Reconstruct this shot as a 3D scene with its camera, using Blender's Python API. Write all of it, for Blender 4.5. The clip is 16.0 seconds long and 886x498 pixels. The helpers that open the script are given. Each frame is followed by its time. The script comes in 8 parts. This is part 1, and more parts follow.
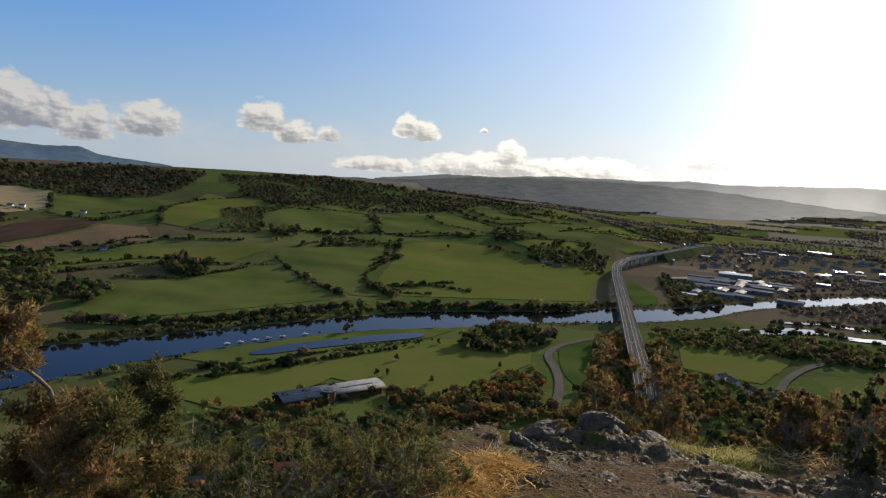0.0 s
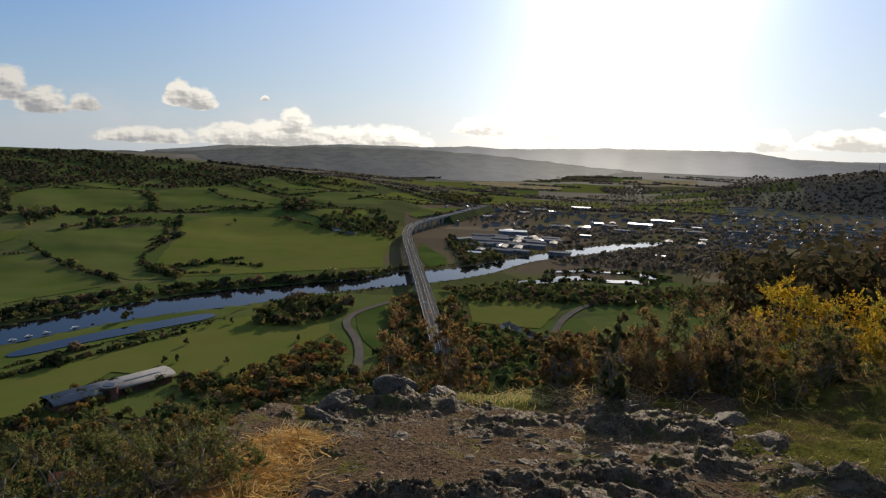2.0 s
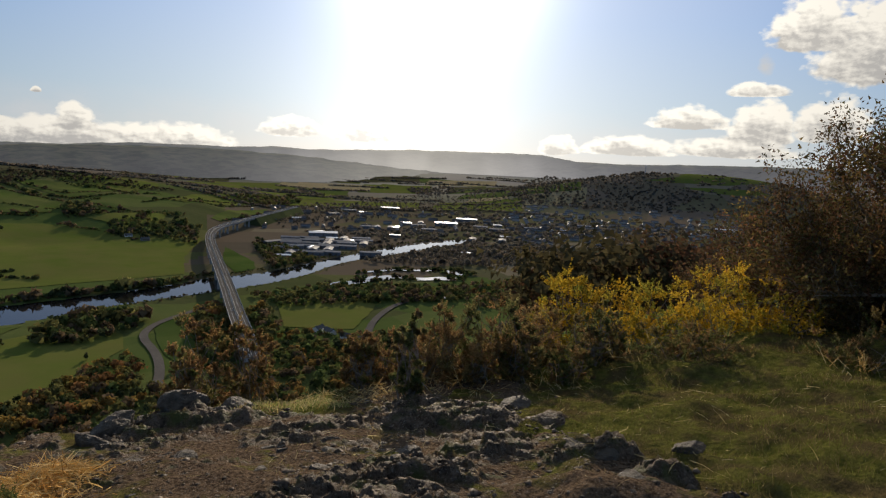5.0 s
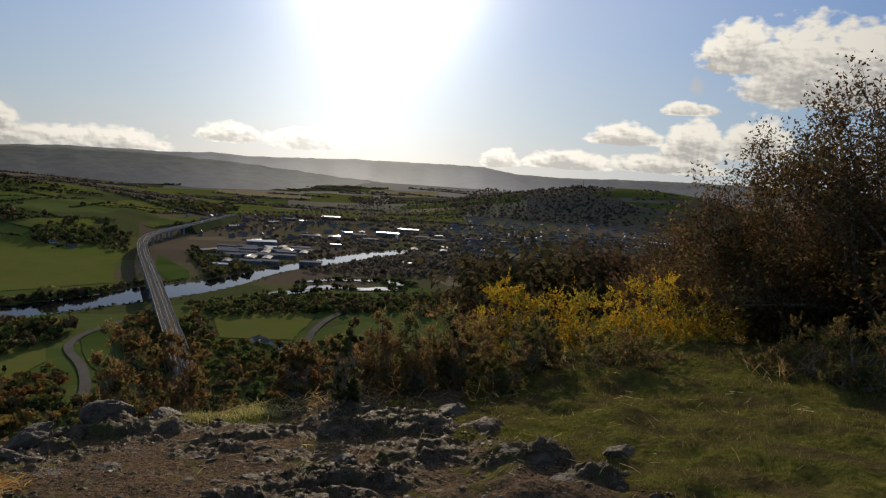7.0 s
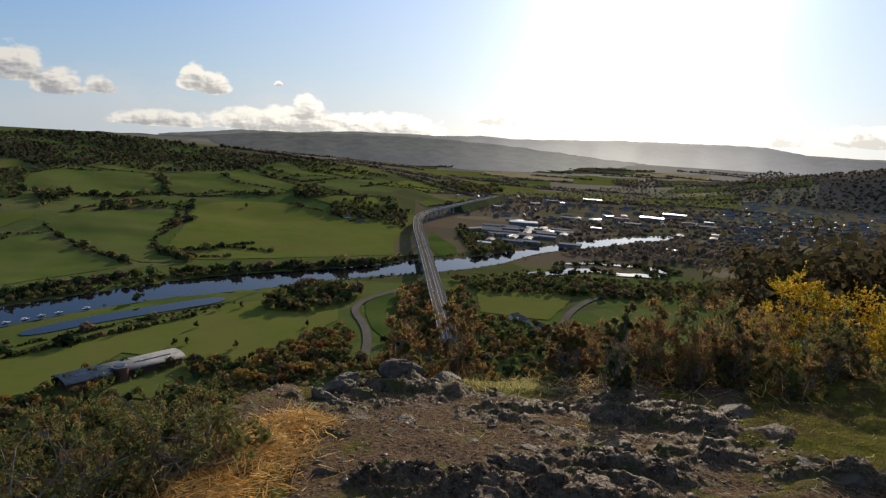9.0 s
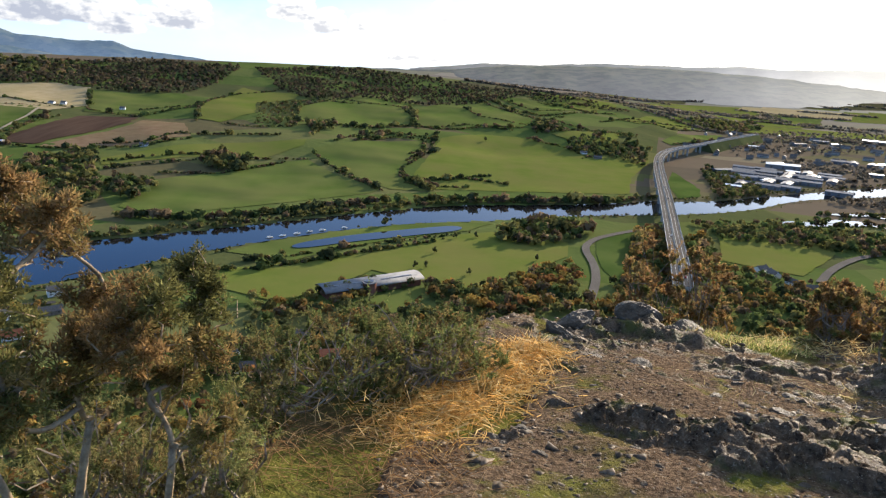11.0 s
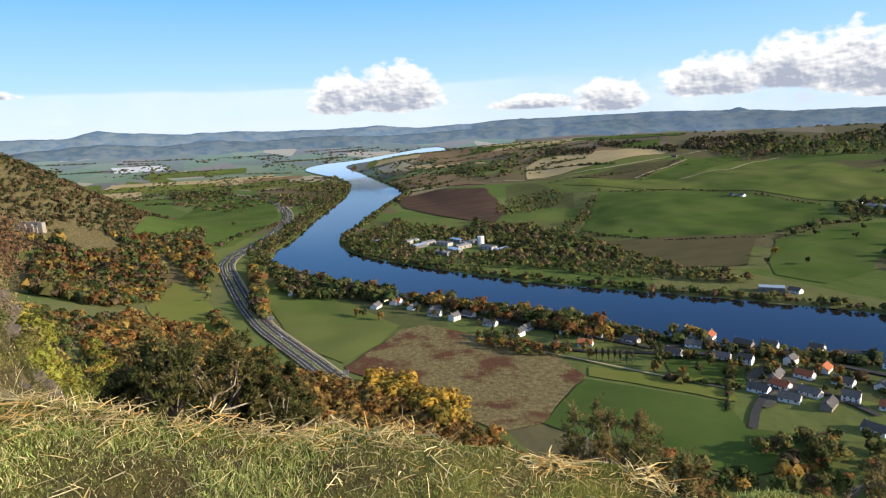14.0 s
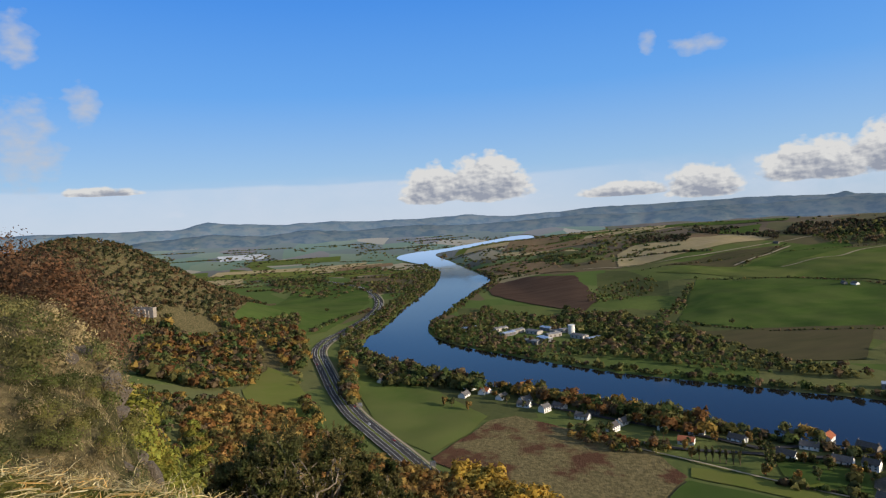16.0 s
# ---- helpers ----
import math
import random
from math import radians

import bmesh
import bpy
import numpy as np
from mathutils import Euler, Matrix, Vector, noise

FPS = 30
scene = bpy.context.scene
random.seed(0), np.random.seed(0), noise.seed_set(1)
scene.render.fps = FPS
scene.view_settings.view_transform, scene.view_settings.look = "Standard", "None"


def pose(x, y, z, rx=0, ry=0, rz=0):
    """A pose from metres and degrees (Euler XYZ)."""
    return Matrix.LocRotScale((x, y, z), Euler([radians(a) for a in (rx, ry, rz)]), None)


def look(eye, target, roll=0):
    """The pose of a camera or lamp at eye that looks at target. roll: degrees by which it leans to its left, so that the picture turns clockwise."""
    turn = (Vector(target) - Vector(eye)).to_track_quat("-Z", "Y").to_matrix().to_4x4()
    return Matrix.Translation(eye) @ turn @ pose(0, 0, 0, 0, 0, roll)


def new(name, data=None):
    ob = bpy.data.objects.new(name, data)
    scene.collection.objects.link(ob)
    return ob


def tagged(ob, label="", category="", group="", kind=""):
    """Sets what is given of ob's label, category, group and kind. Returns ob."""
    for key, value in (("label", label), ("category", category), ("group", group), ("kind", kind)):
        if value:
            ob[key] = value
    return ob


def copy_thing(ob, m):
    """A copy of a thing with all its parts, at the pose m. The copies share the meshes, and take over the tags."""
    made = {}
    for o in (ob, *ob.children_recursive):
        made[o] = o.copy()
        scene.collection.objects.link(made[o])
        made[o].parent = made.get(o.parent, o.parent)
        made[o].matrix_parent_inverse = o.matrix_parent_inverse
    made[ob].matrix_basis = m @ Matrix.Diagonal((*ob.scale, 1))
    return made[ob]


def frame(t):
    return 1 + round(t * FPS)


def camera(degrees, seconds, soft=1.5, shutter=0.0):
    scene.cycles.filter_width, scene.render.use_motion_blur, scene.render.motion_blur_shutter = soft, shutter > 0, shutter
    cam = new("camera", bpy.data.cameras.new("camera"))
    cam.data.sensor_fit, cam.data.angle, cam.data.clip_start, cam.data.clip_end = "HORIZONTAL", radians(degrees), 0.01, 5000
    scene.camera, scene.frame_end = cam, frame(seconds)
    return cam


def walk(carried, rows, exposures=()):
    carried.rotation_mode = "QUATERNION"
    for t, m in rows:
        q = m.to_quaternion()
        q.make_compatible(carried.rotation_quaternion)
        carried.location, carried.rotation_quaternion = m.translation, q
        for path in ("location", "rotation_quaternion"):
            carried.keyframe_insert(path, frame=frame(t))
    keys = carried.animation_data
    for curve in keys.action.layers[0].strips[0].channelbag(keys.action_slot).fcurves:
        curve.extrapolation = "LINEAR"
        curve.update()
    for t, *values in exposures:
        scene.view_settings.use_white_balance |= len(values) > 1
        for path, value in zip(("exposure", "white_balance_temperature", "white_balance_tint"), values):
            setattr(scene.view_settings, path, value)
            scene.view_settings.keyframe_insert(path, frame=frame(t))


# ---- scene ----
cam = camera(67.32, 16.0, soft=1.25)
# seconds, place, yaw, pitch, lean
ROWS = [
    (0.0, 0.0, -0.0, 1.6, 0.22, -6.96, -3.57),
    (0.5, 0.056, 0.082, 1.578, -6.27, -8.21, -3.1),
    (1.0, 0.028, -0.049, 1.642, -9.14, -7.78, -2.28),
    (1.5, 0.048, -0.046, 1.643, -12.78, -8.68, -2.89),
    (2.0, 0.09, 0.005, 1.627, -17.86, -8.73, -2.33),
    (2.5, 0.133, 0.006, 1.628, -21.9, -8.75, -1.24),
    (3.0, 0.132, -0.027, 1.656, -24.44, -8.25, -1.15),
    (3.5, 0.146, -0.057, 1.649, -25.34, -8.48, -2.39),
    (4.0, 0.187, -0.054, 1.626, -28.09, -8.82, -2.8),
    (4.5, 0.242, -0.035, 1.634, -32.84, -8.27, -3.7),
    (5.0, 0.267, -0.054, 1.636, -34.12, -7.92, -2.9),
    (5.2, 0.26, -0.043, 1.638, -35.36, -8.35, -2.78),
    (7.3, 0.29, -0.086, 1.604, -39.14, -6.65, -4.14),
    (7.5, 0.278, -0.086, 1.604, -37.72, -6.99, -4.18),
    (8.0, 0.197, -0.052, 1.613, -30.76, -6.17, -4.71),
    (8.5, 0.129, -0.024, 1.588, -22.78, -7.84, -4.3),
    (9.0, 0.098, -0.008, 1.592, -16.81, -9.71, -3.45),
    (9.2, 0.077, 0.004, 1.593, -15.38, -10.32, -3.8),
    (11.3, -0.032, 0.026, 1.56, 4.56, -16.49, -2.54),
    (11.5, -0.095, 0.01, 1.517, 5.48, -15.27, -2.5),
    (12.0, -0.167, -0.036, 1.518, 20.18, -12.46, 1.97),
    (12.5, -0.243, -0.057, 1.517, 34.19, -11.36, 1.77),
    (13.0, -0.339, -0.153, 1.567, 52.4, -11.41, 1.63),
    (13.5, -0.393, -0.285, 1.582, 64.25, -11.56, 1.79),
    (14.0, -0.403, -0.356, 1.606, 72.24, -10.34, 2.72),
    (14.5, -0.437, -0.385, 1.618, 75.85, -8.52, 3.06),
    (15.0, -0.444, -0.406, 1.631, 78.35, -6.64, 2.31),
    (15.5, -0.423, -0.418, 1.639, 79.02, -5.18, 2.23),
    (16.0, -0.429, -0.431, 1.666, 79.84, -2.42, 3.34),
]
EXPOSURE = [(0.0, -0.1, 6450, 10), (1.5, -0.2, 6550, 10), (3.5, -0.25, 6550, 10), (4.5, -0.24, 6550, 10), (5.2, -0.44, 6600, 10), (7.3, -0.6, 6600, 10), (8.5, -0.53, 6600, 10), (9.0, -0.1, 6550, 10), (9.2, 0.0, 6550, 10), (11.5, 1.08, 6250, 10), (12.2, 0.97, 6200, 10), (13.0, 0.92, 6250, 10), (14.5, 0.72, 6350, 10), (15.2, 0.6, 6350, 10), (16.0, 0.2, 6350, 10)]
walk(cam, [(t, pose(x, y, z, 90 + pitch, lean, yaw)) for t, x, y, z, yaw, pitch, lean in ROWS], EXPOSURE)

# ---- sky and sun ----
SUN_AZ, SUN_EL = 33.5, 16.5  # bearing to the right of the start's heading, height
sun_way = Vector((math.sin(radians(SUN_AZ)) * math.cos(radians(SUN_EL)), math.cos(radians(SUN_AZ)) * math.cos(radians(SUN_EL)), math.sin(radians(SUN_EL))))
sun = new("sun", bpy.data.lights.new("sun", "SUN"))
sun.data.energy, sun.data.angle, sun.data.color = 5.2, radians(0.55), (1.0, 0.84, 0.64)
sun.matrix_world = look((0, 0, 60), Vector((0, 0, 60)) - sun_way)

world = bpy.data.worlds.new("sky")
scene.world = world
world.use_nodes = True
WN = world.node_tree.nodes
WL = world.node_tree.links
WN.clear()


def wmath(op, a, b=0.0, c=0.0, clamp=False):
    n = WN.new("ShaderNodeMath")
    n.operation, n.use_clamp = op, clamp
    for i, v in enumerate((a, b, c)):
        if isinstance(v, (int, float)):
            n.inputs[i].default_value = v
        else:
            WL.new(v, n.inputs[i])
    return n.outputs[0]


def wmix(fac, a, b):
    n = WN.new("ShaderNodeMix")
    n.data_type = "RGBA"
    for i, v in ((0, fac), (6, a), (7, b)):
        if isinstance(v, (int, float, tuple)):
            n.inputs[i].default_value = v
        else:
            WL.new(v, n.inputs[i])
    return n.outputs[2]


sky = WN.new("ShaderNodeTexSky")
sky.sky_type, sky.sun_disc = "NISHITA", False
sky.sun_elevation, sky.sun_rotation = radians(SUN_EL), radians(SUN_AZ)
sky.altitude, sky.air_density, sky.dust_density, sky.ozone_density = 200, 1.0, 0.35, 2.5
SKY_STRENGTH = 0.10
coord = WN.new("ShaderNodeTexCoord")
norm = WN.new("ShaderNodeVectorMath")
norm.operation = "NORMALIZE"
WL.new(coord.outputs["Generated"], norm.inputs[0])
sep = WN.new("ShaderNodeSeparateXYZ")
WL.new(norm.outputs[0], sep.inputs[0])
w_az = wmath("MULTIPLY", wmath("ARCTAN2", sep.outputs[0], sep.outputs[1]), 180 / math.pi)
w_el = wmath("MULTIPLY", wmath("ARCSINE", sep.outputs[2]), 180 / math.pi)
flat = WN.new("ShaderNodeCombineXYZ")
WL.new(w_az, flat.inputs[0])
WL.new(wmath("MULTIPLY", w_el, 1.6), flat.inputs[1])


def wnoise(scale, detail, rough, shift=(0, 0, 0)):
    n = WN.new("ShaderNodeTexNoise")
    n.inputs["Scale"].default_value, n.inputs["Detail"].default_value, n.inputs["Roughness"].default_value = scale, detail, rough
    m = WN.new("ShaderNodeVectorMath")
    m.inputs[1].default_value = shift
    WL.new(flat.outputs[0], m.inputs[0])
    WL.new(m.outputs[0], n.inputs["Vector"])
    return n.outputs["Fac"]


# cumulus: bearing, base, half width, height
CLOUDS_EAST = [
    (-80.6, 2.1, 3.0, 3.0), (-76.0, 2.2, 4.2, 3.7), (-64.2, 1.4, 4.1, 1.1), (-58.4, 1.2, 3.3, 2.4), (-50.3, 2.0, 4.6, 2.7), (-45.2, 2.4, 3.4, 3.6), (-40.6, 2.0, 4.7, 4.2), (-33.4, 1.6, 5.4, 3.4), (-24.0, 1.5, 2.8, 2.4),
    (-39.4, 0.9, 1.8, 0.8), (-106.8, 3.5, 2.7, 0.7), (-28.3, 0.9, 2.0, 2.6)]
CLOUDS_WEST = [
    (-15.4, 2.5, 2.1, 2.3), (-12.8, 1.6, 1.8, 1.9), (-10.0, 1.8, 1.3, 1.1), (-3.5, 2.7, 1.2, 1.9), (-2.0, 2.4, 1.5, 1.6), (3.1, 3.2, 0.4, 0.4), (-5.8, -0.4, 4.3, 1.1), (4.2, -0.2, 7.5, 1.9), (5.4, 0.9, 1.6, 1.9), (12.2, -0.2, 5.6, 1.9),
    (21.3, 1.3, 2.7, 1.5), (27.5, 1.2, 4.0, 1.7), (62.0, 9.6, 3.4, 3.6), (66.6, 7.6, 4.9, 5.8), (70.2, 7.5, 3.9, 5.5), (58.8, 5.9, 2.4, 1.0), (54.0, 3.4, 3.2, 1.7), (59.3, 2.6, 2.5, 3.2), (63.8, 3.0, 2.8, 3.1), (43.8, 0.9, 1.8, 1.6), (49.5, 1.1, 4.2, 1.5), (57.3, 1.3, 4.9, 1.5)]
CLOUDS = CLOUDS_EAST + CLOUDS_WEST
# thin torn wisps
WISPS = [(-111.6, 7.0, 3.0, 4.6), (-111.6, 14.4, 1.6, 2.6), (-107.6, 10.2, 1.5, 2.2), (-62.2, 13.2, 0.8, 1.4), (-58.4, 12.6, 2.4, 1.1), (59.1, 8.0, 0.7, 1.2), (-44.2, 1.0, 0.9, 0.8)]
big, fine = wnoise(0.62, 2, 0.5), wnoise(1.3, 6, 0.55, (40, 0, 0))
turned = wnoise(1.3, 6, 0.55, (40.2, 0.28, 0))
puffs = WN.new("ShaderNodeTexVoronoi")
puffs.feature, puffs.voronoi_dimensions = "SMOOTH_F1", "2D"
puffs.inputs["Scale"].default_value, puffs.inputs["Smoothness"].default_value, puffs.inputs["Detail"].default_value = 0.55, 0.45, 1.2
bent = WN.new("ShaderNodeVectorMath")
bent.operation = "MULTIPLY_ADD"
WL.new(wnoise(0.9, 3, 0.5, (3, 8, 0)), bent.inputs[0])
bent.inputs[1].default_value = (0.8, 0.8, 0)
WL.new(flat.outputs[0], bent.inputs[2])
WL.new(bent.outputs[0], puffs.inputs["Vector"])
billow = wmath("SUBTRACT", 0.42, puffs.outputs["Distance"])
wob = wmath("ADD", wmath("MULTIPLY", wmath("SUBTRACT", big, 0.5), 1.3), wmath("ADD", wmath("MULTIPLY", wmath("SUBTRACT", fine, 0.5), 1.0), wmath("MULTIPLY", billow, 0.55)))


def gather(rows, foot):
    """How deep inside the nearest of these clouds, and how low in it."""
    cover = shade = None
    for az, base, half, high in rows:
        u = wmath("DIVIDE", wmath("SUBTRACT", w_az, az), half)
        v = wmath("DIVIDE", wmath("SUBTRACT", w_el, base), high)
        # a flat base and a rounded, lumpy top
        up = wmath("MAXIMUM", v, wmath("MULTIPLY", v, foot))
        dens = wmath("SUBTRACT", 1.0, wmath("ADD", wmath("MULTIPLY", u, u), wmath("MULTIPLY", up, up)))
        cover = dens if cover is None else wmath("MAXIMUM", cover, dens)
        lit = wmath("SUBTRACT", dens, wmath("MULTIPLY", v, 1.25))
        shade = lit if shade is None else wmath("MAXIMUM", shade, lit)
    return cover, shade


cover, shade = gather(CLOUDS, -4.5)
thin, _ = gather(WISPS, -1.2)
mask = wmath("SMOOTH_MIN", wmath("MULTIPLY", wmath("ADD", wmath("MULTIPLY", cover, 1.3), wmath("ADD", wob, 0.12)), 2.2, clamp=True), 1.0, 0.0)
veil = wmath("MULTIPLY", wmath("MULTIPLY", wmath("ADD", wmath("SUBTRACT", thin, 0.1), wmath("MULTIPLY", wob, 0.9)), 0.9, clamp=True), 0.8)
# thin low bank over the horizon, and a pale sheet in the east with a level upper edge
bank = wmath("MULTIPLY", wmath("SUBTRACT", wnoise(0.16, 5, 0.6, (9, 7, 0)), 0.42), 3.6, clamp=True)
band = wmath("SUBTRACT", 1.0, wmath("MULTIPLY", wmath("ABSOLUTE", wmath("SUBTRACT", w_el, 1.6)), 0.36), clamp=True)
bank = wmath("MULTIPLY", wmath("MULTIPLY", bank, band), 0.75)
sheet_edge = wmath("MULTIPLY", wmath("SUBTRACT", wmath("ADD", 3.85, wmath("MULTIPLY", wmath("SUBTRACT", wnoise(0.11, 3, 0.5, (2, 5, 0)), 0.5), 0.9)), w_el), 3.5, clamp=True)
sheet_side = wmath("MULTIPLY", wmath("SUBTRACT", -58.0, w_az), 0.06, clamp=True)
sheet = wmath("MULTIPLY", wmath("MULTIPLY", sheet_edge, sheet_side), wmath("ADD", 0.3, wmath("MULTIPLY", wnoise(0.3, 5, 0.6, (11, 3, 0)), 0.5)))
bank = wmath("MAXIMUM", bank, sheet)
relief = wmath("MULTIPLY", wmath("SUBTRACT", turned, fine), 1.8)
grey = wmath("ADD", wmath("ADD", wmath("MULTIPLY", wmath("SUBTRACT", shade, 0.05), 0.85), relief), wmath("MULTIPLY", wmath("SUBTRACT", wmath("SUBTRACT", big, 0.5), billow), 0.7), clamp=True)
CLOUD_LIT, CLOUD_DIM = (6.2, 6.1, 5.9, 1), (2.7, 2.9, 3.45, 1)
way = WN.new("ShaderNodeVectorMath")
way.operation = "DOT_PRODUCT"
WL.new(norm.outputs[0], way.inputs[0])
way.inputs[1].default_value = sun_way
near = wmath("MAXIMUM", way.outputs["Value"], 0.0)
# clouds before the sun glow through their thin rims
rim = wmix(wmath("POWER", near, 4), CLOUD_LIT, (12.5, 12.0, 11.0, 1))
body = wmix(wmath("POWER", near, 4), CLOUD_DIM, (4.6, 4.55, 4.6, 1))
cloud = wmix(grey, rim, body)
ramp = WN.new("ShaderNodeValToRGB")
STOPS = ((0.0, (0.55, 0.66, 0.79, 1)), (0.08, (0.36, 0.58, 0.86, 1)), (0.2, (0.15, 0.42, 0.92, 1)), (0.33, (0.075, 0.31, 0.88, 1)), (0.5, (0.11, 0.28, 0.62, 1)), (1.0, (0.32, 0.36, 0.42, 1)))
while len(ramp.color_ramp.elements) < len(STOPS):
    ramp.color_ramp.elements.new(0.5)
for e, (q, c) in zip(ramp.color_ramp.elements, STOPS):
    e.position, e.color = q, c
WL.new(wmath("DIVIDE", w_el, 55.0, clamp=True), ramp.inputs[0])
clear = WN.new("ShaderNodeMix")
clear.data_type, clear.blend_type = "RGBA", "MULTIPLY"
clear.inputs[0].default_value = 1.0
WL.new(ramp.outputs[0], clear.inputs[6])
clear.inputs[7].default_value = (8.0, 8.0, 8.0, 1)
blue = wmix(0.9, sky.outputs[0], clear.outputs[2])
air = wmix(bank, blue, (5.4, 5.9, 6.7, 1))
air = wmix(veil, air, (4.6, 4.7, 5.0, 1))
col = wmix(mask, air, cloud)
# the aureole of thin haze round the sun
glow = wmath("ADD", wmath("MULTIPLY", wmath("POWER", near, 130), 19.0), wmath("ADD", wmath("MULTIPLY", wmath("POWER", near, 500), 60.0), wmath("MULTIPLY", wmath("POWER", near, 8), 4.4)))
# bright haze low under the sun
low_u = wmath("DIVIDE", wmath("SUBTRACT", w_az, SUN_AZ - 2), 10.0)
low_v = wmath("DIVIDE", wmath("SUBTRACT", w_el, 4.0), 8.0)
low_haze = wmath("EXPONENT", wmath("MULTIPLY", wmath("ADD", wmath("MULTIPLY", low_u, low_u), wmath("MULTIPLY", low_v, low_v)), -1.0))
glow = wmath("ADD", glow, wmath("MULTIPLY", low_haze, 4.5))
add = WN.new("ShaderNodeMix")
add.data_type, add.blend_type = "RGBA", "ADD"
add.inputs[0].default_value = 1.0
WL.new(col, add.inputs[6])
gcol = WN.new("ShaderNodeMix")
gcol.data_type, gcol.blend_type = "RGBA", "MULTIPLY"
gcol.inputs[0].default_value = 1.0
gcol.inputs[6].default_value = (1.0, 0.975, 0.94, 1)
WL.new(glow, gcol.inputs[7])
WL.new(gcol.outputs[2], add.inputs[7])
# the whole western sky is paler and warmer
warm = WN.new("ShaderNodeMix")
warm.data_type, warm.blend_type = "RGBA", "ADD"
WL.new(wmath("POWER", near, 3), warm.inputs[0])
WL.new(add.outputs[2], warm.inputs[6])
warm.inputs[7].default_value = (2.2, 1.8, 0.9, 1)
bg = WN.new("ShaderNodeBackground")
bg.inputs["Strength"].default_value = SKY_STRENGTH
WL.new(warm.outputs[2], bg.inputs["Color"])
wout = WN.new("ShaderNodeOutputWorld")
WL.new(bg.outputs[0], wout.inputs["Surface"])

# ---- materials ----
def rgba(c, k=1.0):
    return (c[0] * k, c[1] * k, c[2] * k, 1)


def material(name, a, b, scale=1.0, rough=0.9, bump=0.0, bump_scale=None, tint=None, metal=0.0, c=None, c_scale=0.1, c_amount=0.5, spread=(0.35, 0.65), stretch=None, tint_mix=1.0, vary=0.0, random_island=0.0, specular=0.0, translucent=0.0, bump_detail=8, patch=(0.38, 0.62)):
    """Two colours mixed by grain of `scale` (1/m), a third in patches, an optional colour attribute, bump and spread of the single pieces."""
    m = bpy.data.materials.new(name)
    m.use_nodes = True
    n, l = m.node_tree.nodes, m.node_tree.links
    bs = n["Principled BSDF"]
    bs.inputs["Roughness"].default_value, bs.inputs["Metallic"].default_value = rough, metal
    bs.inputs["Specular IOR Level"].default_value = specular
    tc = n.new("ShaderNodeTexCoord")
    geo = n.new("ShaderNodeNewGeometry")
    vec = geo.outputs["Position"]
    if stretch:
        mp = n.new("ShaderNodeMapping")
        mp.inputs["Scale"].default_value = stretch[:3]
        if len(stretch) > 3:
            mp.inputs["Rotation"].default_value = (0, 0, stretch[3])
        l.new(vec, mp.inputs["Vector"])
        vec = mp.outputs[0]

    def noise_node(s, detail=6, rg=0.6):
        t = n.new("ShaderNodeTexNoise")
        t.inputs["Scale"].default_value, t.inputs["Detail"].default_value, t.inputs["Roughness"].default_value = s, detail, rg
        l.new(vec, t.inputs["Vector"])
        return t.outputs["Fac"]

    def ramp(fac, lo, hi):
        r = n.new("ShaderNodeMapRange")
        r.inputs["From Min"].default_value, r.inputs["From Max"].default_value = lo, hi
        l.new(fac, r.inputs["Value"])
        return r.outputs[0]

    def mix(fac, x, y, mode="MIX"):
        k = n.new("ShaderNodeMix")
        k.data_type, k.blend_type = "RGBA", mode
        for i, v in ((0, fac), (6, x), (7, y)):
            if isinstance(v, (int, float, tuple)):
                k.inputs[i].default_value = v
            else:
                l.new(v, k.inputs[i])
        return k.outputs[2]

    grain = noise_node(scale)
    col = mix(ramp(grain, *spread), rgba(a), rgba(b))
    if c:
        k = ramp(noise_node(c_scale, 5), *patch)
        mul = n.new("ShaderNodeMath")
        mul.operation = "MULTIPLY"
        mul.inputs[1].default_value = c_amount
        l.new(k, mul.inputs[0])
        col = mix(mul.outputs[0], col, rgba(c))
    if tint:
        at = n.new("ShaderNodeAttribute")
        at.attribute_name = tint
        col = mix(tint_mix, col, at.outputs["Color"], "MULTIPLY")
    if vary or random_island:
        src = geo.outputs["Random Per Island"]
        if vary:
            oi = n.new("ShaderNodeObjectInfo")
            src = oi.outputs["Random"]
        amt = vary or random_island
        hs = n.new("ShaderNodeHueSaturation")
        l.new(ramp(src, 0, 1), hs.inputs["Value"])
        hs.inputs["Value"].default_value = 1
        mr = n.new("ShaderNodeMapRange")
        mr.inputs["To Min"].default_value, mr.inputs["To Max"].default_value = 1 - amt, 1 + amt
        l.new(src, mr.inputs["Value"])
        l.new(mr.outputs[0], hs.inputs["Value"])
        l.new(col, hs.inputs["Color"])
        col = hs.outputs[0]
    l.new(col, bs.inputs["Base Color"])
    if bump:
        bp = n.new("ShaderNodeBump")
        bp.inputs["Strength"].default_value = 1.0
        bp.inputs["Distance"].default_value = bump
        l.new(noise_node(bump_scale or scale * 2, bump_detail, 0.65), bp.inputs["Height"])
        l.new(bp.outputs[0], bs.inputs["Normal"])
    if translucent:
        tr = n.new("ShaderNodeBsdfTranslucent")
        l.new(col, tr.inputs["Color"])
        ms = n.new("ShaderNodeMixShader")
        ms.inputs[0].default_value = translucent
        l.new(bs.outputs[0], ms.inputs[1])
        l.new(tr.outputs[0], ms.inputs[2])
        l.new(ms.outputs[0], n["Material Output"].inputs["Surface"])
    return m


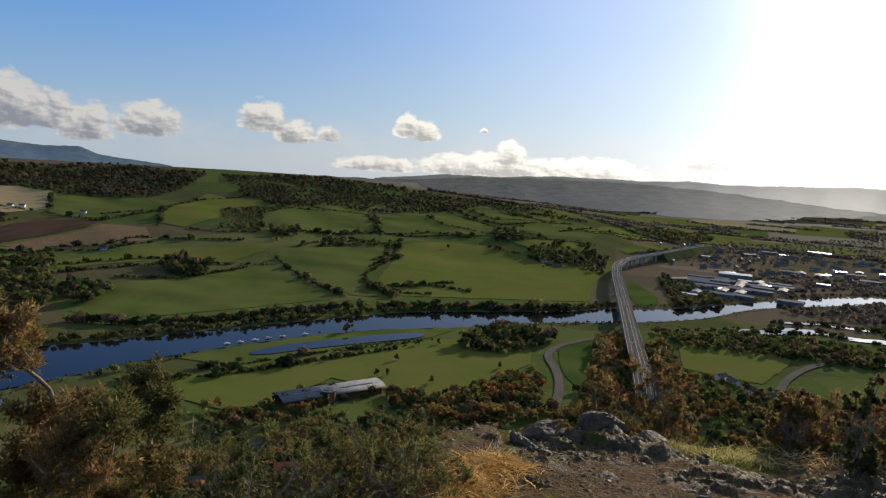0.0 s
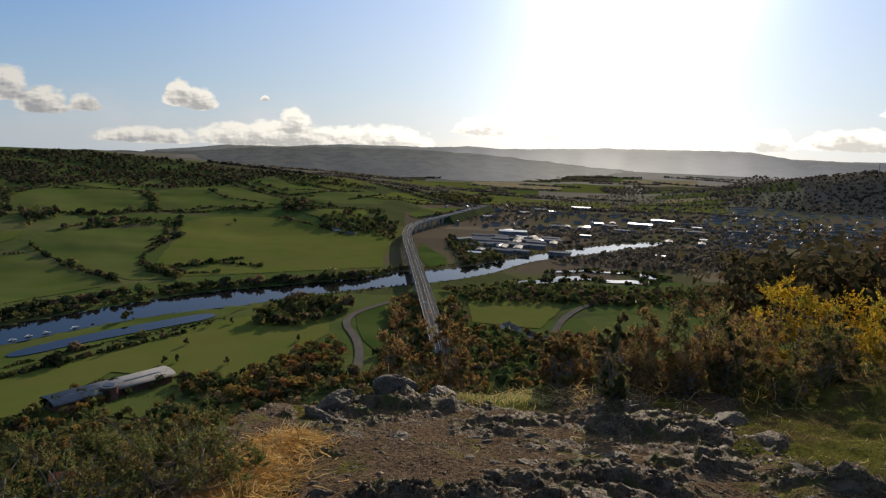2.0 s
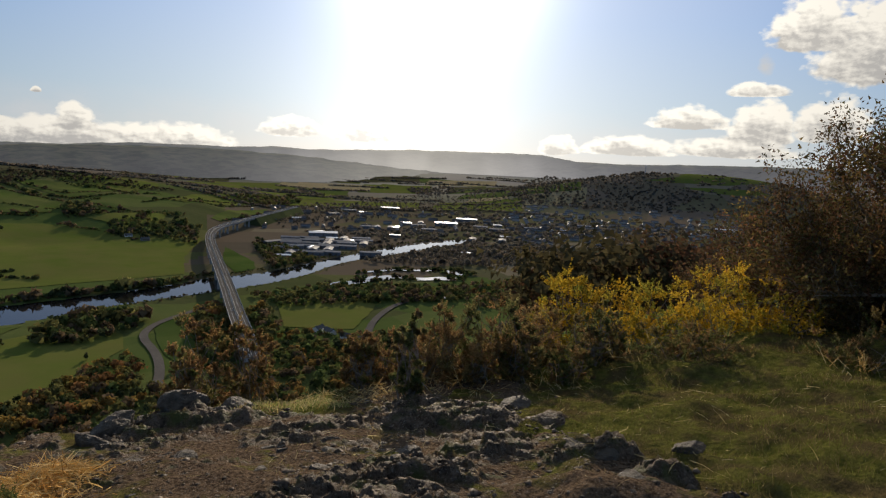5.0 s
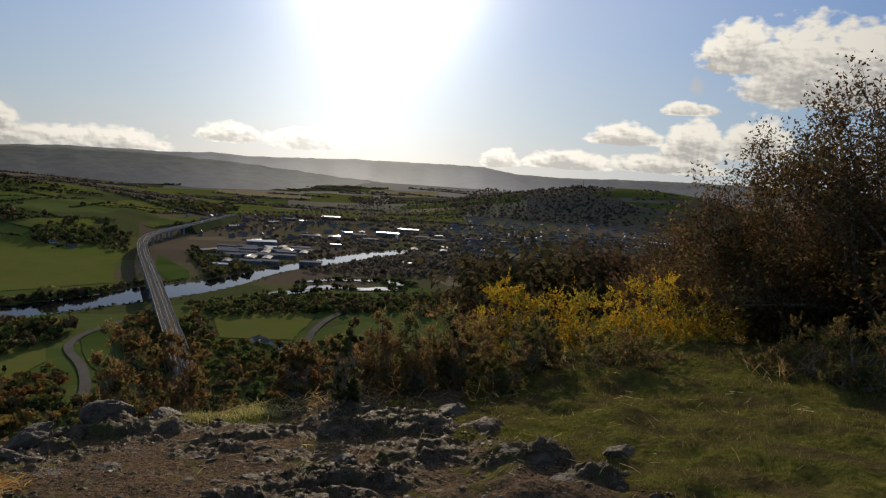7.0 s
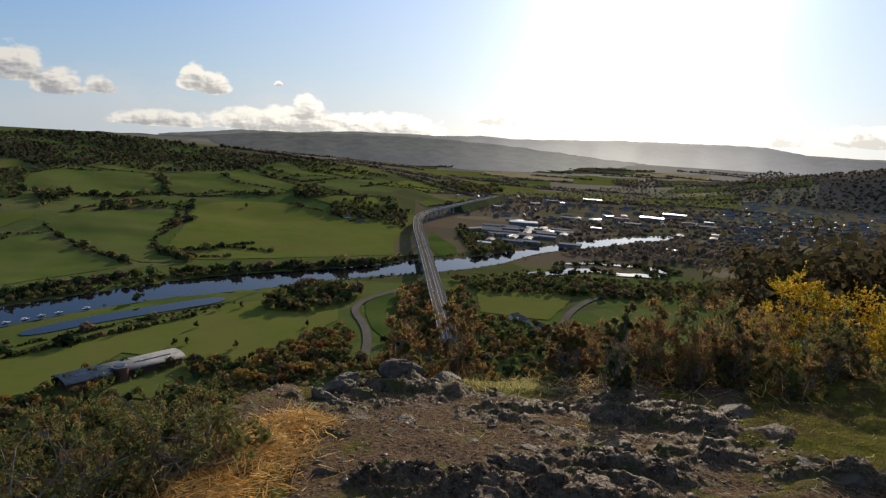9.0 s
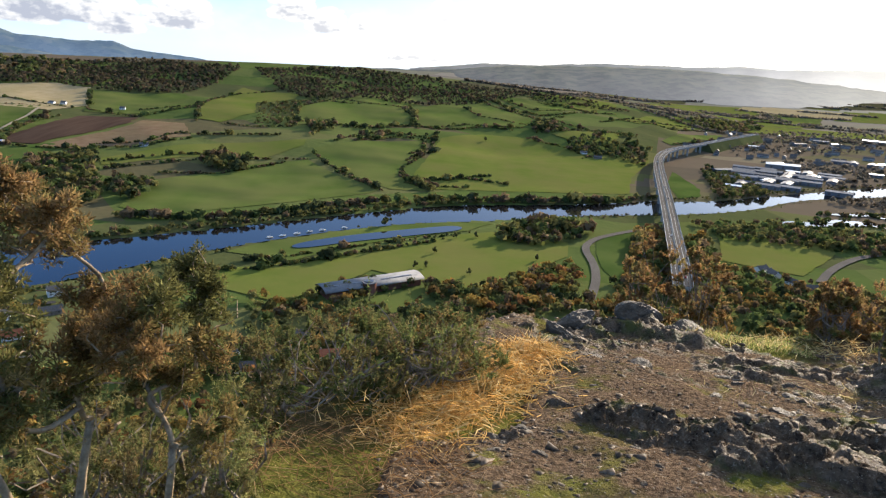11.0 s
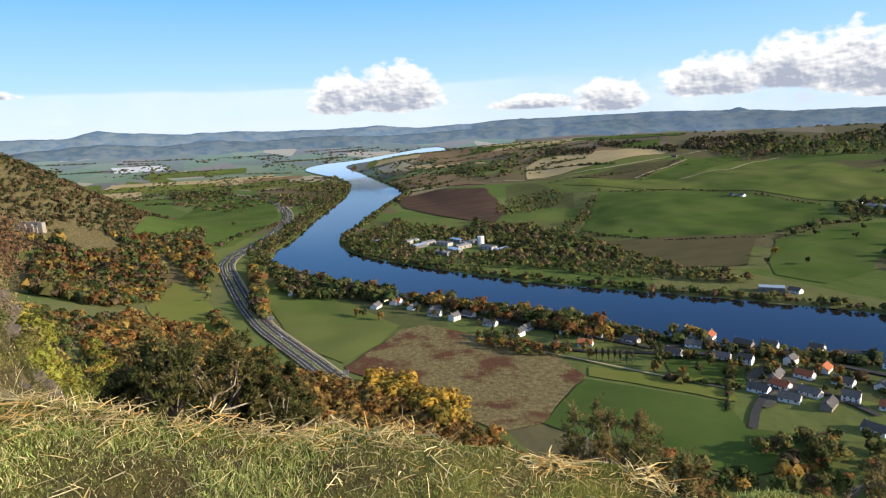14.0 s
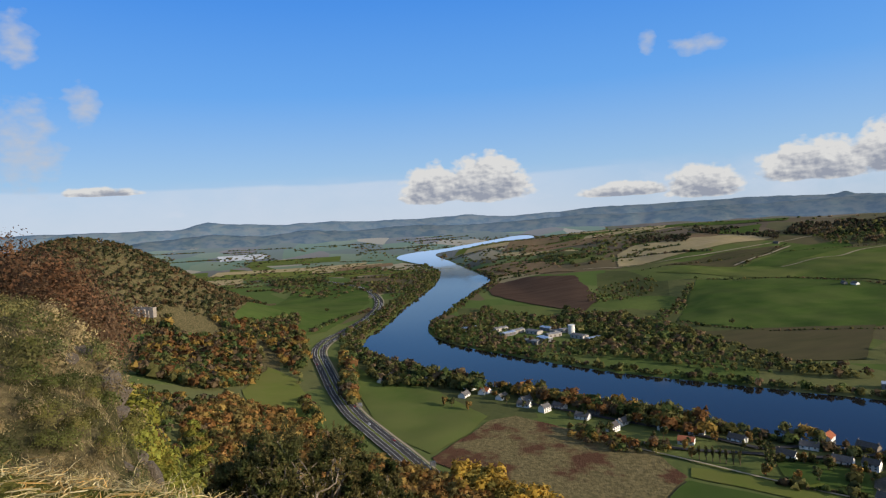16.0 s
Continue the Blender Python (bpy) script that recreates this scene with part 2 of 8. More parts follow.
M = {}
M["valley"] = material("rough_valley_ground", (0.065, 0.085, 0.026), (0.10, 0.11, 0.038), 0.03, c=(0.115, 0.10, 0.05), c_scale=0.012, c_amount=0.6, bump=3.0, bump_scale=0.02, bump_detail=3)
M["town_plain"] = material("town_ground", (0.07, 0.068, 0.04), (0.115, 0.10, 0.062), 0.03, c=(0.12, 0.09, 0.06), c_scale=0.01, c_amount=0.7)
M["cliff"] = material("grassy_cliff", (0.095, 0.08, 0.038), (0.20, 0.155, 0.08), 1.4, c=(0.055, 0.055, 0.024), c_scale=0.45, c_amount=0.85, bump=0.4, bump_scale=2.0, patch=(0.44, 0.56))


def patchwork(m, scale, cells):
    """Fields too far off to tell apart: cells in the colours of grass, stubble and soil."""
    n, l = m.node_tree.nodes, m.node_tree.links
    bs = n["Principled BSDF"]
    old = bs.inputs["Base Color"].links[0].from_socket
    geo = n.new("ShaderNodeNewGeometry")
    mp = n.new("ShaderNodeMapping")
    mp.inputs["Scale"].default_value, mp.inputs["Rotation"].default_value = (scale, scale * 1.7, 0), (0, 0, 0.5)
    l.new(geo.outputs["Position"], mp.inputs["Vector"])
    vo = n.new("ShaderNodeTexVoronoi")
    vo.voronoi_dimensions = "2D"
    vo.inputs["Scale"].default_value = 1.0
    l.new(mp.outputs[0], vo.inputs["Vector"])
    sp = n.new("ShaderNodeSeparateColor")
    l.new(vo.outputs["Color"], sp.inputs[0])
    ra = n.new("ShaderNodeValToRGB")
    ra.color_ramp.interpolation = "CONSTANT"
    while len(ra.color_ramp.elements) < len(cells):
        ra.color_ramp.elements.new(0.5)
    for e, (p, c) in zip(ra.color_ramp.elements, cells):
        e.position, e.color = p, rgba(c)
    l.new(sp.outputs[0], ra.inputs[0])
    mx = n.new("ShaderNodeMix")
    mx.data_type = "RGBA"
    mx.inputs[0].default_value = 0.75
    l.new(old, mx.inputs[6])
    l.new(ra.outputs[0], mx.inputs[7])
    l.new(mx.outputs[2], bs.inputs["Base Color"])


patchwork(M["valley"], 0.0042, [(0.0, (0.075, 0.11, 0.03)), (0.3, (0.10, 0.125, 0.04)), (0.55, (0.075, 0.085, 0.035)), (0.75, (0.12, 0.125, 0.05)), (0.88, (0.10, 0.085, 0.05))])
patchwork(M["town_plain"], 0.0042, [(0.0, (0.10, 0.10, 0.05)), (0.26, (0.125, 0.115, 0.06)), (0.46, (0.12, 0.10, 0.065)), (0.7, (0.14, 0.11, 0.08)), (0.86, (0.11, 0.09, 0.068)), (0.93, (0.20, 0.17, 0.115))])
# fields of the far carse, their colours paled to stand in for haze
M["carse"] = material("haze_paled_farmland", (0.08, 0.10, 0.04), (0.12, 0.125, 0.055), 0.03, c=(0.12, 0.10, 0.06), c_scale=0.008)
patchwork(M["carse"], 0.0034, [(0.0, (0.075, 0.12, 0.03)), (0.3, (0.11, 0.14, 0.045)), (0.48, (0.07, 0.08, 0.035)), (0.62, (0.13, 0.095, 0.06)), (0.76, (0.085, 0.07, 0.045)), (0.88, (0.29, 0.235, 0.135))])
ROLL = {"bump": 15.0, "bump_scale": 0.008, "bump_detail": 1}
M["pasture"] = material("pasture", (0.072, 0.106, 0.025), (0.095, 0.123, 0.034), 0.02, c=(0.118, 0.122, 0.044), c_scale=0.008, c_amount=0.6, **ROLL)
M["lush"] = material("lush_grass", (0.05, 0.084, 0.02), (0.066, 0.098, 0.026), 0.03, c=(0.085, 0.104, 0.034), c_scale=0.012, c_amount=0.5, **ROLL)
M["meadow"] = material("meadow", (0.10, 0.13, 0.027), (0.125, 0.145, 0.034), 0.02, c=(0.145, 0.135, 0.045), c_scale=0.012, c_amount=0.6, bump=0.5, bump_scale=0.03, bump_detail=3)
M["stubble"] = material("stubble", (0.30, 0.235, 0.13), (0.36, 0.29, 0.17), 0.05, c=(0.26, 0.22, 0.10), c_scale=0.01)
M["fallow"] = material("brown_fallow", (0.16, 0.105, 0.065), (0.21, 0.145, 0.09), 0.05, c=(0.14, 0.12, 0.06), c_scale=0.01)
M["plough"] = material("ploughed_soil", (0.062, 0.04, 0.03), (0.085, 0.058, 0.042), 0.06, stretch=(1, 0.1, 1, 0.6))
M["winter"] = material("old_grass", (0.055, 0.056, 0.028), (0.08, 0.075, 0.036), 0.05, c=(0.095, 0.075, 0.045), c_scale=0.012, c_amount=0.5, stretch=(1, 0.3, 1, 0.8))
M["marsh"] = material("marsh_grass", (0.105, 0.09, 0.042), (0.20, 0.158, 0.078), 0.22, c=(0.09, 0.043, 0.028), c_scale=0.017, c_amount=0.9, patch=(0.49, 0.56), bump=1.2, bump_scale=0.3)
M["glasshouse"] = material("polythene_sheet", (0.42, 0.44, 0.45), (0.5, 0.52, 0.53), 0.05, rough=0.5, stretch=(0.08, 1, 1, 0.5))
M["crown"] = material("tree_crown", (0.75, 0.75, 0.75), (1.15, 1.15, 1.15), 0.3, tint="tint", random_island=0.16, translucent=0.45)
M["bark"] = material("bark", (0.10, 0.075, 0.05), (0.17, 0.13, 0.09), 3.0, bump=0.01)
M["asphalt"] = material("asphalt", (0.038, 0.038, 0.042), (0.056, 0.056, 0.058), 0.4, rough=0.8, c=(0.07, 0.067, 0.064), c_scale=0.02)
M["concrete"] = material("concrete", (0.33, 0.32, 0.29), (0.42, 0.40, 0.37), 0.3, rough=0.8)


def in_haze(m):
    """Paints the far surfaces with haze: their 'tint' layer glows as the air's light."""
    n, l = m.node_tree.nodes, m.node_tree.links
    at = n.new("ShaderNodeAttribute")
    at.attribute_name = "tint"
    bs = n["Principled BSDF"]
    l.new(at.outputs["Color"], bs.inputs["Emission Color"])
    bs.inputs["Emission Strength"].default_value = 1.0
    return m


def water_material():
    m = bpy.data.materials.new("river_water")
    m.use_nodes = True
    n, l = m.node_tree.nodes, m.node_tree.links
    bs = n["Principled BSDF"]
    bs.inputs["Base Color"].default_value = (0.011, 0.011, 0.012, 1)
    bs.inputs["Roughness"].default_value = 0.05
    bs.inputs["Specular IOR Level"].default_value = 0.36
    bs.inputs["IOR"].default_value = 1.24
    geo = n.new("ShaderNodeNewGeometry")
    t = n.new("ShaderNodeTexNoise")
    t.inputs["Scale"].default_value, t.inputs["Detail"].default_value = 0.12, 4
    l.new(geo.outputs["Position"], t.inputs["Vector"])
    bp = n.new("ShaderNodeBump")
    bp.inputs["Distance"].default_value = 0.07
    bp.inputs["Strength"].default_value = 0.25
    l.new(t.outputs["Fac"], bp.inputs["Height"])
    l.new(bp.outputs[0], bs.inputs["Normal"])
    return m


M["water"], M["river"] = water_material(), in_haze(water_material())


def hilltop_material(bedrock):
    """Mossy turf; or bare rock with earth, laid out by the outcrop's own 'earth' layer."""
    m = material("bedrock" if bedrock else "hilltop_turf", (0.08, 0.088, 0.02), (0.18, 0.168, 0.042), 9, rough=0.95, bump=0.035 if bedrock else 0.1, bump_scale=30 if bedrock else 14, c=(0.095, 0.066, 0.038), c_scale=1.5, c_amount=0.75, patch=(0.44, 0.58))
    n, l = m.node_tree.nodes, m.node_tree.links
    bs = n["Principled BSDF"]
    turf = bs.inputs["Base Color"].links[0].from_socket
    geo = n.new("ShaderNodeNewGeometry")

    def tex(scale, detail=7, rough=0.62):
        t = n.new("ShaderNodeTexNoise")
        t.inputs["Scale"].default_value, t.inputs["Detail"].default_value, t.inputs["Roughness"].default_value = scale, detail, rough
        l.new(geo.outputs["Position"], t.inputs["Vector"])
        return t.outputs["Fac"]

    def span(v, lo, hi):
        r = n.new("ShaderNodeMapRange")
        r.inputs["From Min"].default_value, r.inputs["From Max"].default_value = lo, hi
        l.new(v, r.inputs["Value"])
        return r.outputs[0]

    def mix(f, a, b):
        k = n.new("ShaderNodeMix")
        k.data_type = "RGBA"
        for i, v in ((0, f), (6, a), (7, b)):
            if isinstance(v, (float, tuple)):
                k.inputs[i].default_value = v
            else:
                l.new(v, k.inputs[i])
        return k.outputs[2]

    rock = mix(span(tex(11), 0.35, 0.65), (0.045, 0.033, 0.023, 1), (0.18, 0.132, 0.09, 1))
    rock = mix(span(tex(55, 5), 0.57, 0.66), rock, (0.25, 0.21, 0.155, 1))
    rock = mix(span(tex(38, 6), 0.58, 0.66), rock, (0.022, 0.016, 0.012, 1))
    rock = mix(span(tex(3.2), 0.5, 0.64), rock, (0.075, 0.08, 0.028, 1))
    earth = mix(span(tex(30), 0.38, 0.62), (0.055, 0.038, 0.025, 1), (0.19, 0.132, 0.084, 1))
    earth = mix(span(tex(2.2, 5), 0.52, 0.62), earth, turf)
    earth = mix(span(tex(70, 3), 0.62, 0.68), earth, (0.30, 0.27, 0.22, 1))
    at = n.new("ShaderNodeAttribute")
    at.attribute_name = "earth"
    l.new(mix(at.outputs["Fac"], rock, earth) if bedrock else turf, bs.inputs["Base Color"])
    if bedrock:
        bs.inputs["Roughness"].default_value = 0.58
        gloss = n.new("ShaderNodeMapRange")
        gloss.inputs["To Min"].default_value, gloss.inputs["To Max"].default_value = 0.05, 0.0
        l.new(at.outputs["Fac"], gloss.inputs["Value"])
        l.new(gloss.outputs[0], bs.inputs["Specular IOR Level"])
    return m


M["hilltop"], M["bedrock"] = hilltop_material(False), hilltop_material(True)
# ---- the shape of the land ----
RIVER_Z, PLAIN_Z, EYE_Z = -213.0, -211.0, 1.6


def vnoise(x, y, scale, seed=0):
    """Smooth value noise in -1..1."""
    x, y = np.asarray(x, float) / scale + seed * 17.31, np.asarray(y, float) / scale - seed * 9.77
    i, j = np.floor(x), np.floor(y)
    u, v = x - i, y - j
    u, v = u * u * u * (u * (6 * u - 15) + 10), v * v * v * (v * (6 * v - 15) + 10)

    def h(a, b):
        s = np.sin(a * 127.1 + b * 311.7 + seed * 74.7) * 43758.5453
        return (s - np.floor(s)) * 2 - 1
    return (h(i, j) * (1 - u) + h(i + 1, j) * u) * (1 - v) + (h(i, j + 1) * (1 - u) + h(i + 1, j + 1) * u) * v


def smooth(a, b, v):
    s = np.clip((v - a) / (b - a), 0, 1)
    return s * s * (3 - 2 * s)


# by bearing (0 ahead at the start, + to the right): far slope's foot, ridge and the ridge's angle over the eye
SOUTH_AZ = [-92, -84, -80.9, -79.2, -77.9, -76.2, -74.5, -72, -69, -60, -50, -40, -30, -20, -10, 0, 8, 14, 20, 26]
SOUTH_FOOT = [3700, 3600, 3450, 3150, 2830, 2310, 2050, 1700, 1450, 1050, 1000, 980, 980, 1020, 1060, 1120, 1200, 1500, 1900, 2150]
SOUTH_RIDGE = [4200, 3900, 3700, 3620, 3580, 3560, 3540, 3520, 3480, 3300, 3200, 3000, 2800, 2650, 2600, 2500, 2450, 2500, 2600, 2700]
SOUTH_EL = [-3.4, -3.2, -2.85, -2.66, -2.5, -2.28, -2.14, -2.04, -1.74, -1.4, -1.3, -1.2, -1.25, -1.25, -1.3, -2.1, -2.9, -3.6, -4.4, -5.2]
# the hill that the camera stands on: its edge, its foot and how hollow its flank is
HILL_AZ = [-180, -125, -112, -100, -88, -75, -60, -54, -50, -46, -42, -38, -32, -20, -8, 5, 30, 45, 60, 75, 90, 180]
HILL_EDGE = [30, 5.2, 4.2, 3.85, 3.55, 3.25, 3.3, 3.6, 3.72, 3.66, 3.5, 3.1, 2.8, 2.9, 4.8, 7.4, 8.6, 10.5, 11.5, 14, 20, 60]
HILL_FOOT = [1500, 900, 700, 520, 450, 430, 400, 398, 396, 393, 391, 390, 390, 400, 410, 430, 520, 1000, 1400, 1500, 1500, 1500]
HILL_HOLLOW = [1.2, 1.2, 1.3, 1.6, 1.7, 1.7, 1.7, 1.7, 1.7, 1.7, 1.7, 1.7, 1.7, 1.7, 1.7, 1.7, 1.6, 1.25, 1.15, 1.1, 1.1, 1.2]
# the cliff that goes on to the east: bearing and its angle under the eye
CLIFF_AZ = [-150, -125, -116, -111, -109, -107.5, -106.6, -105, -103, -100, -97]
CLIFF_EL = [2, -0.5, -4, -6.8, -8.3, -11, -15.5, -18.5, -21.5, -25.5, -31]
# bearing, distance, height over the plain, half widths across and along the sight
KNOLLS = [(-109, 1560, 216, 255, 290), (-122, 800, 120, 220, 250), (51, 3500, 120, 420, 330), (60, 3600, 110, 420, 380), (43, 3300, 40, 300, 300), (-64.6, 1727, -20, 95, 120), (-61.4, 1481, -18, 55, 150)]


def plain(d, az=-90.0):
    """The flat carse; past 3 km the distance is drawn in, so that it ends at the horizon."""
    far = np.minimum(np.clip((d - 3000) / 2150, 0, 0.9), 0.66 + 0.2 * (1 - smooth(-50, -36, az)))
    return np.where(d > 3000, EYE_Z - (EYE_Z - PLAIN_Z) * d * (1 - far) / 3000, PLAIN_Z)


def hilltop(x, y):
    r = np.hypot(x, y)
    k = np.minimum(1, 9 / np.maximum(r, 1e-6))
    return -0.035 * x * k - 0.177 * y * k


# how far round the bare rock reaches, by distance
ROCK_D, ROCK_AZ = [2.5, 4.5, 5.5, 6.5, 7.5, 9], [72, 70, 66, 54, 48, 45]


def bare_rock(x, y):
    """1 where the hilltop is bare rock and earth, 0 where it is turf."""
    d, az = np.hypot(x, y), np.degrees(np.arctan2(x, y))
    k = smooth(-9, 0, az + 14 * vnoise(x, y, 1.0, 61)) * (1 - smooth(-8, 8, az - np.interp(d, ROCK_D, ROCK_AZ) + 13 * vnoise(x, y, 1.3, 62) + 7 * vnoise(x, y, 0.4, 64))) * (1 - smooth(9, 12, d))
    turf = smooth(7.0, 7.5, d) * smooth(16, 19, az) * (1 - smooth(27, 31, az))
    return k * (1 - turf) * smooth(-1.0, -0.75, vnoise(x, y, 0.8, 63))


def H(x, y):
    x, y = np.asarray(x, float), np.asarray(y, float)
    d, az = np.hypot(x, y), np.degrees(np.arctan2(x, y))
    z = plain(d, az)
    d0, dr = np.interp(az, SOUTH_AZ, SOUTH_FOOT), np.interp(az, SOUTH_AZ, SOUTH_RIDGE)
    zr = np.maximum(EYE_Z + dr * np.tan(np.radians(np.interp(az, SOUTH_AZ, SOUTH_EL))), PLAIN_Z)
    s = np.clip((d - d0) / (dr - d0), 0, 1.6)
    up = np.where(s < 1, s * s * 0.25 + s * 0.75, 1 - 0.6 * (s - 1))
    on = (zr - PLAIN_Z) * up * smooth(-94, -84, az) * (1 - smooth(22, 27, az))
    roll = (vnoise(x, y, 420, 3) * 11 + vnoise(x, y, 190, 5) * 6 + vnoise(x, y, 95, 15) * 3.2) * smooth(0.02, 0.3, s) * (1 - smooth(0.85, 1.0, s)) * (on > 0.5) * (0.25 + 0.75 * smooth(-80, -68, az))
    z = np.maximum(z, PLAIN_Z + on + roll)
    for a, k, h, w, l in KNOLLS:
        ca, sa = math.cos(radians(a)), math.sin(radians(a))
        u, v = x * ca - y * sa, x * sa + y * ca - k
        z = z + h * np.exp(-((u / w) ** 2 + (v / l) ** 2) / 1.3)
    e, f = np.interp(az, HILL_AZ, HILL_EDGE), np.interp(az, HILL_AZ, HILL_FOOT)
    e = e * (1 + 0.05 * vnoise(az, az * 0 + 3, 7, 2))
    k = np.minimum(1, e / np.maximum(d, 1e-6))
    top = hilltop(x * k, y * k)
    s = np.clip((d - e) / (f - e), 0, 1)
    flank = top + (PLAIN_Z - top) * (1 - (1 - s) ** np.interp(az, HILL_AZ, HILL_HOLLOW))
    flank = flank + (vnoise(x, y, 60, 7) * 5 + vnoise(x, y, 25, 8) * 2.5) * smooth(0.03, 0.2, s) * (1 - smooth(0.8, 1, s))
    cliff = EYE_Z + np.minimum(d, 140) * np.tan(np.radians(np.interp(az, CLIFF_AZ, CLIFF_EL))) - np.maximum(d - 140, 0) * 0.45
    cliff = cliff + vnoise(x, y, 14, 21) * 1.5 + vnoise(x, y, 5, 22) * 0.6
    flank = np.where((az < -97) & (d > 14), np.maximum(flank, cliff * smooth(14, 26, d) + flank * (1 - smooth(14, 26, d))), flank)
    lip = 0.05 * vnoise(x, y, 0.9, 11) + 0.025 * vnoise(x, y, 0.33, 12)
    lip = lip * (1 - 0.3 * bare_rock(x, y)) + smooth(38, 50, az) * smooth(1.0, 2.2, d) * (0.075 * vnoise(x, y, 0.6, 13) + 0.04 * vnoise(x, y, 0.22, 14))
    flank = flank + lip * (1 - smooth(25, 60, d))
    return np.maximum(z, flank)


def cells(x, y, scale, seed):
    """Broken blocks: for each place its nearest block's tilted top, and how near the crack is."""
    x, y = np.asarray(x, float) / scale, np.asarray(y, float) / scale
    i, j = np.floor(x), np.floor(y)
    best, second = np.full(x.shape, 9.0), np.full(x.shape, 9.0)
    top = np.zeros(x.shape)

    def h(a, b, k):
        s = np.sin(a * 127.1 + b * 311.7 + (seed + k) * 74.7) * 43758.5453
        return s - np.floor(s)
    for a in (-1, 0, 1):
        for b in (-1, 0, 1):
            ci, cj = i + a, j + b
            dx, dy = x - ci - 0.15 - 0.7 * h(ci, cj, 1), y - cj - 0.15 - 0.7 * h(ci, cj, 2)
            d = np.hypot(dx, dy)
            t = h(ci, cj, 3) - 0.5 + (h(ci, cj, 4) - 0.5) * 0.9 * dx + (h(ci, cj, 5) - 0.15) * 0.8 * dy
            near = d < best
            second = np.where(near, best, np.minimum(second, d))
            top = np.where(near, t, top)
            best = np.where(near, d, best)
    return top, second - best


# where the bedrock stands out: place, half width along and across its bedding, rise
LEDGES = [(1.2, 6.95, 0.42, 0.34, 0.1), (2.15, 7.05, 0.8, 0.34, 0.11), (2.75, 7.15, 0.5, 0.3, 0.14), (0.25, 3.6, 0.34, 0.2, 0.07), (1.75, 3.75, 1.1, 0.42, 0.17), (2.7, 4.0, 0.8, 0.4, 0.12), (4.3, 5.6, 1.0, 0.75, 0.10), (4.7, 4.8, 0.5, 0.4, 0.12), (3.6, 4.1, 0.6, 0.3, 0.1), (4.3, 3.55, 0.65, 0.32, 0.17), (5.25, 3.4, 0.65, 0.32, 0.22), (5.1, 2.7, 0.9, 0.32, 0.2), (5.75, 2.9, 0.4, 0.25, 0.18), (5.0, 5.1, 0.4, 0.3, 0.16), (4.75, 2.2, 0.6, 0.25, 0.15), (2.5, 5.6, 0.5, 0.3, 0.1), (3.1, 5.9, 0.6, 0.25, 0.08)]


def outcrop(x, y):
    """Height of the bedrock over the turf, and 1 where earth has filled it."""
    wx, wy = x + 0.13 * vnoise(x, y, 0.45, 90) + 0.05 * vnoise(x, y, 0.15, 97), y + 0.11 * vnoise(x, y, 0.4, 91) + 0.05 * vnoise(x, y, 0.13, 98)
    u, v = wx * 0.94 - wy * 0.34, wy * 0.94 + wx * 0.34
    stand = np.full(np.shape(x), -0.3)
    rise = np.zeros(np.shape(x))
    for cx, cy, a, b, h in LEDGES:
        p, q = ((wx - cx) * 0.94 - (wy - cy) * 0.34) / a, ((wy - cy) * 0.94 + (wx - cx) * 0.34) / b
        k = 1 - p * p - q * q
        stand = np.maximum(stand, k)
        # steep towards the camera, sloping off behind
        rise = np.maximum(rise, h * smooth(-0.15, 0.75, k - 0.35 * q))
    a, ca = cells(u / 2.0, v, 0.36, 1)
    b, cb = cells(u / 1.9, v, 0.135, 2)
    c, cc = cells(u / 1.6, v, 0.055, 3)
    rock = rise * 0.85 + 0.085 * a + 0.075 * b + 0.042 * c + 0.004 * vnoise(x, y, 0.04, 92) + 0.05 * vnoise(x, y, 1.3, 93) - 0.03 + 0.03 * np.clip(stand, -0.3, 0.5)
    # thin beds, one broken back behind the other
    bed = rock / 0.034 + 0.5 * vnoise(u, v, 0.3, 99)
    rock = rock * 0.45 + 0.55 * 0.034 * (np.floor(bed) + smooth(0.0, 0.4, bed - np.floor(bed)) - 0.5 * vnoise(u, v, 0.3, 99))
    rock = rock - 0.03 * (1 - smooth(0.0, 0.16, cb)) - 0.016 * (1 - smooth(0, 0.22, cc))
    earth = 0.012 + 0.045 * vnoise(x, y, 1.5, 94) + 0.014 * vnoise(x, y, 0.25, 95) + 0.007 * vnoise(x, y, 0.06, 96)
    return np.maximum(rock, earth), smooth(-0.012, 0.012, earth - rock)

# ---- builders ----
def mesh_np(name, verts, faces, mat, colours=None, flat=True, normals=None):
    """A mesh object out of arrays; faces all of one count of corners."""
    me = bpy.data.meshes.new(name)
    verts, faces = np.asarray(verts, np.float32), np.asarray(faces, np.int32)
    k = faces.shape[1]
    me.vertices.add(len(verts))
    me.vertices.foreach_set("co", verts.ravel())
    me.loops.add(faces.size)
    me.loops.foreach_set("vertex_index", faces.ravel())
    me.polygons.add(len(faces))
    me.polygons.foreach_set("loop_start", np.arange(0, faces.size, k, dtype=np.int32))
    me.polygons.foreach_set("loop_total", np.full(len(faces), k, np.int32))
    if not flat:
        me.polygons.foreach_set("use_smooth", np.ones(len(faces), bool))
    for x in (mat if isinstance(mat, (list, tuple)) else [mat]):
        me.materials.append(x)
    if colours is not None:
        at = me.attributes.new("tint", "FLOAT_COLOR", "POINT")
        at.data.foreach_set("color", np.concatenate([colours, np.ones((len(verts), 1))], 1).astype(np.float32).ravel())
    if normals is not None:
        me.attributes.new("custom_normal", "FLOAT_VECTOR", "POINT").data.foreach_set("vector", np.asarray(normals, np.float32).ravel())
    me.update(calc_edges=True)
    return new(name, me)


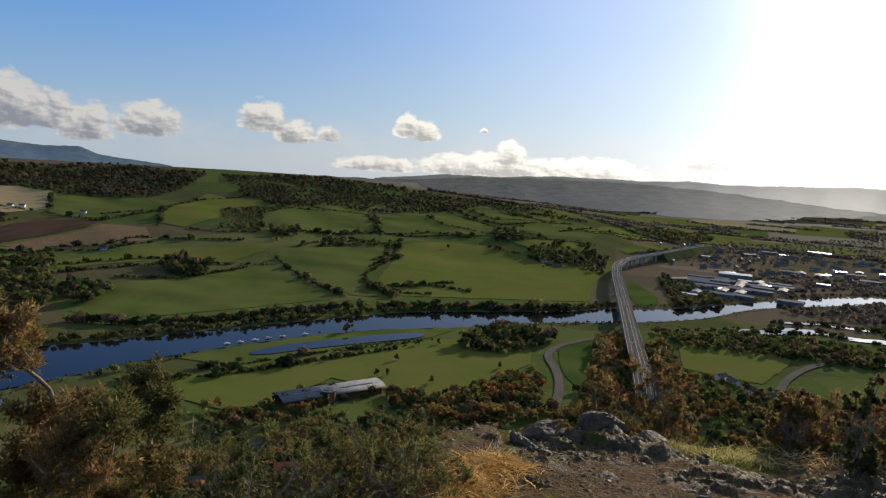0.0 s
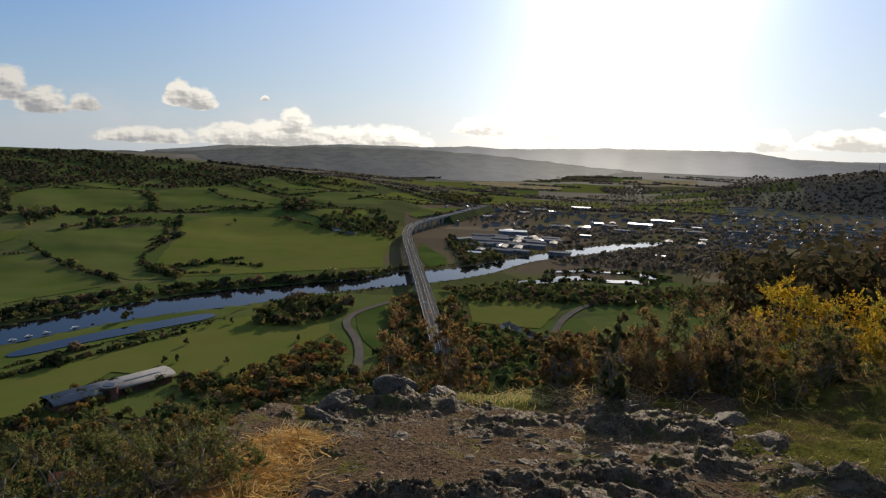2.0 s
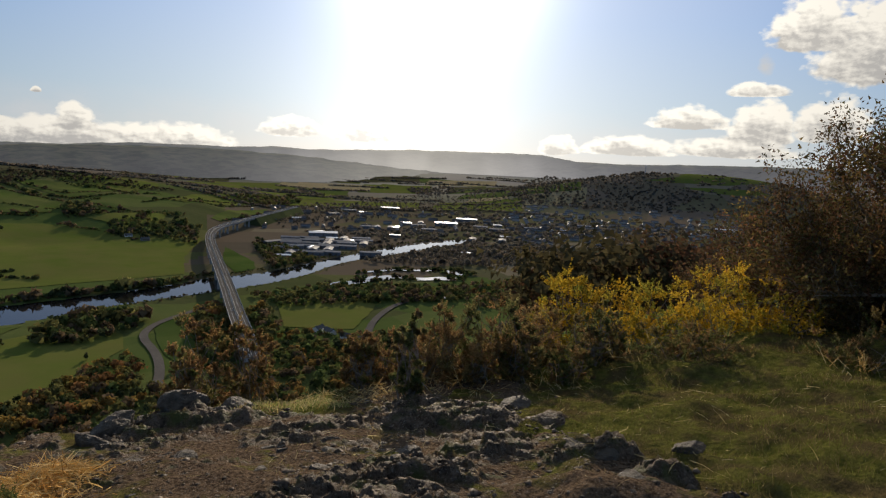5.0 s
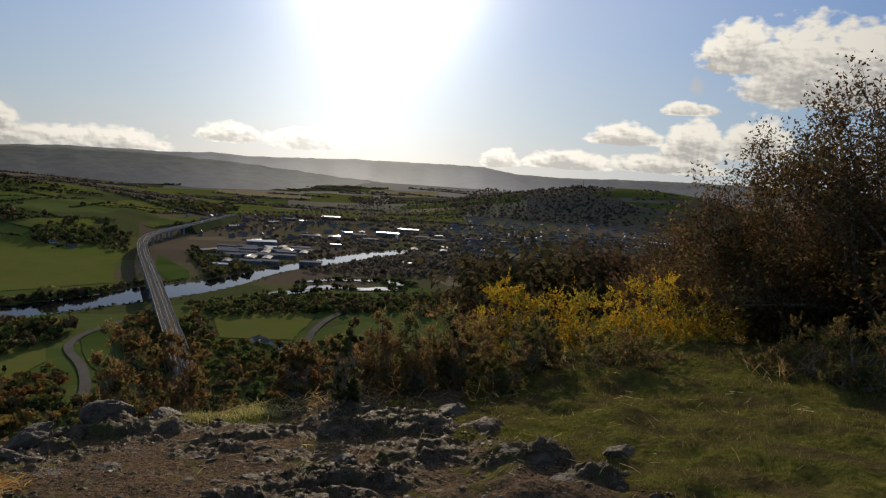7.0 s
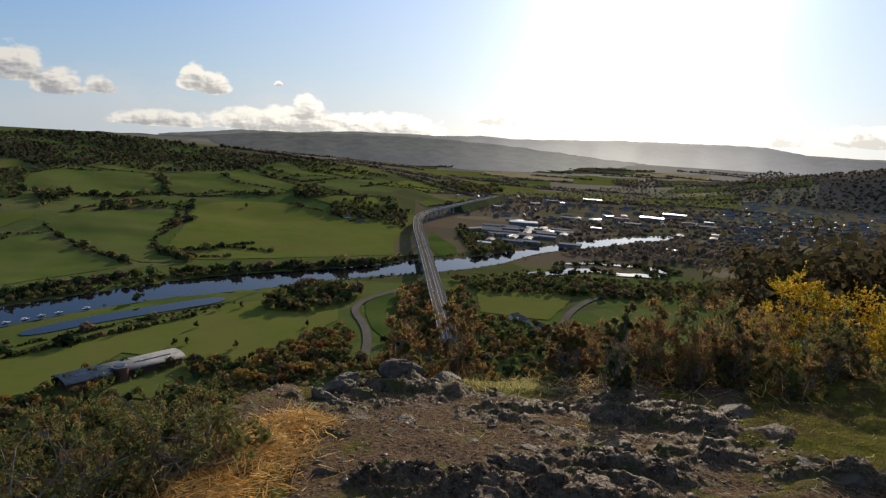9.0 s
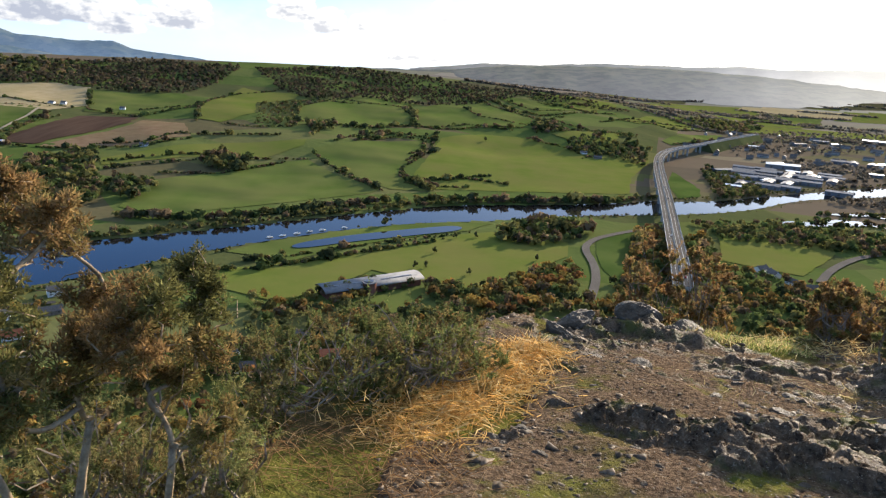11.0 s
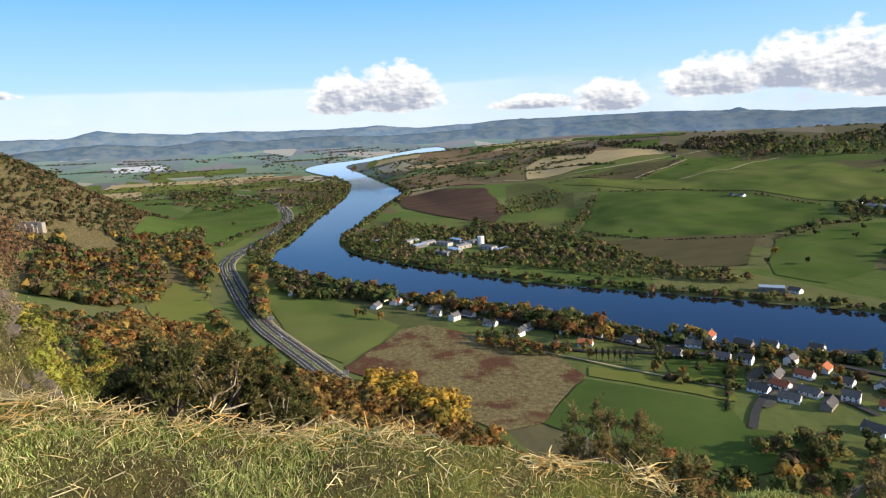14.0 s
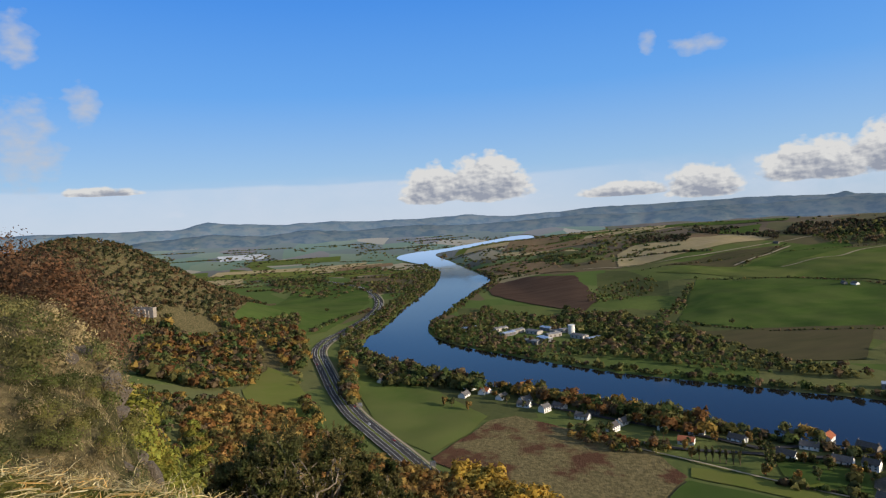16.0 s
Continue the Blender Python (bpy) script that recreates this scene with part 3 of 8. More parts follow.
def inside(poly, x, y):
    x, y = np.asarray(x), np.asarray(y)
    p = np.asarray(poly, float)
    r = np.zeros(x.shape, bool)
    for (x0, y0), (x1, y1) in zip(p, np.roll(p, -1, 0)):
        if y0 != y1:
            r ^= ((y0 > y) != (y1 > y)) & (x < (x1 - x0) * (y - y0) / (y1 - y0) + x0)
    return r


def densify(line, step, closed=False):
    p = np.asarray(line, float)
    q = np.vstack([p, p[:1]]) if closed else p
    out = []
    for a, b in zip(q[:-1], q[1:]):
        k = max(1, int(round(np.hypot(*(b - a)) / step)))
        out += [a + (b - a) * i / k for i in range(k)]
    if not closed:
        out.append(q[-1])
    return np.array(out)


def curved(line, rounds=2, closed=False):
    """Corner cutting, for lines that bend softly."""
    p = np.asarray(line, float)
    for _ in range(rounds):
        if closed:
            q = np.roll(p, -1, 0)
            p = np.stack([p * 0.75 + q * 0.25, p * 0.25 + q * 0.75], 1).reshape(-1, 2)
        else:
            m = np.stack([p[:-1] * 0.75 + p[1:] * 0.25, p[:-1] * 0.25 + p[1:] * 0.75], 1).reshape(-1, 2)
            p = np.vstack([p[:1], m, p[-1:]])
    return p


def drape(name, poly, mat, step, lift):
    """A sheet with that outline, laid on the land."""
    from mathutils.geometry import delaunay_2d_cdt
    edge = densify(poly, step, True)
    lo, hi = edge.min(0), edge.max(0)
    gx, gy = np.meshgrid(np.arange(lo[0], hi[0], step), np.arange(lo[1], hi[1], step))
    gx, gy = gx.ravel(), gy.ravel()
    keep = inside(poly, gx, gy)
    gx, gy = gx[keep], gy[keep]
    if len(gx):
        gap = np.min(np.hypot(gx[:, None] - edge[None, :, 0], gy[:, None] - edge[None, :, 1]), 1)
        gx, gy = gx[gap > step * 0.5], gy[gap > step * 0.5]
    pts = [Vector(p) for p in edge] + [Vector(p) for p in zip(gx, gy)]
    n = len(edge)
    v, _, f, *_ = delaunay_2d_cdt(pts, [], [list(range(n))], 1, 1e-4)
    v = np.array([tuple(p) for p in v])
    z = H(v[:, 0], v[:, 1]) + (lift(v[:, 0], v[:, 1]) if callable(lift) else lift)
    f = [t for t in f if len(t) == 3]
    return mesh_np(name, np.column_stack([v, z]), f, mat, flat=False)


# ---- bedrock breaking through the turf ----
def rock_outcrop():
    turns = np.arange(-14, 78, 0.25)
    rings = np.geomspace(1.9, 9.2, 330)
    a, r = np.meshgrid(np.radians(turns), rings)
    x, y = r * np.sin(a), r * np.cos(a)
    bare = bare_rock(x, y)
    up, earth = outcrop(x, y)
    edge = np.minimum(smooth(-14, -12, np.degrees(a)), 1 - smooth(75, 78, np.degrees(a))) * smooth(1.9, 2.05, r)
    z = H(x, y) - 0.12 * (1 - bare * edge) + (up + 0.03) * bare * edge
    n, k = x.shape
    i, j = np.meshgrid(np.arange(n - 1), np.arange(k - 1), indexing="ij")
    f = np.stack([i * k + j, i * k + j + 1, (i + 1) * k + j + 1, (i + 1) * k + j], -1).reshape(-1, 4)[:, ::-1]
    ob = mesh_np("rock_outcrop", np.column_stack([x.ravel(), y.ravel(), z.ravel()]), f, M["bedrock"])
    ob.data.attributes.new("earth", "FLOAT", "POINT").data.foreach_set("value", earth.ravel().astype(np.float32))
    return tagged(ob, "broken grey bedrock with pockets of bare brown earth", "rock", kind="structure")


# ---- the ground: one sheet from the hilltop to the horizon ----
def ground():
    rings = np.concatenate([[0.25, 0.5, 0.8, 1.1], np.geomspace(1.4, 10, 170), np.geomspace(10.3, 350, 95), np.geomspace(358, 2600, 130), np.geomspace(2640, 4930, 40)])
    turns = np.concatenate([np.arange(-128, 88, 0.7), np.arange(88, 232, 6.0)])
    a, r = np.meshgrid(np.radians(turns), rings)
    x, y = r * np.sin(a), r * np.cos(a)
    z = H(x, y)
    wet = inside(RIVER, x, y)
    z = np.where(wet & (r > 300), z - 3.0, z)
    n, k = len(rings), len(turns)
    v = np.column_stack([x.ravel(), y.ravel(), z.ravel()])
    i, j = np.meshgrid(np.arange(n - 1), np.arange(k), indexing="ij")
    j2 = (j + 1) % k
    f = np.stack([i * k + j, i * k + j2, (i + 1) * k + j2, (i + 1) * k + j], -1).reshape(-1, 4)[:, ::-1]
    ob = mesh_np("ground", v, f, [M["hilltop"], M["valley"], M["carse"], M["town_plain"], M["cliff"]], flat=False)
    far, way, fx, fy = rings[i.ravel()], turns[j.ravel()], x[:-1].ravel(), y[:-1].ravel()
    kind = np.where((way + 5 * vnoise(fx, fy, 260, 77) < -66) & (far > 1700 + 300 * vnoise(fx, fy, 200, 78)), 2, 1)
    kind = np.where((way + 4 * vnoise(fx, fy, 200, 79) > 14) & (far > 1150 + 150 * vnoise(fx, fy, 160, 80)), 3, kind)
    kind = np.where((way < -94) & (way > -150) & (far < 260) & (far > 4.4 + 0.9 * vnoise(fx, fy, 0.5, 82)), 4, np.where(far <= 60, 0, kind))
    kind = np.where((way < -95) & (far > 950) & (far < 1950), 4, kind)
    ob.data.polygons.foreach_set("material_index", kind.astype(np.int32))
    # the little fan under the camera
    bm = bmesh.new()
    bm.from_mesh(ob.data)
    mid = bm.verts.new((0, 0, float(H(0.0, 0.01))))
    bm.verts.ensure_lookup_table()
    for q in range(k):
        bm.faces.new((mid, bm.verts[(q + 1) % k], bm.verts[q])).smooth = True
    bm.to_mesh(ob.data)
    bm.free()
    return tagged(ob, "grassy rocky hilltop falling away to a broad river valley", "ground", kind="structure")


NORTH_BANK = [(-4058, 1295), (-4115, 1219), (-4053, 1090), (-3957, 928), (-3890, 813), (-3789, 666), (-3764, 512), (-3596, 350), (-3323, 408), (-3127, 467), (-2855, 483), (-2593, 447), (-2140, 331), (-1887, 252), (-1638, 172), (-1422, 125), (-1266, 67), (-1159, 46), (-1036, 77), (-955, 114), (-855, 171), (-783, 218), (-711, 273), (-650, 317), (-559, 377), (-464, 443), (-335, 600), (-308, 645), (-274, 683), (-228, 730), (-172, 782), (-90, 838), (-23, 866), (29, 881), (93, 922), (253, 974), (304, 985), (431, 1043), (557, 1162), (722, 1229), (936, 1322), (1016, 1356)]
SOUTH_BANK = [(1045, 1406), (872, 1377), (677, 1274), (521, 1187), (402, 1108), (318, 1086), (287, 1086), (236, 1051), (100, 1002), (-28, 972), (-143, 894), (-410, 684), (-528, 623), (-679, 493), (-794, 389), (-869, 336), (-1008, 258), (-1153, 189), (-1317, 183), (-1484, 254), (-1791, 377), (-1941, 443), (-2182, 544), (-2266, 569), (-2765, 592), (-3184, 606), (-3405, 581), (-3620, 582), (-3715, 744), (-3847, 933), (-3911, 1085), (-3916, 1272)]
RIVER = curved(NORTH_BANK + SOUTH_BANK, 2, True)
ground()
rock_outcrop()
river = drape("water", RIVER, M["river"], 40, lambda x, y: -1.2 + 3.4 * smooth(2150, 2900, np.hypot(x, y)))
co = np.array([v.co for v in river.data.vertices])
# haze and pale sky painted as emission on the far eastern reach
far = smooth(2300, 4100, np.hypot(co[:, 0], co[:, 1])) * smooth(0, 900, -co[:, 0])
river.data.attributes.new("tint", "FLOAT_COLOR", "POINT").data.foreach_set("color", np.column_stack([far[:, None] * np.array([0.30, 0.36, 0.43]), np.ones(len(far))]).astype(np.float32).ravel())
tagged(river, "broad calm river reflecting blue sky and clouds", "river", kind="structure")

FIELDS = {
    "pasture": "green grazed pasture field between hedgerows", "lush": "bright green grass field", "meadow": "yellowish green meadow field in low sun", "stubble": "pale tan stubble field after harvest",
    "fallow": "brown bare fallow field", "plough": "dark freshly ploughed field", "winter": "dull olive field of old grass", "marsh": "rough tawny marsh field with rusty patches", "glasshouse": "rows of pale polythene crop tunnels",
}


FIELD_OUTLINES = []


def field(kind, outline, over=0.0):
    d = np.hypot(*np.mean(outline, 0))
    FIELD_OUTLINES.append(outline)
    edge = densify(outline, 9 if d < 1500 else 18, True)
    edge = edge + np.column_stack([vnoise(edge[:, 0], edge[:, 1], 25, 5), vnoise(edge[:, 0], edge[:, 1], 25, 6)]) * (2.0 if d < 1500 else 4.0)
    ob = drape("crop_tunnels" if kind == "glasshouse" else kind + "_field", edge, M[kind], 12 if d < 1200 else 22, (0.7 if d < 1500 else 1.2) + over)
    return tagged(ob, FIELDS[kind], "field", kind="structure")


# ---- woods and hedges ----
GREEN, OLIVE, DARK, RUST, GOLD, BROWN = (0.09, 0.12, 0.04), (0.145, 0.14, 0.05), (0.06, 0.075, 0.035), (0.21, 0.11, 0.045), (0.30, 0.20, 0.055), (0.165, 0.12, 0.07)
# "faint" is bare brown wood, lightened so that haze is in its colour
MIXES = {"pine": [(0.05, 0.06, 0.03), (0.085, 0.07, 0.045), (0.065, 0.062, 0.038), (0.11, 0.085, 0.055)], "valleywood": [OLIVE, GREEN, DARK, OLIVE, (0.20, 0.13, 0.05), BROWN, (0.24, 0.15, 0.045)], "mixed": [GREEN, DARK, OLIVE, OLIVE, BROWN], "autumn": [RUST, OLIVE, GOLD, BROWN, GREEN, OLIVE], "scrub": [OLIVE, BROWN, OLIVE, GREEN], "rusty": [(0.36, 0.20, 0.065), (0.30, 0.185, 0.065), (0.25, 0.185, 0.06), (0.40, 0.27, 0.08), (0.28, 0.145, 0.05), (0.21, 0.165, 0.06)],
         "gold": [(0.48, 0.32, 0.06), (0.40, 0.27, 0.06), (0.32, 0.25, 0.06)], "yellowgreen": [(0.34, 0.33, 0.06), (0.27, 0.28, 0.055), (0.20, 0.21, 0.05), (0.36, 0.29, 0.06), (0.30, 0.30, 0.06)], "russet": [(0.17, 0.11, 0.065), (0.20, 0.105, 0.055), (0.15, 0.095, 0.055)], "hedge": [GREEN, DARK, OLIVE, BROWN], "thicket": [(0.30, 0.23, 0.11), (0.17, 0.16, 0.06), (0.36, 0.28, 0.14), (0.13, 0.14, 0.05), (0.28, 0.24, 0.09)], "bramble": [(0.10, 0.065, 0.038), (0.125, 0.068, 0.038), (0.08, 0.062, 0.034), (0.095, 0.08, 0.038)], "clump": [(0.10, 0.115, 0.036), (0.13, 0.135, 0.042), (0.18, 0.17, 0.05), (0.08, 0.095, 0.034)], "hillside": [(0.12, 0.115, 0.05), (0.09, 0.095, 0.042), (0.15, 0.11, 0.055), (0.07, 0.08, 0.04), (0.17, 0.115, 0.06)], "faint": [(0.18, 0.155, 0.12), (0.15, 0.135, 0.105), (0.20, 0.165, 0.125)]}
rng = np.random.default_rng(7)
# open ground before the mansion
CLEARINGS = [(-1150, 345, 48), (-1095, 390, 52), (-1060, 400, 40), (-1209, -312, 34), (-1216, -229, 42)]


def crowns(name, x, y, h, mix, leaves, label, spread=0.54, leaf=0.34, lift=0.62):
    """One mesh of many tree crowns: each a loose shell of small leaf clumps with a ragged outline."""
    dry = ~inside(RIVER, x, y)
    for cx, cy, r in CLEARINGS:
        dry &= np.hypot(x - cx, y - cy) > r
    x, y, h = x[dry], y[dry], h[dry]
    n = len(x)
    if not n:
        return None
    # only low scrub on the near bank
    h = np.where(inside(RIVER, x * 1.035, y * 1.035) & (x > -400), h * 0.4, h)
    z = H(x, y)
    R = h * spread * rng.uniform(0.8, 1.25, n)
    way = rng.normal(size=(n, leaves, 3))
    way /= np.linalg.norm(way, axis=2, keepdims=True)
    way[..., 2] = np.where(way[..., 2] < -0.55, -way[..., 2], way[..., 2])
    rad = rng.uniform(0.5, 1.08, (n, leaves, 1)) * (1 + 0.22 * np.sin(3 * np.arctan2(way[..., 1:2], way[..., 0:1]) + rng.uniform(0, 6, (n, 1, 1))))
    c = way * rad * np.stack([R, R, h * 0.44], -1)[:, None, :]
    c += np.stack([x, y, z + h * lift], -1)[:, None, :]
    side = np.cross(way, rng.normal(size=way.shape))
    side /= np.linalg.norm(side, axis=2, keepdims=True) + 1e-9
    nrm = way + rng.normal(size=way.shape) * 0.5
    up = np.cross(nrm, side)
    up /= np.linalg.norm(up, axis=2, keepdims=True) + 1e-9
    s = (R[:, None, None] * leaf * 1.85 * rng.uniform(0.6, 1.3, (n, leaves, 1)))
    tri = np.stack([c + side * s * 0.8, c - side * s * 0.6 + up * s * 0.75, c - side * s * 0.5 - up * s * 0.8], 2)
    pal = np.array(MIXES[mix])
    t = pal[rng.integers(0, len(pal), n)] * rng.uniform(0.7, 1.3, (n, 1))
    t = np.repeat(t, leaves * 3, 0)
    # every clump turned outwards and shaded as the round of its crown
    turned = np.sum(np.cross(tri[:, :, 1] - tri[:, :, 0], tri[:, :, 2] - tri[:, :, 0]) * way, -1) < 0
    tri[turned] = tri[turned][:, ::-1]
    soft = way * 0.8 + rng.normal(size=way.shape) * 0.22 + np.array([0, 0, 0.15])
    soft /= np.linalg.norm(soft, axis=2, keepdims=True)
    v = tri.reshape(-1, 3)
    f = np.arange(len(v)).reshape(-1, 3)
    return tagged(mesh_np(name, v, f, M["crown"], t, flat=False, normals=np.repeat(soft.reshape(-1, 3), 3, 0)), label, "woodland", kind="stuff")


WOOD_LABEL = {"pine": "dark conifer plantation on the ridge", "mixed": "mixed dark green and brown woodland", "autumn": "autumn woodland in rust, gold and olive", "scrub": "low olive brown riverside scrub",
              "rusty": "rust orange autumn beech woodland on the hill flank", "gold": "golden yellow autumn birch trees", "yellowgreen": "yellow-green autumn trees on the hill flank", "russet": "russet brown leafless thicket on the cliff", "faint": "hazy brown woodland round the town", "bramble": "dark russet bramble and scrub falling down the slope", "valleywood": "olive and brown mixed trees on the valley side", "hillside": "olive and brown woodland on a low rounded hill", "thicket": "tangled brown and olive scrub on the cliff"}


def wood(kind, outline, gap, height):
    lo, hi = np.min(outline, 0), np.max(outline, 0)
    gx, gy = np.meshgrid(np.arange(lo[0], hi[0], gap), np.arange(lo[1], hi[1], gap))
    gx, gy = gx.ravel() + rng.uniform(-0.5, 0.5, gx.size) * gap, gy.ravel() + rng.uniform(-0.5, 0.5, gx.size) * gap
    keep = inside(outline, gx, gy)
    d = np.hypot(*np.mean(outline, 0))
    if d > 1500:
        keep &= vnoise(gx, gy, 130, 17) + 0.5 * vnoise(gx, gy, 45, 18) > -0.8
    gx, gy = gx[keep], gy[keep]
    h = height * rng.uniform(0.5, 1.35, len(gx)) * (1 + 0.25 * vnoise(gx, gy, 90, 19))
    return crowns("wood", gx, gy, h, kind, 200 if d < 330 else 64 if d < 800 else 27 if d < 1500 else 15, WOOD_LABEL[kind], leaf=0.1 if d < 330 else 0.21 if d < 800 else 0.35 if d < 1500 else 0.5, spread=0.55 if height < 10.5 else 0.5)


def hedge(line, height, gap):
    p = densify(line, gap)
    p = p + rng.normal(size=p.shape) * gap * 0.18
    p = p[rng.uniform(size=len(p)) > 0.12]
    h = height * rng.uniform(0.6, 1.35, len(p)) * np.where(rng.uniform(size=len(p)) < 0.1, 2.3 if height < 5 else 1.3, 1.0)
    ob = crowns("hedgerow", p[:, 0], p[:, 1], h, "hedge", 34 if np.hypot(*p.mean(0)) < 1500 else 22, "dark straggling field hedgerow with small trees", spread=0.7, leaf=0.36, lift=0.5)
    return ob and tagged(ob, category="hedge")


field("pasture", [(-513, 978), (-474, 1013), (-423, 1073), (-388, 1143), (-311, 1202), (-241, 1126), (-150, 1048), (-163, 1012), (-302, 887), (-402, 805), (-469, 837)])
field("pasture", [(-318, 1273), (-237, 1384), (-112, 1459), (-111, 1321), (-135, 1187), (-111, 1114), (-77, 1053), (-137, 1053), (-223, 1132), (-286, 1211)])
field("meadow", [(-85, 1520), (11, 1641), (94, 1650), (218, 1542), (311, 1497), (393, 1530), (301, 1296), (259, 1121), (202, 1112), (14, 1082), (-68, 1075), (-111, 1154), (-100, 1284)])
field("pasture", [(-466, 1714), (-374, 1886), (-195, 1868), (-164, 1657), (-255, 1565), (-413, 1494)])
field("pasture", [(-389, 1922), (-276, 1992), (-195, 1940), (-197, 1887), (-369, 1901)])
field("meadow", [(-641, 1501), (-703, 1686), (-699, 1973), (-512, 1913), (-502, 1817), (-582, 1747), (-536, 1586), (-573, 1463)])
field("pasture", [(-900, 1499), (-1020, 1747), (-806, 1818), (-718, 1684), (-735, 1558), (-793, 1506)])
field("stubble", [(-1219, 1533), (-1258, 1710), (-1155, 1798), (-1042, 1772), (-933, 1569), (-969, 1478), (-1178, 1479)])
field("plough", [(-866, 1159), (-879, 1440), (-763, 1472), (-733, 1376), (-800, 1160)])
field("fallow", [(-790, 1153), (-721, 1365), (-729, 1432), (-635, 1425), (-571, 1305), (-635, 1220), (-716, 1166)])
field("pasture", [(-1159, 1458), (-962, 1466), (-875, 1320), (-877, 1174), (-938, 1170)])
field("lush", [(-806, 999), (-755, 1108), (-672, 1091), (-673, 997), (-652, 886), (-683, 839)])
field("meadow", [(-647, 1101), (-590, 1196), (-497, 1265), (-344, 1328), (-338, 1286), (-384, 1194), (-502, 1144), (-615, 1054)])
field("pasture", [(-172, 1881), (-48, 2209), (150, 1889), (113, 1756), (11, 1725), (-113, 1635), (-158, 1660)])
field("pasture", [(44, 2256), (214, 2285), (309, 2156), (173, 1977)])
field("meadow", [(181, 2351), (473, 2596), (472, 2369), (336, 2157), (235, 2304)])
field("meadow", [(418, 2038), (574, 2311), (982, 2672), (864, 2394), (581, 2118), (470, 2007)])
field("pasture", [(482, 1791), (603, 2014), (779, 2197), (710, 2038), (502, 1754)])
field("meadow", [(178, 1678), (236, 1701), (369, 1775), (324, 1604), (239, 1557)])
field("lush", [(408, 1399), (405, 1206), (381, 1130), (337, 1103), (359, 1256)])
field("meadow", [(-295, 600), (-214, 625), (-124, 703), (-7, 800), (57, 834), (116, 787), (109, 726), (74, 677), (31, 630), (4, 599), (-46, 613), (-100, 636), (-138, 553), (-175, 538), (-236, 562)])
field("pasture", [(-104, 539), (-88, 564), (-45, 596), (-45, 573), (-59, 521)])
field("lush", [(151, 795), (178, 834), (220, 862), (192, 769), (175, 700), (148, 639), (140, 692)])
field("meadow", [(321, 865), (378, 866), (463, 856), (446, 807), (360, 704), (322, 724), (288, 747)])
field("lush", [(-409, 195), (-470, 265), (-382, 338), (-373, 329), (-344, 320), (-316, 351), (-301, 325), (-293, 278), (-314, 255), (-349, 222)])
field("meadow", [(-493, 281), (-419, 369), (-384, 344), (-476, 270)])
field("lush", [(-486, 353), (-466, 403), (-435, 395), (-409, 372), (-444, 330)])
field("marsh", [(-579, 81), (-672, 158), (-678, 187), (-554, 269), (-477, 268), (-409, 195), (-407, 160), (-449, 141), (-502, 121), (-563, 83)])
field("pasture", [(-1020, 26), (-911, 58), (-825, 123), (-687, 159), (-632, 122), (-589, 82), (-665, 42), (-799, 30), (-876, 25)])
field("pasture", [(-3680, -409), (-3586, -314), (-3019, -97), (-2822, -183), (-3270, -341)])
field("pasture", [(-3208, 57), (-3055, 286), (-2955, 251), (-2858, 73)])
field("glasshouse", [(-4117, -632), (-4131, -356), (-3918, -308), (-3894, -584)])
field("meadow", [(-854, -113), (-1021, -95), (-937, -55), (-830, -33), (-676, -18), (-645, -47), (-706, -84)])
field("lush", [(-1541, 915), (-1391, 1080), (-1033, 1116), (-886, 1002), (-886, 824), (-955, 693), (-1054, 636), (-1136, 634)])
field("lush", [(-746, 717), (-845, 824), (-847, 987), (-821, 1134), (-759, 1202), (-726, 978), (-708, 877), (-646, 791), (-622, 688), (-686, 671)])
field("pasture", [(-1733, 914), (-1745, 1265), (-1650, 1597), (-1227, 1481), (-1012, 1506), (-945, 1264), (-1018, 1165), (-1384, 1092), (-1587, 961)])
field("stubble", [(-2988, 746), (-2874, 975), (-2496, 988), (-2703, 817)])
field("pasture", [(-3213, 28), (-3278, 219), (-3026, 255), (-2716, 77)])
field("pasture", [(-3548, -488), (-3370, -325), (-3057, -319), (-3128, -437)])
field("meadow", [(2610, 2117), (2757, 2037), (4189, 2522), (3076, 1735), (2835, 1814), (2685, 1980)])
field("meadow", [(2644, 1947), (2875, 1725), (2907, 1634), (2758, 1732)])

field("winter", [(-999, 599), (-969, 695), (-894, 832), (-747, 679), (-783, 596), (-944, 595)], 0.5)
field("plough", [(-2082, 487), (-2059, 632), (-1901, 735), (-1500, 640), (-1342, 536), (-1543, 472), (-1758, 442)], 0.5)
field("fallow", [(-2654, 600), (-2553, 786), (-2276, 806), (-1988, 779), (-2231, 644), (-2298, 559)], 0.5)
field("stubble", [(-2250, 1034), (-2399, 1174), (-2264, 1475), (-2051, 1533), (-1991, 1236), (-1962, 979), (-1995, 916)], 0.6)
field("winter", [(-1807, 973), (-1895, 1195), (-1870, 1377), (-1818, 1398), (-1668, 1113)], 0.6)
field("lush", [(-1652, 1129), (-1806, 1409), (-1810, 1573), (-1705, 1520), (-1580, 1182)], 0.6)
field("lush", [(-1269, -180), (-1500, -175), (-2473, -94), (-2426, 147), (-1803, 106), (-1450, 30), (-1300, -10), (-1252, -53), (-1384, -79)], 0.2)
field("lush", [(-1122, -340), (-1181, -234), (-1176, -180), (-1107, -304)], 0.6)
wood("pine", [(-1598, 2033), (-1438, 2219), (-1183, 2438), (-806, 2278), (-777, 1996), (-808, 1824), (-1015, 1755), (-1153, 1796), (-1255, 1707), (-1269, 1603)], 16, 8)
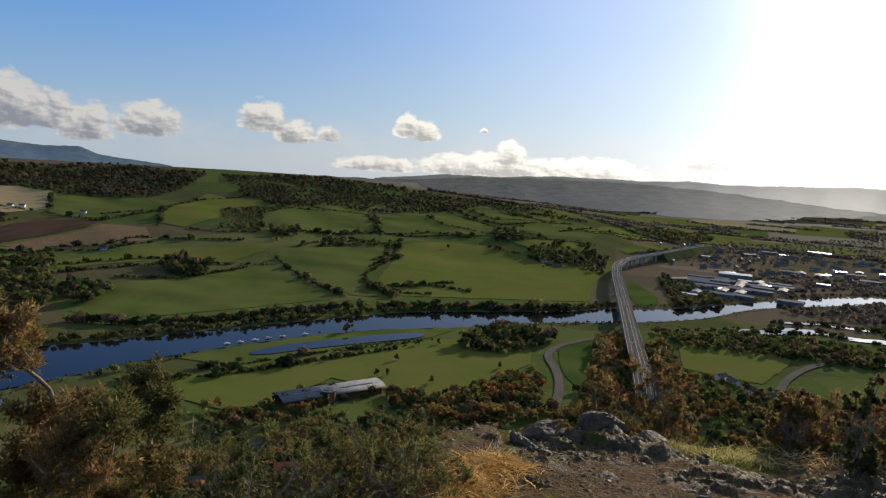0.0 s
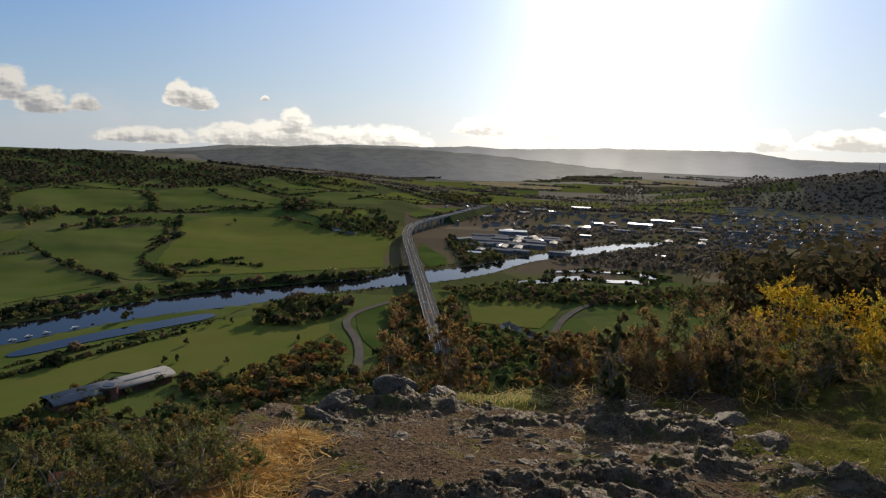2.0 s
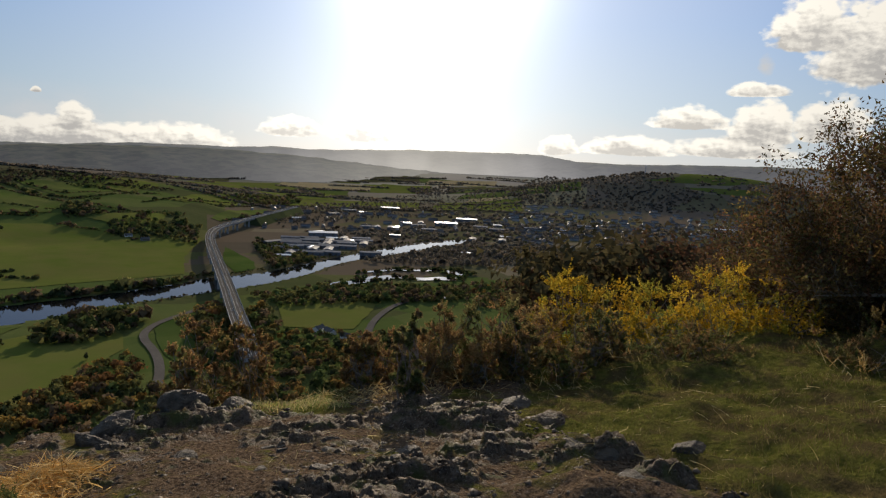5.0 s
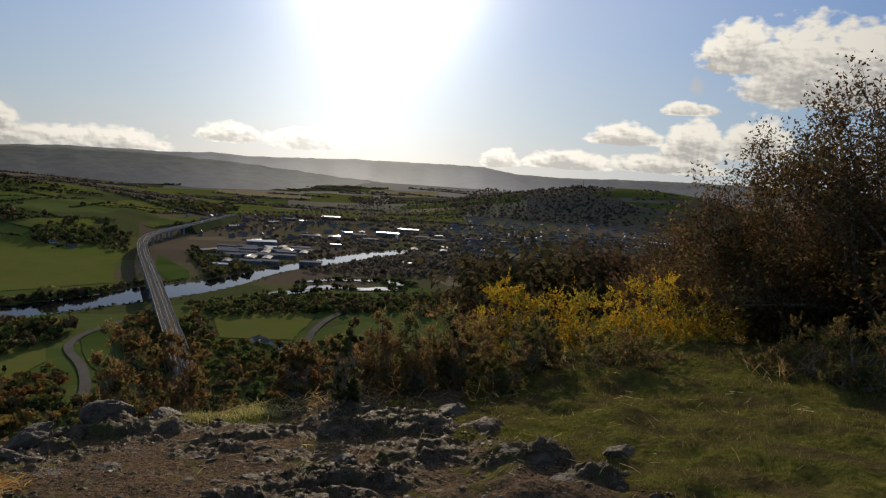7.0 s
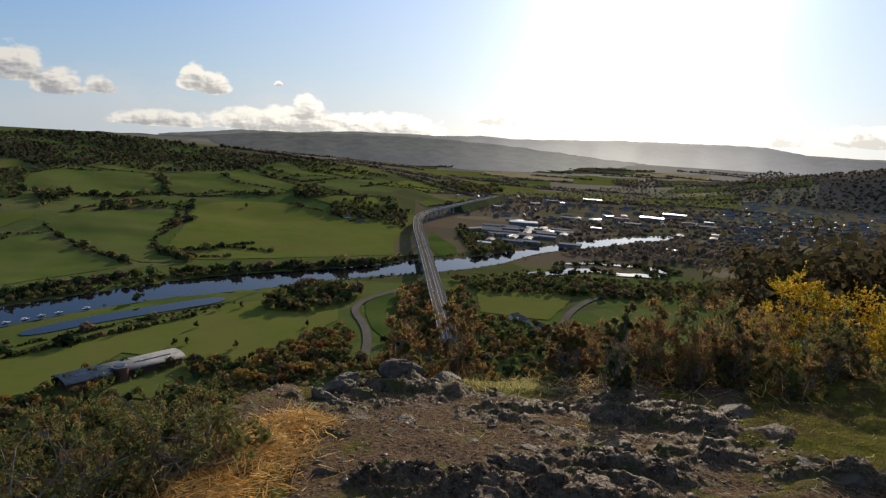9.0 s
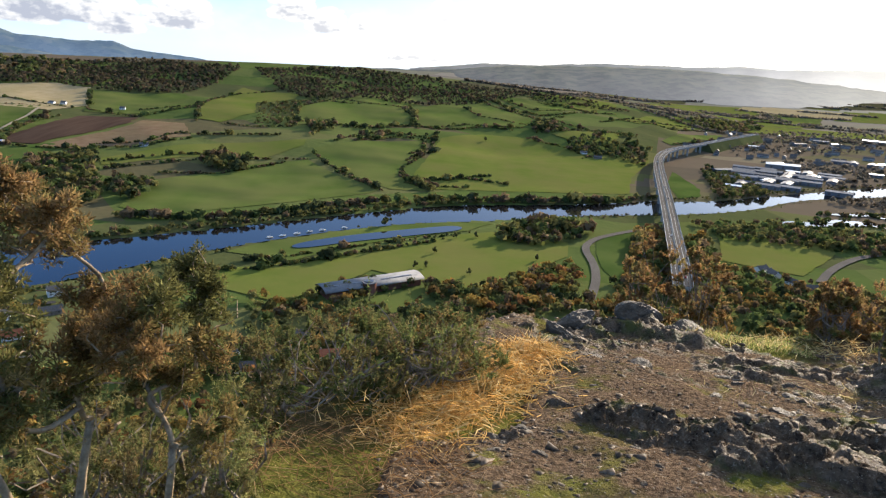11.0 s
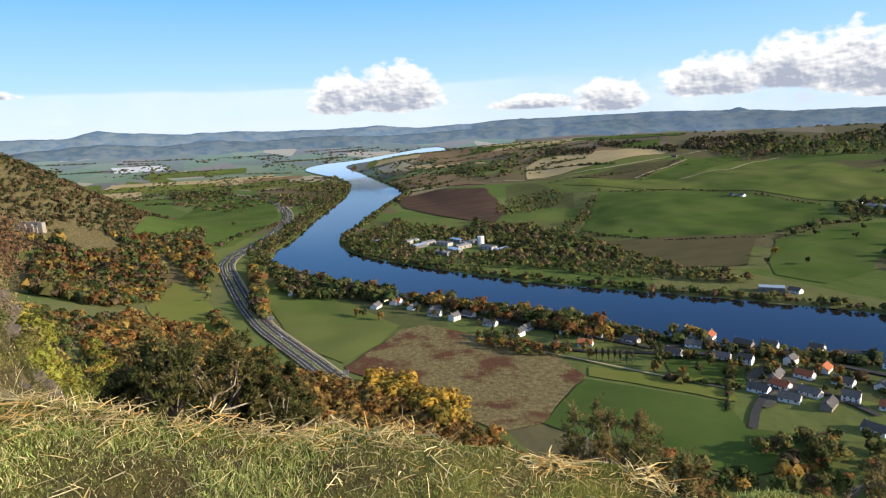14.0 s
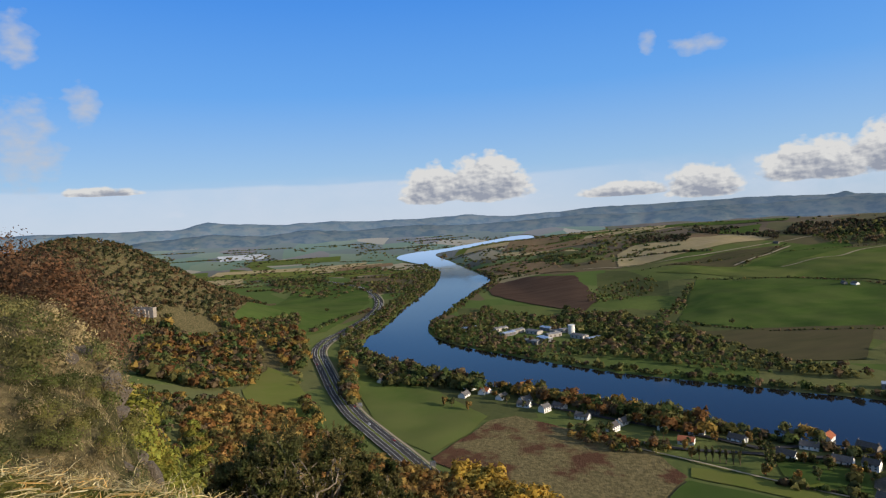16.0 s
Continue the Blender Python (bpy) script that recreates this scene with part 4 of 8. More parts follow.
wood("pine", [(-777, 2310), (-618, 2469), (-414, 2505), (-203, 2499), (5, 2419), (205, 2427), (396, 2386), (514, 2298), (356, 2240), (160, 2337), (8, 2097), (-186, 1937), (-322, 1963), (-451, 1804), (-609, 2016), (-680, 2130)], 15, 7)
wood("scrub", [(-571, 1737), (-478, 1788), (-405, 1467), (-499, 1477), (-538, 1613)], 14, 5)
wood("mixed", [(-477, 1159), (-460, 1197), (-402, 1154), (-388, 1084), (-443, 1076), (-472, 1109)], 11, 12)
wood("mixed", [(-553, 968), (-496, 980), (-465, 936), (-468, 874), (-507, 884), (-541, 923)], 10, 11)
wood("scrub", [(-665, 904), (-644, 952), (-573, 869), (-602, 826)], 14, 6)
wood("mixed", [(-389, 1504), (-335, 1556), (-314, 1458), (-345, 1379)], 13, 9)
wood("mixed", [(138, 1816), (207, 1839), (221, 1700), (137, 1684)], 13, 9)
wood("mixed", [(27, 791), (89, 872), (133, 868), (159, 851), (139, 806), (80, 758), (40, 768)], 9, 11)
wood("autumn", [(205, 831), (239, 868), (232, 762), (207, 692), (174, 648), (172, 684)], 8, 10)
wood("autumn", [(273, 836), (304, 858), (275, 730), (249, 703), (256, 769)], 8, 9)
wood("autumn", [(9, 595), (48, 635), (106, 706), (116, 673), (103, 600), (70, 575), (55, 540), (16, 532), (-1, 549)], 9, 9)
wood("mixed", [(485, 1460), (520, 1504), (532, 1211), (472, 1107), (402, 1087), (420, 1191)], 11, 8)
wood("mixed", [(196, 1585), (372, 1755), (415, 1627), (360, 1441), (298, 1496), (212, 1495)], 14, 9)
wood("mixed", [(461, 2217), (611, 2310), (822, 2273), (1011, 2480), (1133, 2848), (678, 2351)], 20, 10)
wood("scrub", [(304, 927), (452, 940), (530, 898), (654, 868), (588, 779), (475, 802), (400, 831), (322, 843)], 10, 7)
wood("faint", [(670, 1288), (810, 1328), (965, 1292), (1180, 1201), (1059, 1057), (851, 1004), (724, 1057), (593, 1137)], 14, 9)
wood("faint", [(732, 2026), (1069, 2451), (1706, 2818), (2200, 2634), (2107, 2201), (1772, 2113), (1114, 1907), (865, 1814), (646, 1700)], 26, 6)
wood("faint", [(2818, 3160), (3485, 3429), (3696, 3201), (2722, 2075), (2650, 1829), (2447, 1792), (2190, 1940), (1987, 2144), (2046, 2447)], 26, 10)
wood("faint", [(1839, 3040), (2168, 3092), (1963, 2651), (1760, 2800)], 20, 10)
wood("autumn", [(-1276, -188), (-1328, -91), (-1273, -53), (-1166, -40), (-872, -44), (-1027, -75), (-1165, -110), (-1217, -162), (-1153, -304), (-1190, -347)], 12, 11)
wood("autumn", [(-809, -32), (-661, -15), (-594, 0), (-551, 17), (-541, -1), (-609, -20), (-809, -42)], 9, 9)
wood("autumn", [(-1075, 15), (-1007, 30), (-826, 27), (-756, 19), (-830, 8)], 6, 12)
wood("scrub", [(-1257, 15), (-1401, 65), (-1832, 182), (-2681, 423), (-2464, 420), (-1438, 128), (-1259, 67), (-1203, 53), (-1001, 85), (-901, 137), (-864, 124), (-951, 55), (-1087, 15)], 11, 7)
wood("scrub", [(-2981, 356), (-3536, 643), (-2857, 490), (-1900, 189), (-2143, 105), (-2632, 244)], 20, 8)
wood("scrub", [(-1302, 199), (-1514, 361), (-1302, 428), (-1218, 562), (-975, 593), (-763, 599), (-694, 635), (-666, 609), (-779, 472), (-888, 406), (-968, 306), (-1149, 209)], 12, 7)
wood("mixed", [(-1402, 514), (-1213, 560), (-944, 574), (-888, 567), (-947, 480), (-1054, 434), (-1223, 436)], 11, 9)
wood("autumn", [(-845, 211), (-790, 285), (-719, 327), (-610, 361), (-552, 360), (-549, 324), (-608, 287), (-688, 246), (-772, 199)], 9, 10)
wood("autumn", [(-625, 229), (-570, 257), (-533, 292), (-522, 281), (-545, 235), (-594, 211)], 8, 7)
wood("mixed", [(-949, 39), (-991, 92), (-909, 147), (-833, 186), (-782, 174), (-834, 119), (-853, 63)], 9, 10)
wood("mixed", [(-683, 846), (-738, 1064), (-681, 1152), (-500, 857), (-527, 822), (-612, 828)], 12, 10)
wood("mixed", [(-994, 1106), (-992, 1186), (-881, 1180), (-840, 1126), (-876, 1050), (-921, 1041)], 14, 10)
wood("mixed", [(-2128, 1677), (-1980, 1971), (-1698, 2215), (-1376, 2257), (-1206, 1984), (-1417, 1880), (-1518, 1631), (-1653, 1624), (-1761, 1506)], 24, 12)
wood("autumn", [(-569, 399), (-528, 426), (-500, 418), (-538, 384)], 8, 9)
wood("mixed", [(-320, 298), (-318, 347), (-294, 353), (-273, 325), (-294, 303)], 9, 9)
wood("gold", [(-526, 109), (-511, 124), (-448, 152), (-409, 137), (-438, 120), (-483, 103)], 6.5, 12)
wood("rusty", [(-561, 53), (-511, 83), (-459, 125), (-398, 156), (-378, 135), (-411, 49), (-526, -21), (-592, -54), (-606, -12)], 5.6, 8)
wood("rusty", [(-499, 81), (-459, 125), (-378, 156), (-316, 164), (-338, 70), (-416, 35)], 6, 8)
wood("yellowgreen", [(-99, -30), (-100, -26), (-658, -140), (-582, -103), (-508, -96), (-96, -27), (-98, -29)], 6, 8)
wood("rusty", [(-784, -122), (-702, -44), (-595, 0), (-540, 17), (-508, -2), (-509, -85), (-582, -103), (-658, -140)], 6.5, 8)
wood("gold", [(-524, 89), (-526, 106), (-485, 125), (-471, 117), (-489, 91)], 6, 10)
wood("autumn", [(654, 868), (915, 910), (1169, 913), (569, 727)], 11, 7)
wood("scrub", [(-1640, 657), (-1712, 786), (-1706, 885), (-1565, 827), (-1424, 681), (-1429, 585)], 17, 5)
wood("mixed", [(-1110, 536), (-1307, 716), (-1519, 880), (-1479, 879), (-1260, 717), (-1098, 579)], 14, 7)
wood("pine", [(-2668, 1279), (-2657, 1406), (-2422, 1428), (-2236, 1296), (-2463, 1205)], 17, 9)
wood("pine", [(-2691, 1587), (-2389, 1632), (-2117, 1605), (-2011, 1503), (-2449, 1470)], 17, 10)
wood("pine", [(-2117, 1605), (-2310, 1801), (-2137, 2051), (-1889, 1814), (-1947, 1626)], 16, 11)
wood("scrub", [(-1274, 509), (-1257, 576), (-973, 583), (-913, 572), (-931, 539), (-1126, 504)], 9, 9)
wood("autumn", [(-1135, -294), (-1152, -229), (-1195, -146), (-1080, -109), (-891, -100), (-817, -149), (-879, -245)], 8.5, 11)
wood("mixed", [(-2837, -242), (-2898, 9), (-2603, 7), (-2543, -198)], 17, 9)
wood("mixed", [(-1335, -129), (-1487, -72), (-1383, -57), (-1275, -84), (-1278, -124)], 8, 9)

hedge([(-426, 1538), (-335, 1525), (-163, 1597)], 4, 5.5)
hedge([(-253, 1369), (-184, 1459), (-97, 1466)], 4, 5.5)
hedge([(-134, 1147), (-73, 1075)], 4, 5.5)
hedge([(-133, 1268), (-114, 1337), (-90, 1372)], 4, 5.5)
hedge([(88, 2186), (172, 2066), (261, 2105)], 4, 5.5)
hedge([(221, 2297), (360, 2111)], 4, 5.5)
hedge([(345, 1939), (498, 2135)], 4, 5.5)
hedge([(-153, 1626), (-29, 1720), (85, 1712)], 4, 5.5)
hedge([(-706, 1205), (-629, 1235), (-600, 1316), (-409, 1363)], 4, 5.5)
hedge([(-624, 1083), (-528, 1153), (-468, 1179)], 4, 5.5)
hedge([(-807, 1561), (-707, 1629), (-689, 1795)], 4, 5.5)
hedge([(-1300, 1596), (-1074, 1547), (-940, 1530)], 4, 5.5)
hedge([(-1513, 1726), (-1332, 1746)], 4, 5.5)
hedge([(-896, 1198), (-912, 1429)], 4, 5.5)
hedge([(-879, 870), (-875, 978), (-860, 1040)], 4, 5.5)
hedge([(-507, 1032), (-421, 1056), (-343, 1173)], 4, 5.5)
hedge([(118, 1644), (207, 1531), (241, 1482)], 4, 5.5)
hedge([(227, 1454), (345, 1569)], 4, 5.5)
hedge([(140, 1805), (216, 1709), (409, 1771)], 4, 5.5)
hedge([(-713, 1857), (-590, 1975)], 4, 5.5)
hedge([(-500, 1777), (-330, 1869)], 4, 5.5)
hedge([(-103, 1117), (-16, 1167), (54, 1146)], 4, 5.5)
hedge([(-644, 1517), (-699, 1669)], 4, 5.5)
hedge([(-206, 1861), (-160, 1698), (-143, 1588)], 4, 5.5)
hedge([(-201, 1936), (-158, 1733), (-166, 1628), (-319, 1529)], 4, 5.5)
hedge([(-256, 1384), (-198, 1489), (-97, 1494)], 4, 5.5)
hedge([(-134, 1327), (-97, 1406), (-96, 1574)], 4, 5.5)
hedge([(-135, 1165), (-108, 1128), (24, 1200)], 4, 5.5)
hedge([(-48, 1986), (1, 1843), (136, 1782)], 4, 5.5)
hedge([(20, 2203), (108, 2018), (241, 1946)], 4, 5.5)
hedge([(161, 2318), (244, 2258), (379, 2296)], 4, 5.5)
hedge([(488, 2095), (872, 2416)], 4, 5.5)
hedge([(231, 1561), (301, 1520), (363, 1619)], 4, 5.5)
hedge([(-244, 1140), (-192, 1087), (-152, 1051)], 4, 5.5)
hedge([(507, 1769), (721, 1994)], 4, 5.5)
hedge([(199, 1849), (286, 1740), (419, 1799)], 4, 5.5)
hedge([(-312, 1251), (-248, 1159), (-143, 1033)], 4, 6)
hedge([(-311, 1204), (-380, 1182), (-455, 1156), (-557, 1066), (-603, 1024)], 4, 6)
hedge([(-118, 1526), (-111, 1313), (-136, 1193), (-111, 1108), (-67, 1057)], 4, 6)
hedge([(-376, 1894), (-196, 1877), (-158, 1635), (-264, 1539), (-371, 1486)], 4, 6)
hedge([(-48, 2200), (152, 1908)], 4, 6)
hedge([(-623, 1457), (-695, 1649), (-699, 1832)], 4, 6)
hedge([(-1032, 1755), (-909, 1527), (-777, 1475)], 4, 6)
hedge([(-777, 1475), (-690, 1617)], 4, 6)
hedge([(-410, 1485), (-463, 1731), (-389, 1880)], 4, 6)
hedge([(7, 2223), (171, 1954), (435, 2170)], 4, 6)
hedge([(193, 2246), (344, 2150)], 4, 6)
hedge([(216, 1530), (329, 1526)], 4, 6)
hedge([(-957, 1459), (-853, 1141), (-788, 1141), (-627, 1203), (-564, 1290)], 4, 6)
hedge([(-142, 1509), (-244, 1494), (-290, 1347)], 4, 6)
hedge([(-157, 1652), (-113, 1626), (11, 1710), (112, 1748)], 4, 6)
hedge([(-569, 1455), (-485, 1434), (-407, 1472)], 4, 6)
hedge([(416, 2024), (565, 2056), (853, 2362)], 4, 6)
hedge([(-120, 1105), (-80, 1092), (-15, 1099)], 4, 6)
hedge([(-444, 787), (-343, 791), (-283, 830), (-221, 884), (-151, 942), (-71, 975), (14, 997), (101, 1019), (245, 1054)], 9, 7)
hedge([(-291, 592), (-211, 617), (-122, 691), (-33, 766)], 4, 6)
hedge([(-223, 651), (-182, 637), (-143, 671)], 4, 6)
hedge([(-443, 322), (-404, 362)], 2.6, 3)
hedge([(-447, 393), (-373, 325)], 2.6, 3)
hedge([(-421, 465), (-381, 460), (-331, 446)], 2.6, 3)
hedge([(-484, 351), (-470, 380), (-442, 401)], 2.6, 3)
hedge([(-1800, 892), (-1774, 1286), (-1661, 1607)], 3, 7)
hedge([(-1655, 1119), (-1886, 1439)], 3, 7)
hedge([(-1222, 1475), (-991, 1516)], 3, 7)
hedge([(-1548, 919), (-1400, 1087), (-1033, 1116)], 3, 7)
hedge([(-1114, 622), (-1044, 631), (-947, 687), (-870, 822)], 3, 7)
hedge([(-874, 988), (-848, 826)], 3, 7)
hedge([(-1502, 611), (-1658, 803)], 3, 7)
hedge([(-1845, 437), (-2159, 571), (-2146, 724)], 3, 7)
hedge([(-1635, 97), (-1479, 22), (-1293, -33)], 6, 7)
hedge([(-470, 413), (-414, 476), (-368, 537)], 6, 7)
hedge([(-756, 246), (-637, 310), (-543, 367), (-479, 414)], 6, 7)


# the flanks of the near hill, thick with autumn trees
def flank_wood(kind, az, dist, gap, height, low=-208, leaves=90, leaf=0.26, cap=None):
    n = int(radians(az[1] - az[0]) * (dist[1] ** 2 - dist[0] ** 2) / 2 / gap ** 2)
    a, r = np.radians(rng.uniform(*az, n)), np.sqrt(rng.uniform(dist[0] ** 2, dist[1] ** 2, n))
    x, y = r * np.sin(a), r * np.cos(a)
    z = H(x, y)
    keep = (z > low) & (z + height < EYE_Z + r * math.tan(radians(cap if cap is not None else -1.5 if az[0] < -105 else -4)))
    for line in FIELD_OUTLINES:
        keep &= ~inside(line, x, y)
    x, y = x[keep], y[keep]
    return crowns("wood", x, y, height * rng.uniform(0.6, 1.25, len(x)), kind, leaves, WOOD_LABEL[kind], leaf=leaf)


flank_wood("rusty", (-101, -58), (110, 250), 5.8, 7.5, -210, 220, 0.069)
flank_wood("rusty", (-101, -58), (250, 455), 6.4, 8.2, -210, 62, 0.168)
flank_wood("autumn", (-58, -20), (230, 470), 9.5, 8, -215, 60, 0.245)
flank_wood("valleywood", (-20, 12), (240, 600), 9.5, 8, -215, 60, 0.235)
flank_wood("valleywood", (12, 36), (240, 760), 9.5, 8, -215, 56, 0.245)
flank_wood("autumn", (32, 76), (160, 620), 9, 8, -208, 34, 0.38)
flank_wood("faint", (40, 76), (620, 1500), 13, 10, -207, 18, 0.5)
flank_wood("autumn", (-101, -88), (270, 640), 8, 7.5, -209, 74, 0.207)
flank_wood("thicket", (-126, -106.4), (5, 12), 0.45, 0.22, -100, 200, 0.05)
flank_wood("thicket", (-124, -106.2), (10, 26), 0.85, 0.62, -100, 330, 0.042)
flank_wood("thicket", (-122, -106.4), (24, 60), 1.5, 1.25, -100, 300, 0.045)
flank_wood("yellowgreen", (-106.9, -99), (50, 120), 2.6, 3.6, -190, 300, 0.058, cap=-10)
flank_wood("yellowgreen", (-107, -98), (120, 330), 4.0, 5.5, -205, 130, 0.108, cap=-9)
flank_wood("autumn", (-108, -99), (400, 760), 8, 7.5, -207, 62, 0.205, cap=-8)
# gorse clumps scattered over the cliff
clump = np.array([(-56.8, -21.7), (-59.0, -22.0), (-60.9, -21.2), (-22.8, -9.7), (-23.3, -9.2), (-24.7, -9.1), (-26.2, -8.9), (-20.0, -8.2), (-20.1, -7.7), (-21.4, -7.5), (-25.5, -8.4), (-18.6, -7.7), (-18.7, -7.2), (-20.0, -7.4), (-20.0, -6.6), (-20.3, -8.8), (-24.2, -8.4), (-26.8, -8.2), (-26.3, -11.0)])
crowns("wood", clump[:, 0], clump[:, 1], rng.uniform(0.4, 0.95, len(clump)) * np.hypot(*clump.T) ** 0.5 / 4.6, "clump", 620, "dark green gorse clumps scattered over the cliff", spread=0.62, leaf=0.04, lift=0.4)
flank_wood("russet", (-126, -107.5), (52, 105), 2.2, 5.2, -100, 560, 0.0265, cap=0.4)
flank_wood("bramble", (43, 63), (24, 75), 2.3, 3.0, -100, 360, 0.048, cap=-5.9)
flank_wood("hillside", (-128, -94), (1080, 1850), 10, 7.0, -185, 15, 0.44, cap=3)

# trees and scrub along both banks of the river
bank_line = densify(RIVER, 6.5, True)
along = np.roll(bank_line, -1, 0) - np.roll(bank_line, 1, 0)
along /= np.linalg.norm(along, axis=1, keepdims=True)
out_way = np.column_stack([along[:, 1], -along[:, 0]])
out_way = np.where(inside(RIVER, *(bank_line + out_way * 6).T)[:, None], -out_way, out_way)
for lo, hi, mix_name, high in ((2, 9, "scrub", 5), (6, 20, "mixed", 7)):
    spot = bank_line + out_way * rng.uniform(lo, hi, (len(bank_line), 1)) + rng.normal(size=bank_line.shape) * 2
    far_spot = np.hypot(*spot.T)
    keep = (rng.uniform(size=len(spot)) < 0.9) & (far_spot < 2600) & ~inside(RIVER, *spot.T)
    # the near bank is open below the flats by the canal
    keep &= ~((spot[:, 1] - spot[:, 0] * 0.55 < 880) & (spot[:, 0] > -250) & (spot[:, 0] < 60) & (far_spot < 960))
    crowns("riverside_trees", spot[keep, 0], spot[keep, 1], high * rng.uniform(0.5, 1.4, keep.sum()) * np.where(spot[keep, 0] > 300, 0.5, 1.0), mix_name, 28, "low riverside trees and scrub along the bank", spread=0.55, leaf=0.36, lift=0.5)

# far woods and copses of the plain, too small to count
for az0, az1, d0, d1, n, k in ((-86, -62, 2300, 4300, 1900, "mixed"), (-108, -86, 1900, 4300, 2600, "mixed"), (20, 66, 1700, 2700, 1300, "faint"), (40, 66, 2950, 3700, 1100, "faint"), (24, 60, 1350, 2500, 1300, "faint"), (-60, -20, 3000, 4200, 700, "mixed")):
    a, r = np.radians(rng.uniform(az0, az1, n)), rng.uniform(d0, d1, n)
    px_, py_ = r * np.sin(a), r * np.cos(a)
    # gathered in belts along the lie of the land
    keep = (vnoise(px_ + py_ * 0.4, py_ * 3 - px_, 420, 31) > -0.05) & ~inside(RIVER, px_, py_)
    crowns("distant_trees", px_[keep], py_[keep], rng.uniform(3.5, 6.5, keep.sum()), k, 14, "distant belts of dark trees on the plain", spread=1.15, leaf=0.5, lift=0.4)

# thin far fields of the western plain
for k in range(26):
    a, d = radians(rng.uniform(6, 42)), rng.uniform(2700, 4350)
    w, l = rng.uniform(110, 300), rng.uniform(70, 190)
    u, v = np.array([math.cos(a), -math.sin(a)]), np.array([math.sin(a), math.cos(a)])
    lean = rng.uniform(-0.4, 0.4)
    corners = [v * d + u * p * w + v * (q * l + p * w * lean) for p, q in ((-1, -1), (1, -1), (1.1, 1), (-0.9, 1))]
    field(("meadow", "pasture", "meadow", "stubble", "winter")[k % 5], [tuple(c) for c in corners], 1.0 + 0.03 * k)

# the same in the east, drawn out in strips
for k in range(44):
    a, d = radians(rng.uniform(-107, -58)), rng.uniform(2750, 3700)
    w, l = rng.uniform(120, 340), rng.uniform(50, 150)
    u, v = np.array([math.cos(a), -math.sin(a)]), np.array([math.sin(a), math.cos(a)])
    lean = rng.uniform(-0.35, 0.35)
    corners = [v * d + u * p * w + v * (q * l + p * w * lean) for p, q in ((-1, -1), (1, -1), (1.1, 1), (-0.9, 1))]
    if not inside(RIVER, *np.array(corners + [v * d, v * d + u * w * 0.5, v * d - u * w * 0.5]).T).any():
        field(("pasture", "fallow", "lush", "stubble", "pasture", "meadow", "stubble")[k % 7], [tuple(c) for c in corners], 1.0 + 0.03 * k)
for k in range(60):
    a, d, n = radians(rng.uniform(-108, -60)), rng.uniform(2300, 4400), int(rng.uniform(12, 34))
    run = (np.arange(n) - n / 2) * 12.0
    turn = a + rng.uniform(-0.4, 0.4)
    bx, by = d * math.sin(a) + run * math.cos(turn), d * math.cos(a) - run * math.sin(turn)
    crowns("distant_trees", bx, by, rng.uniform(4, 8, n), "mixed", 12, "distant dark tree belt between fields", spread=0.8, leaf=0.55, lift=0.42)

# straight tree belts between the far western fields
for k in range(64):
    a, d, n = radians(rng.uniform(2, 42)), rng.uniform(2350, 4300), int(rng.uniform(14, 34))
    run = (np.arange(n) - n / 2) * 13.0
    turn = a + rng.uniform(-0.35, 0.35)
    bx, by = d * math.sin(a) + run * math.cos(turn), d * math.cos(a) - run * math.sin(turn)
    crowns("distant_trees", bx, by, rng.uniform(5, 10, n), "faint", 12, "distant dark tree belt between fields", spread=0.9, leaf=0.55, lift=0.42)


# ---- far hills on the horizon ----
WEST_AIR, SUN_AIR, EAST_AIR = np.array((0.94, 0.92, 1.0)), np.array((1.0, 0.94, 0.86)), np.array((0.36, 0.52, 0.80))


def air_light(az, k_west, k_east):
    """Daylight of the hazy air, painted as glow: pale towards the sun, blue away."""
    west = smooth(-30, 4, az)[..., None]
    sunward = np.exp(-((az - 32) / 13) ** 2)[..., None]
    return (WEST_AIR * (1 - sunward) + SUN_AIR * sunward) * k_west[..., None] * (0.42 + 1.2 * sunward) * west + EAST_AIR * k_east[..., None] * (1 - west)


def hill_range(crest, dist, depth, mat, label, k_west=0.0, k_east=0.0):
    p = np.array(crest)
    az = np.arange(p[0, 0], p[-1, 0], 0.18)
    el = np.interp(az, p[:, 0], p[:, 1]) + 0.05 * vnoise(az, az * 0, 1.3, 41) + 0.025 * vnoise(az, az * 0, 0.4, 42)
    rows, air = [], []
    for s in np.linspace(0, 1, 9):
        d = dist - depth * (1 - s) * np.clip((el + 1.5) / 0.8, 0.04, 1) + 60 * vnoise(az, az * 0 + s * 3, 2.5, 43) * (1 - s)
        top = EYE_Z + dist * np.tan(np.radians(el))
        z = plain(d, az) - 25 + (top - plain(d, az) + 25) * (s ** (0.85 if depth < 500 else 0.62)) + (14 if depth < 500 else 10) * vnoise(az, az * 0 + s * 5, 1.2, 44) * s * (1 - s) * 4
        a = np.radians(az)
        rows.append(np.column_stack([d * np.sin(a), d * np.cos(a), z]))
        # painted haze grows stronger towards the foot of the hills
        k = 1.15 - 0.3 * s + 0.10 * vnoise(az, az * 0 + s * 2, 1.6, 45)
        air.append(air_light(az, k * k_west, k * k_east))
    back = rows[-1].copy()
    back[:, 2] -= 150
    back[:, :2] *= 1.01
    rows.append(back)
    air.append(air[-1])
    return backdrop(rows, air, mat, label, "hills")


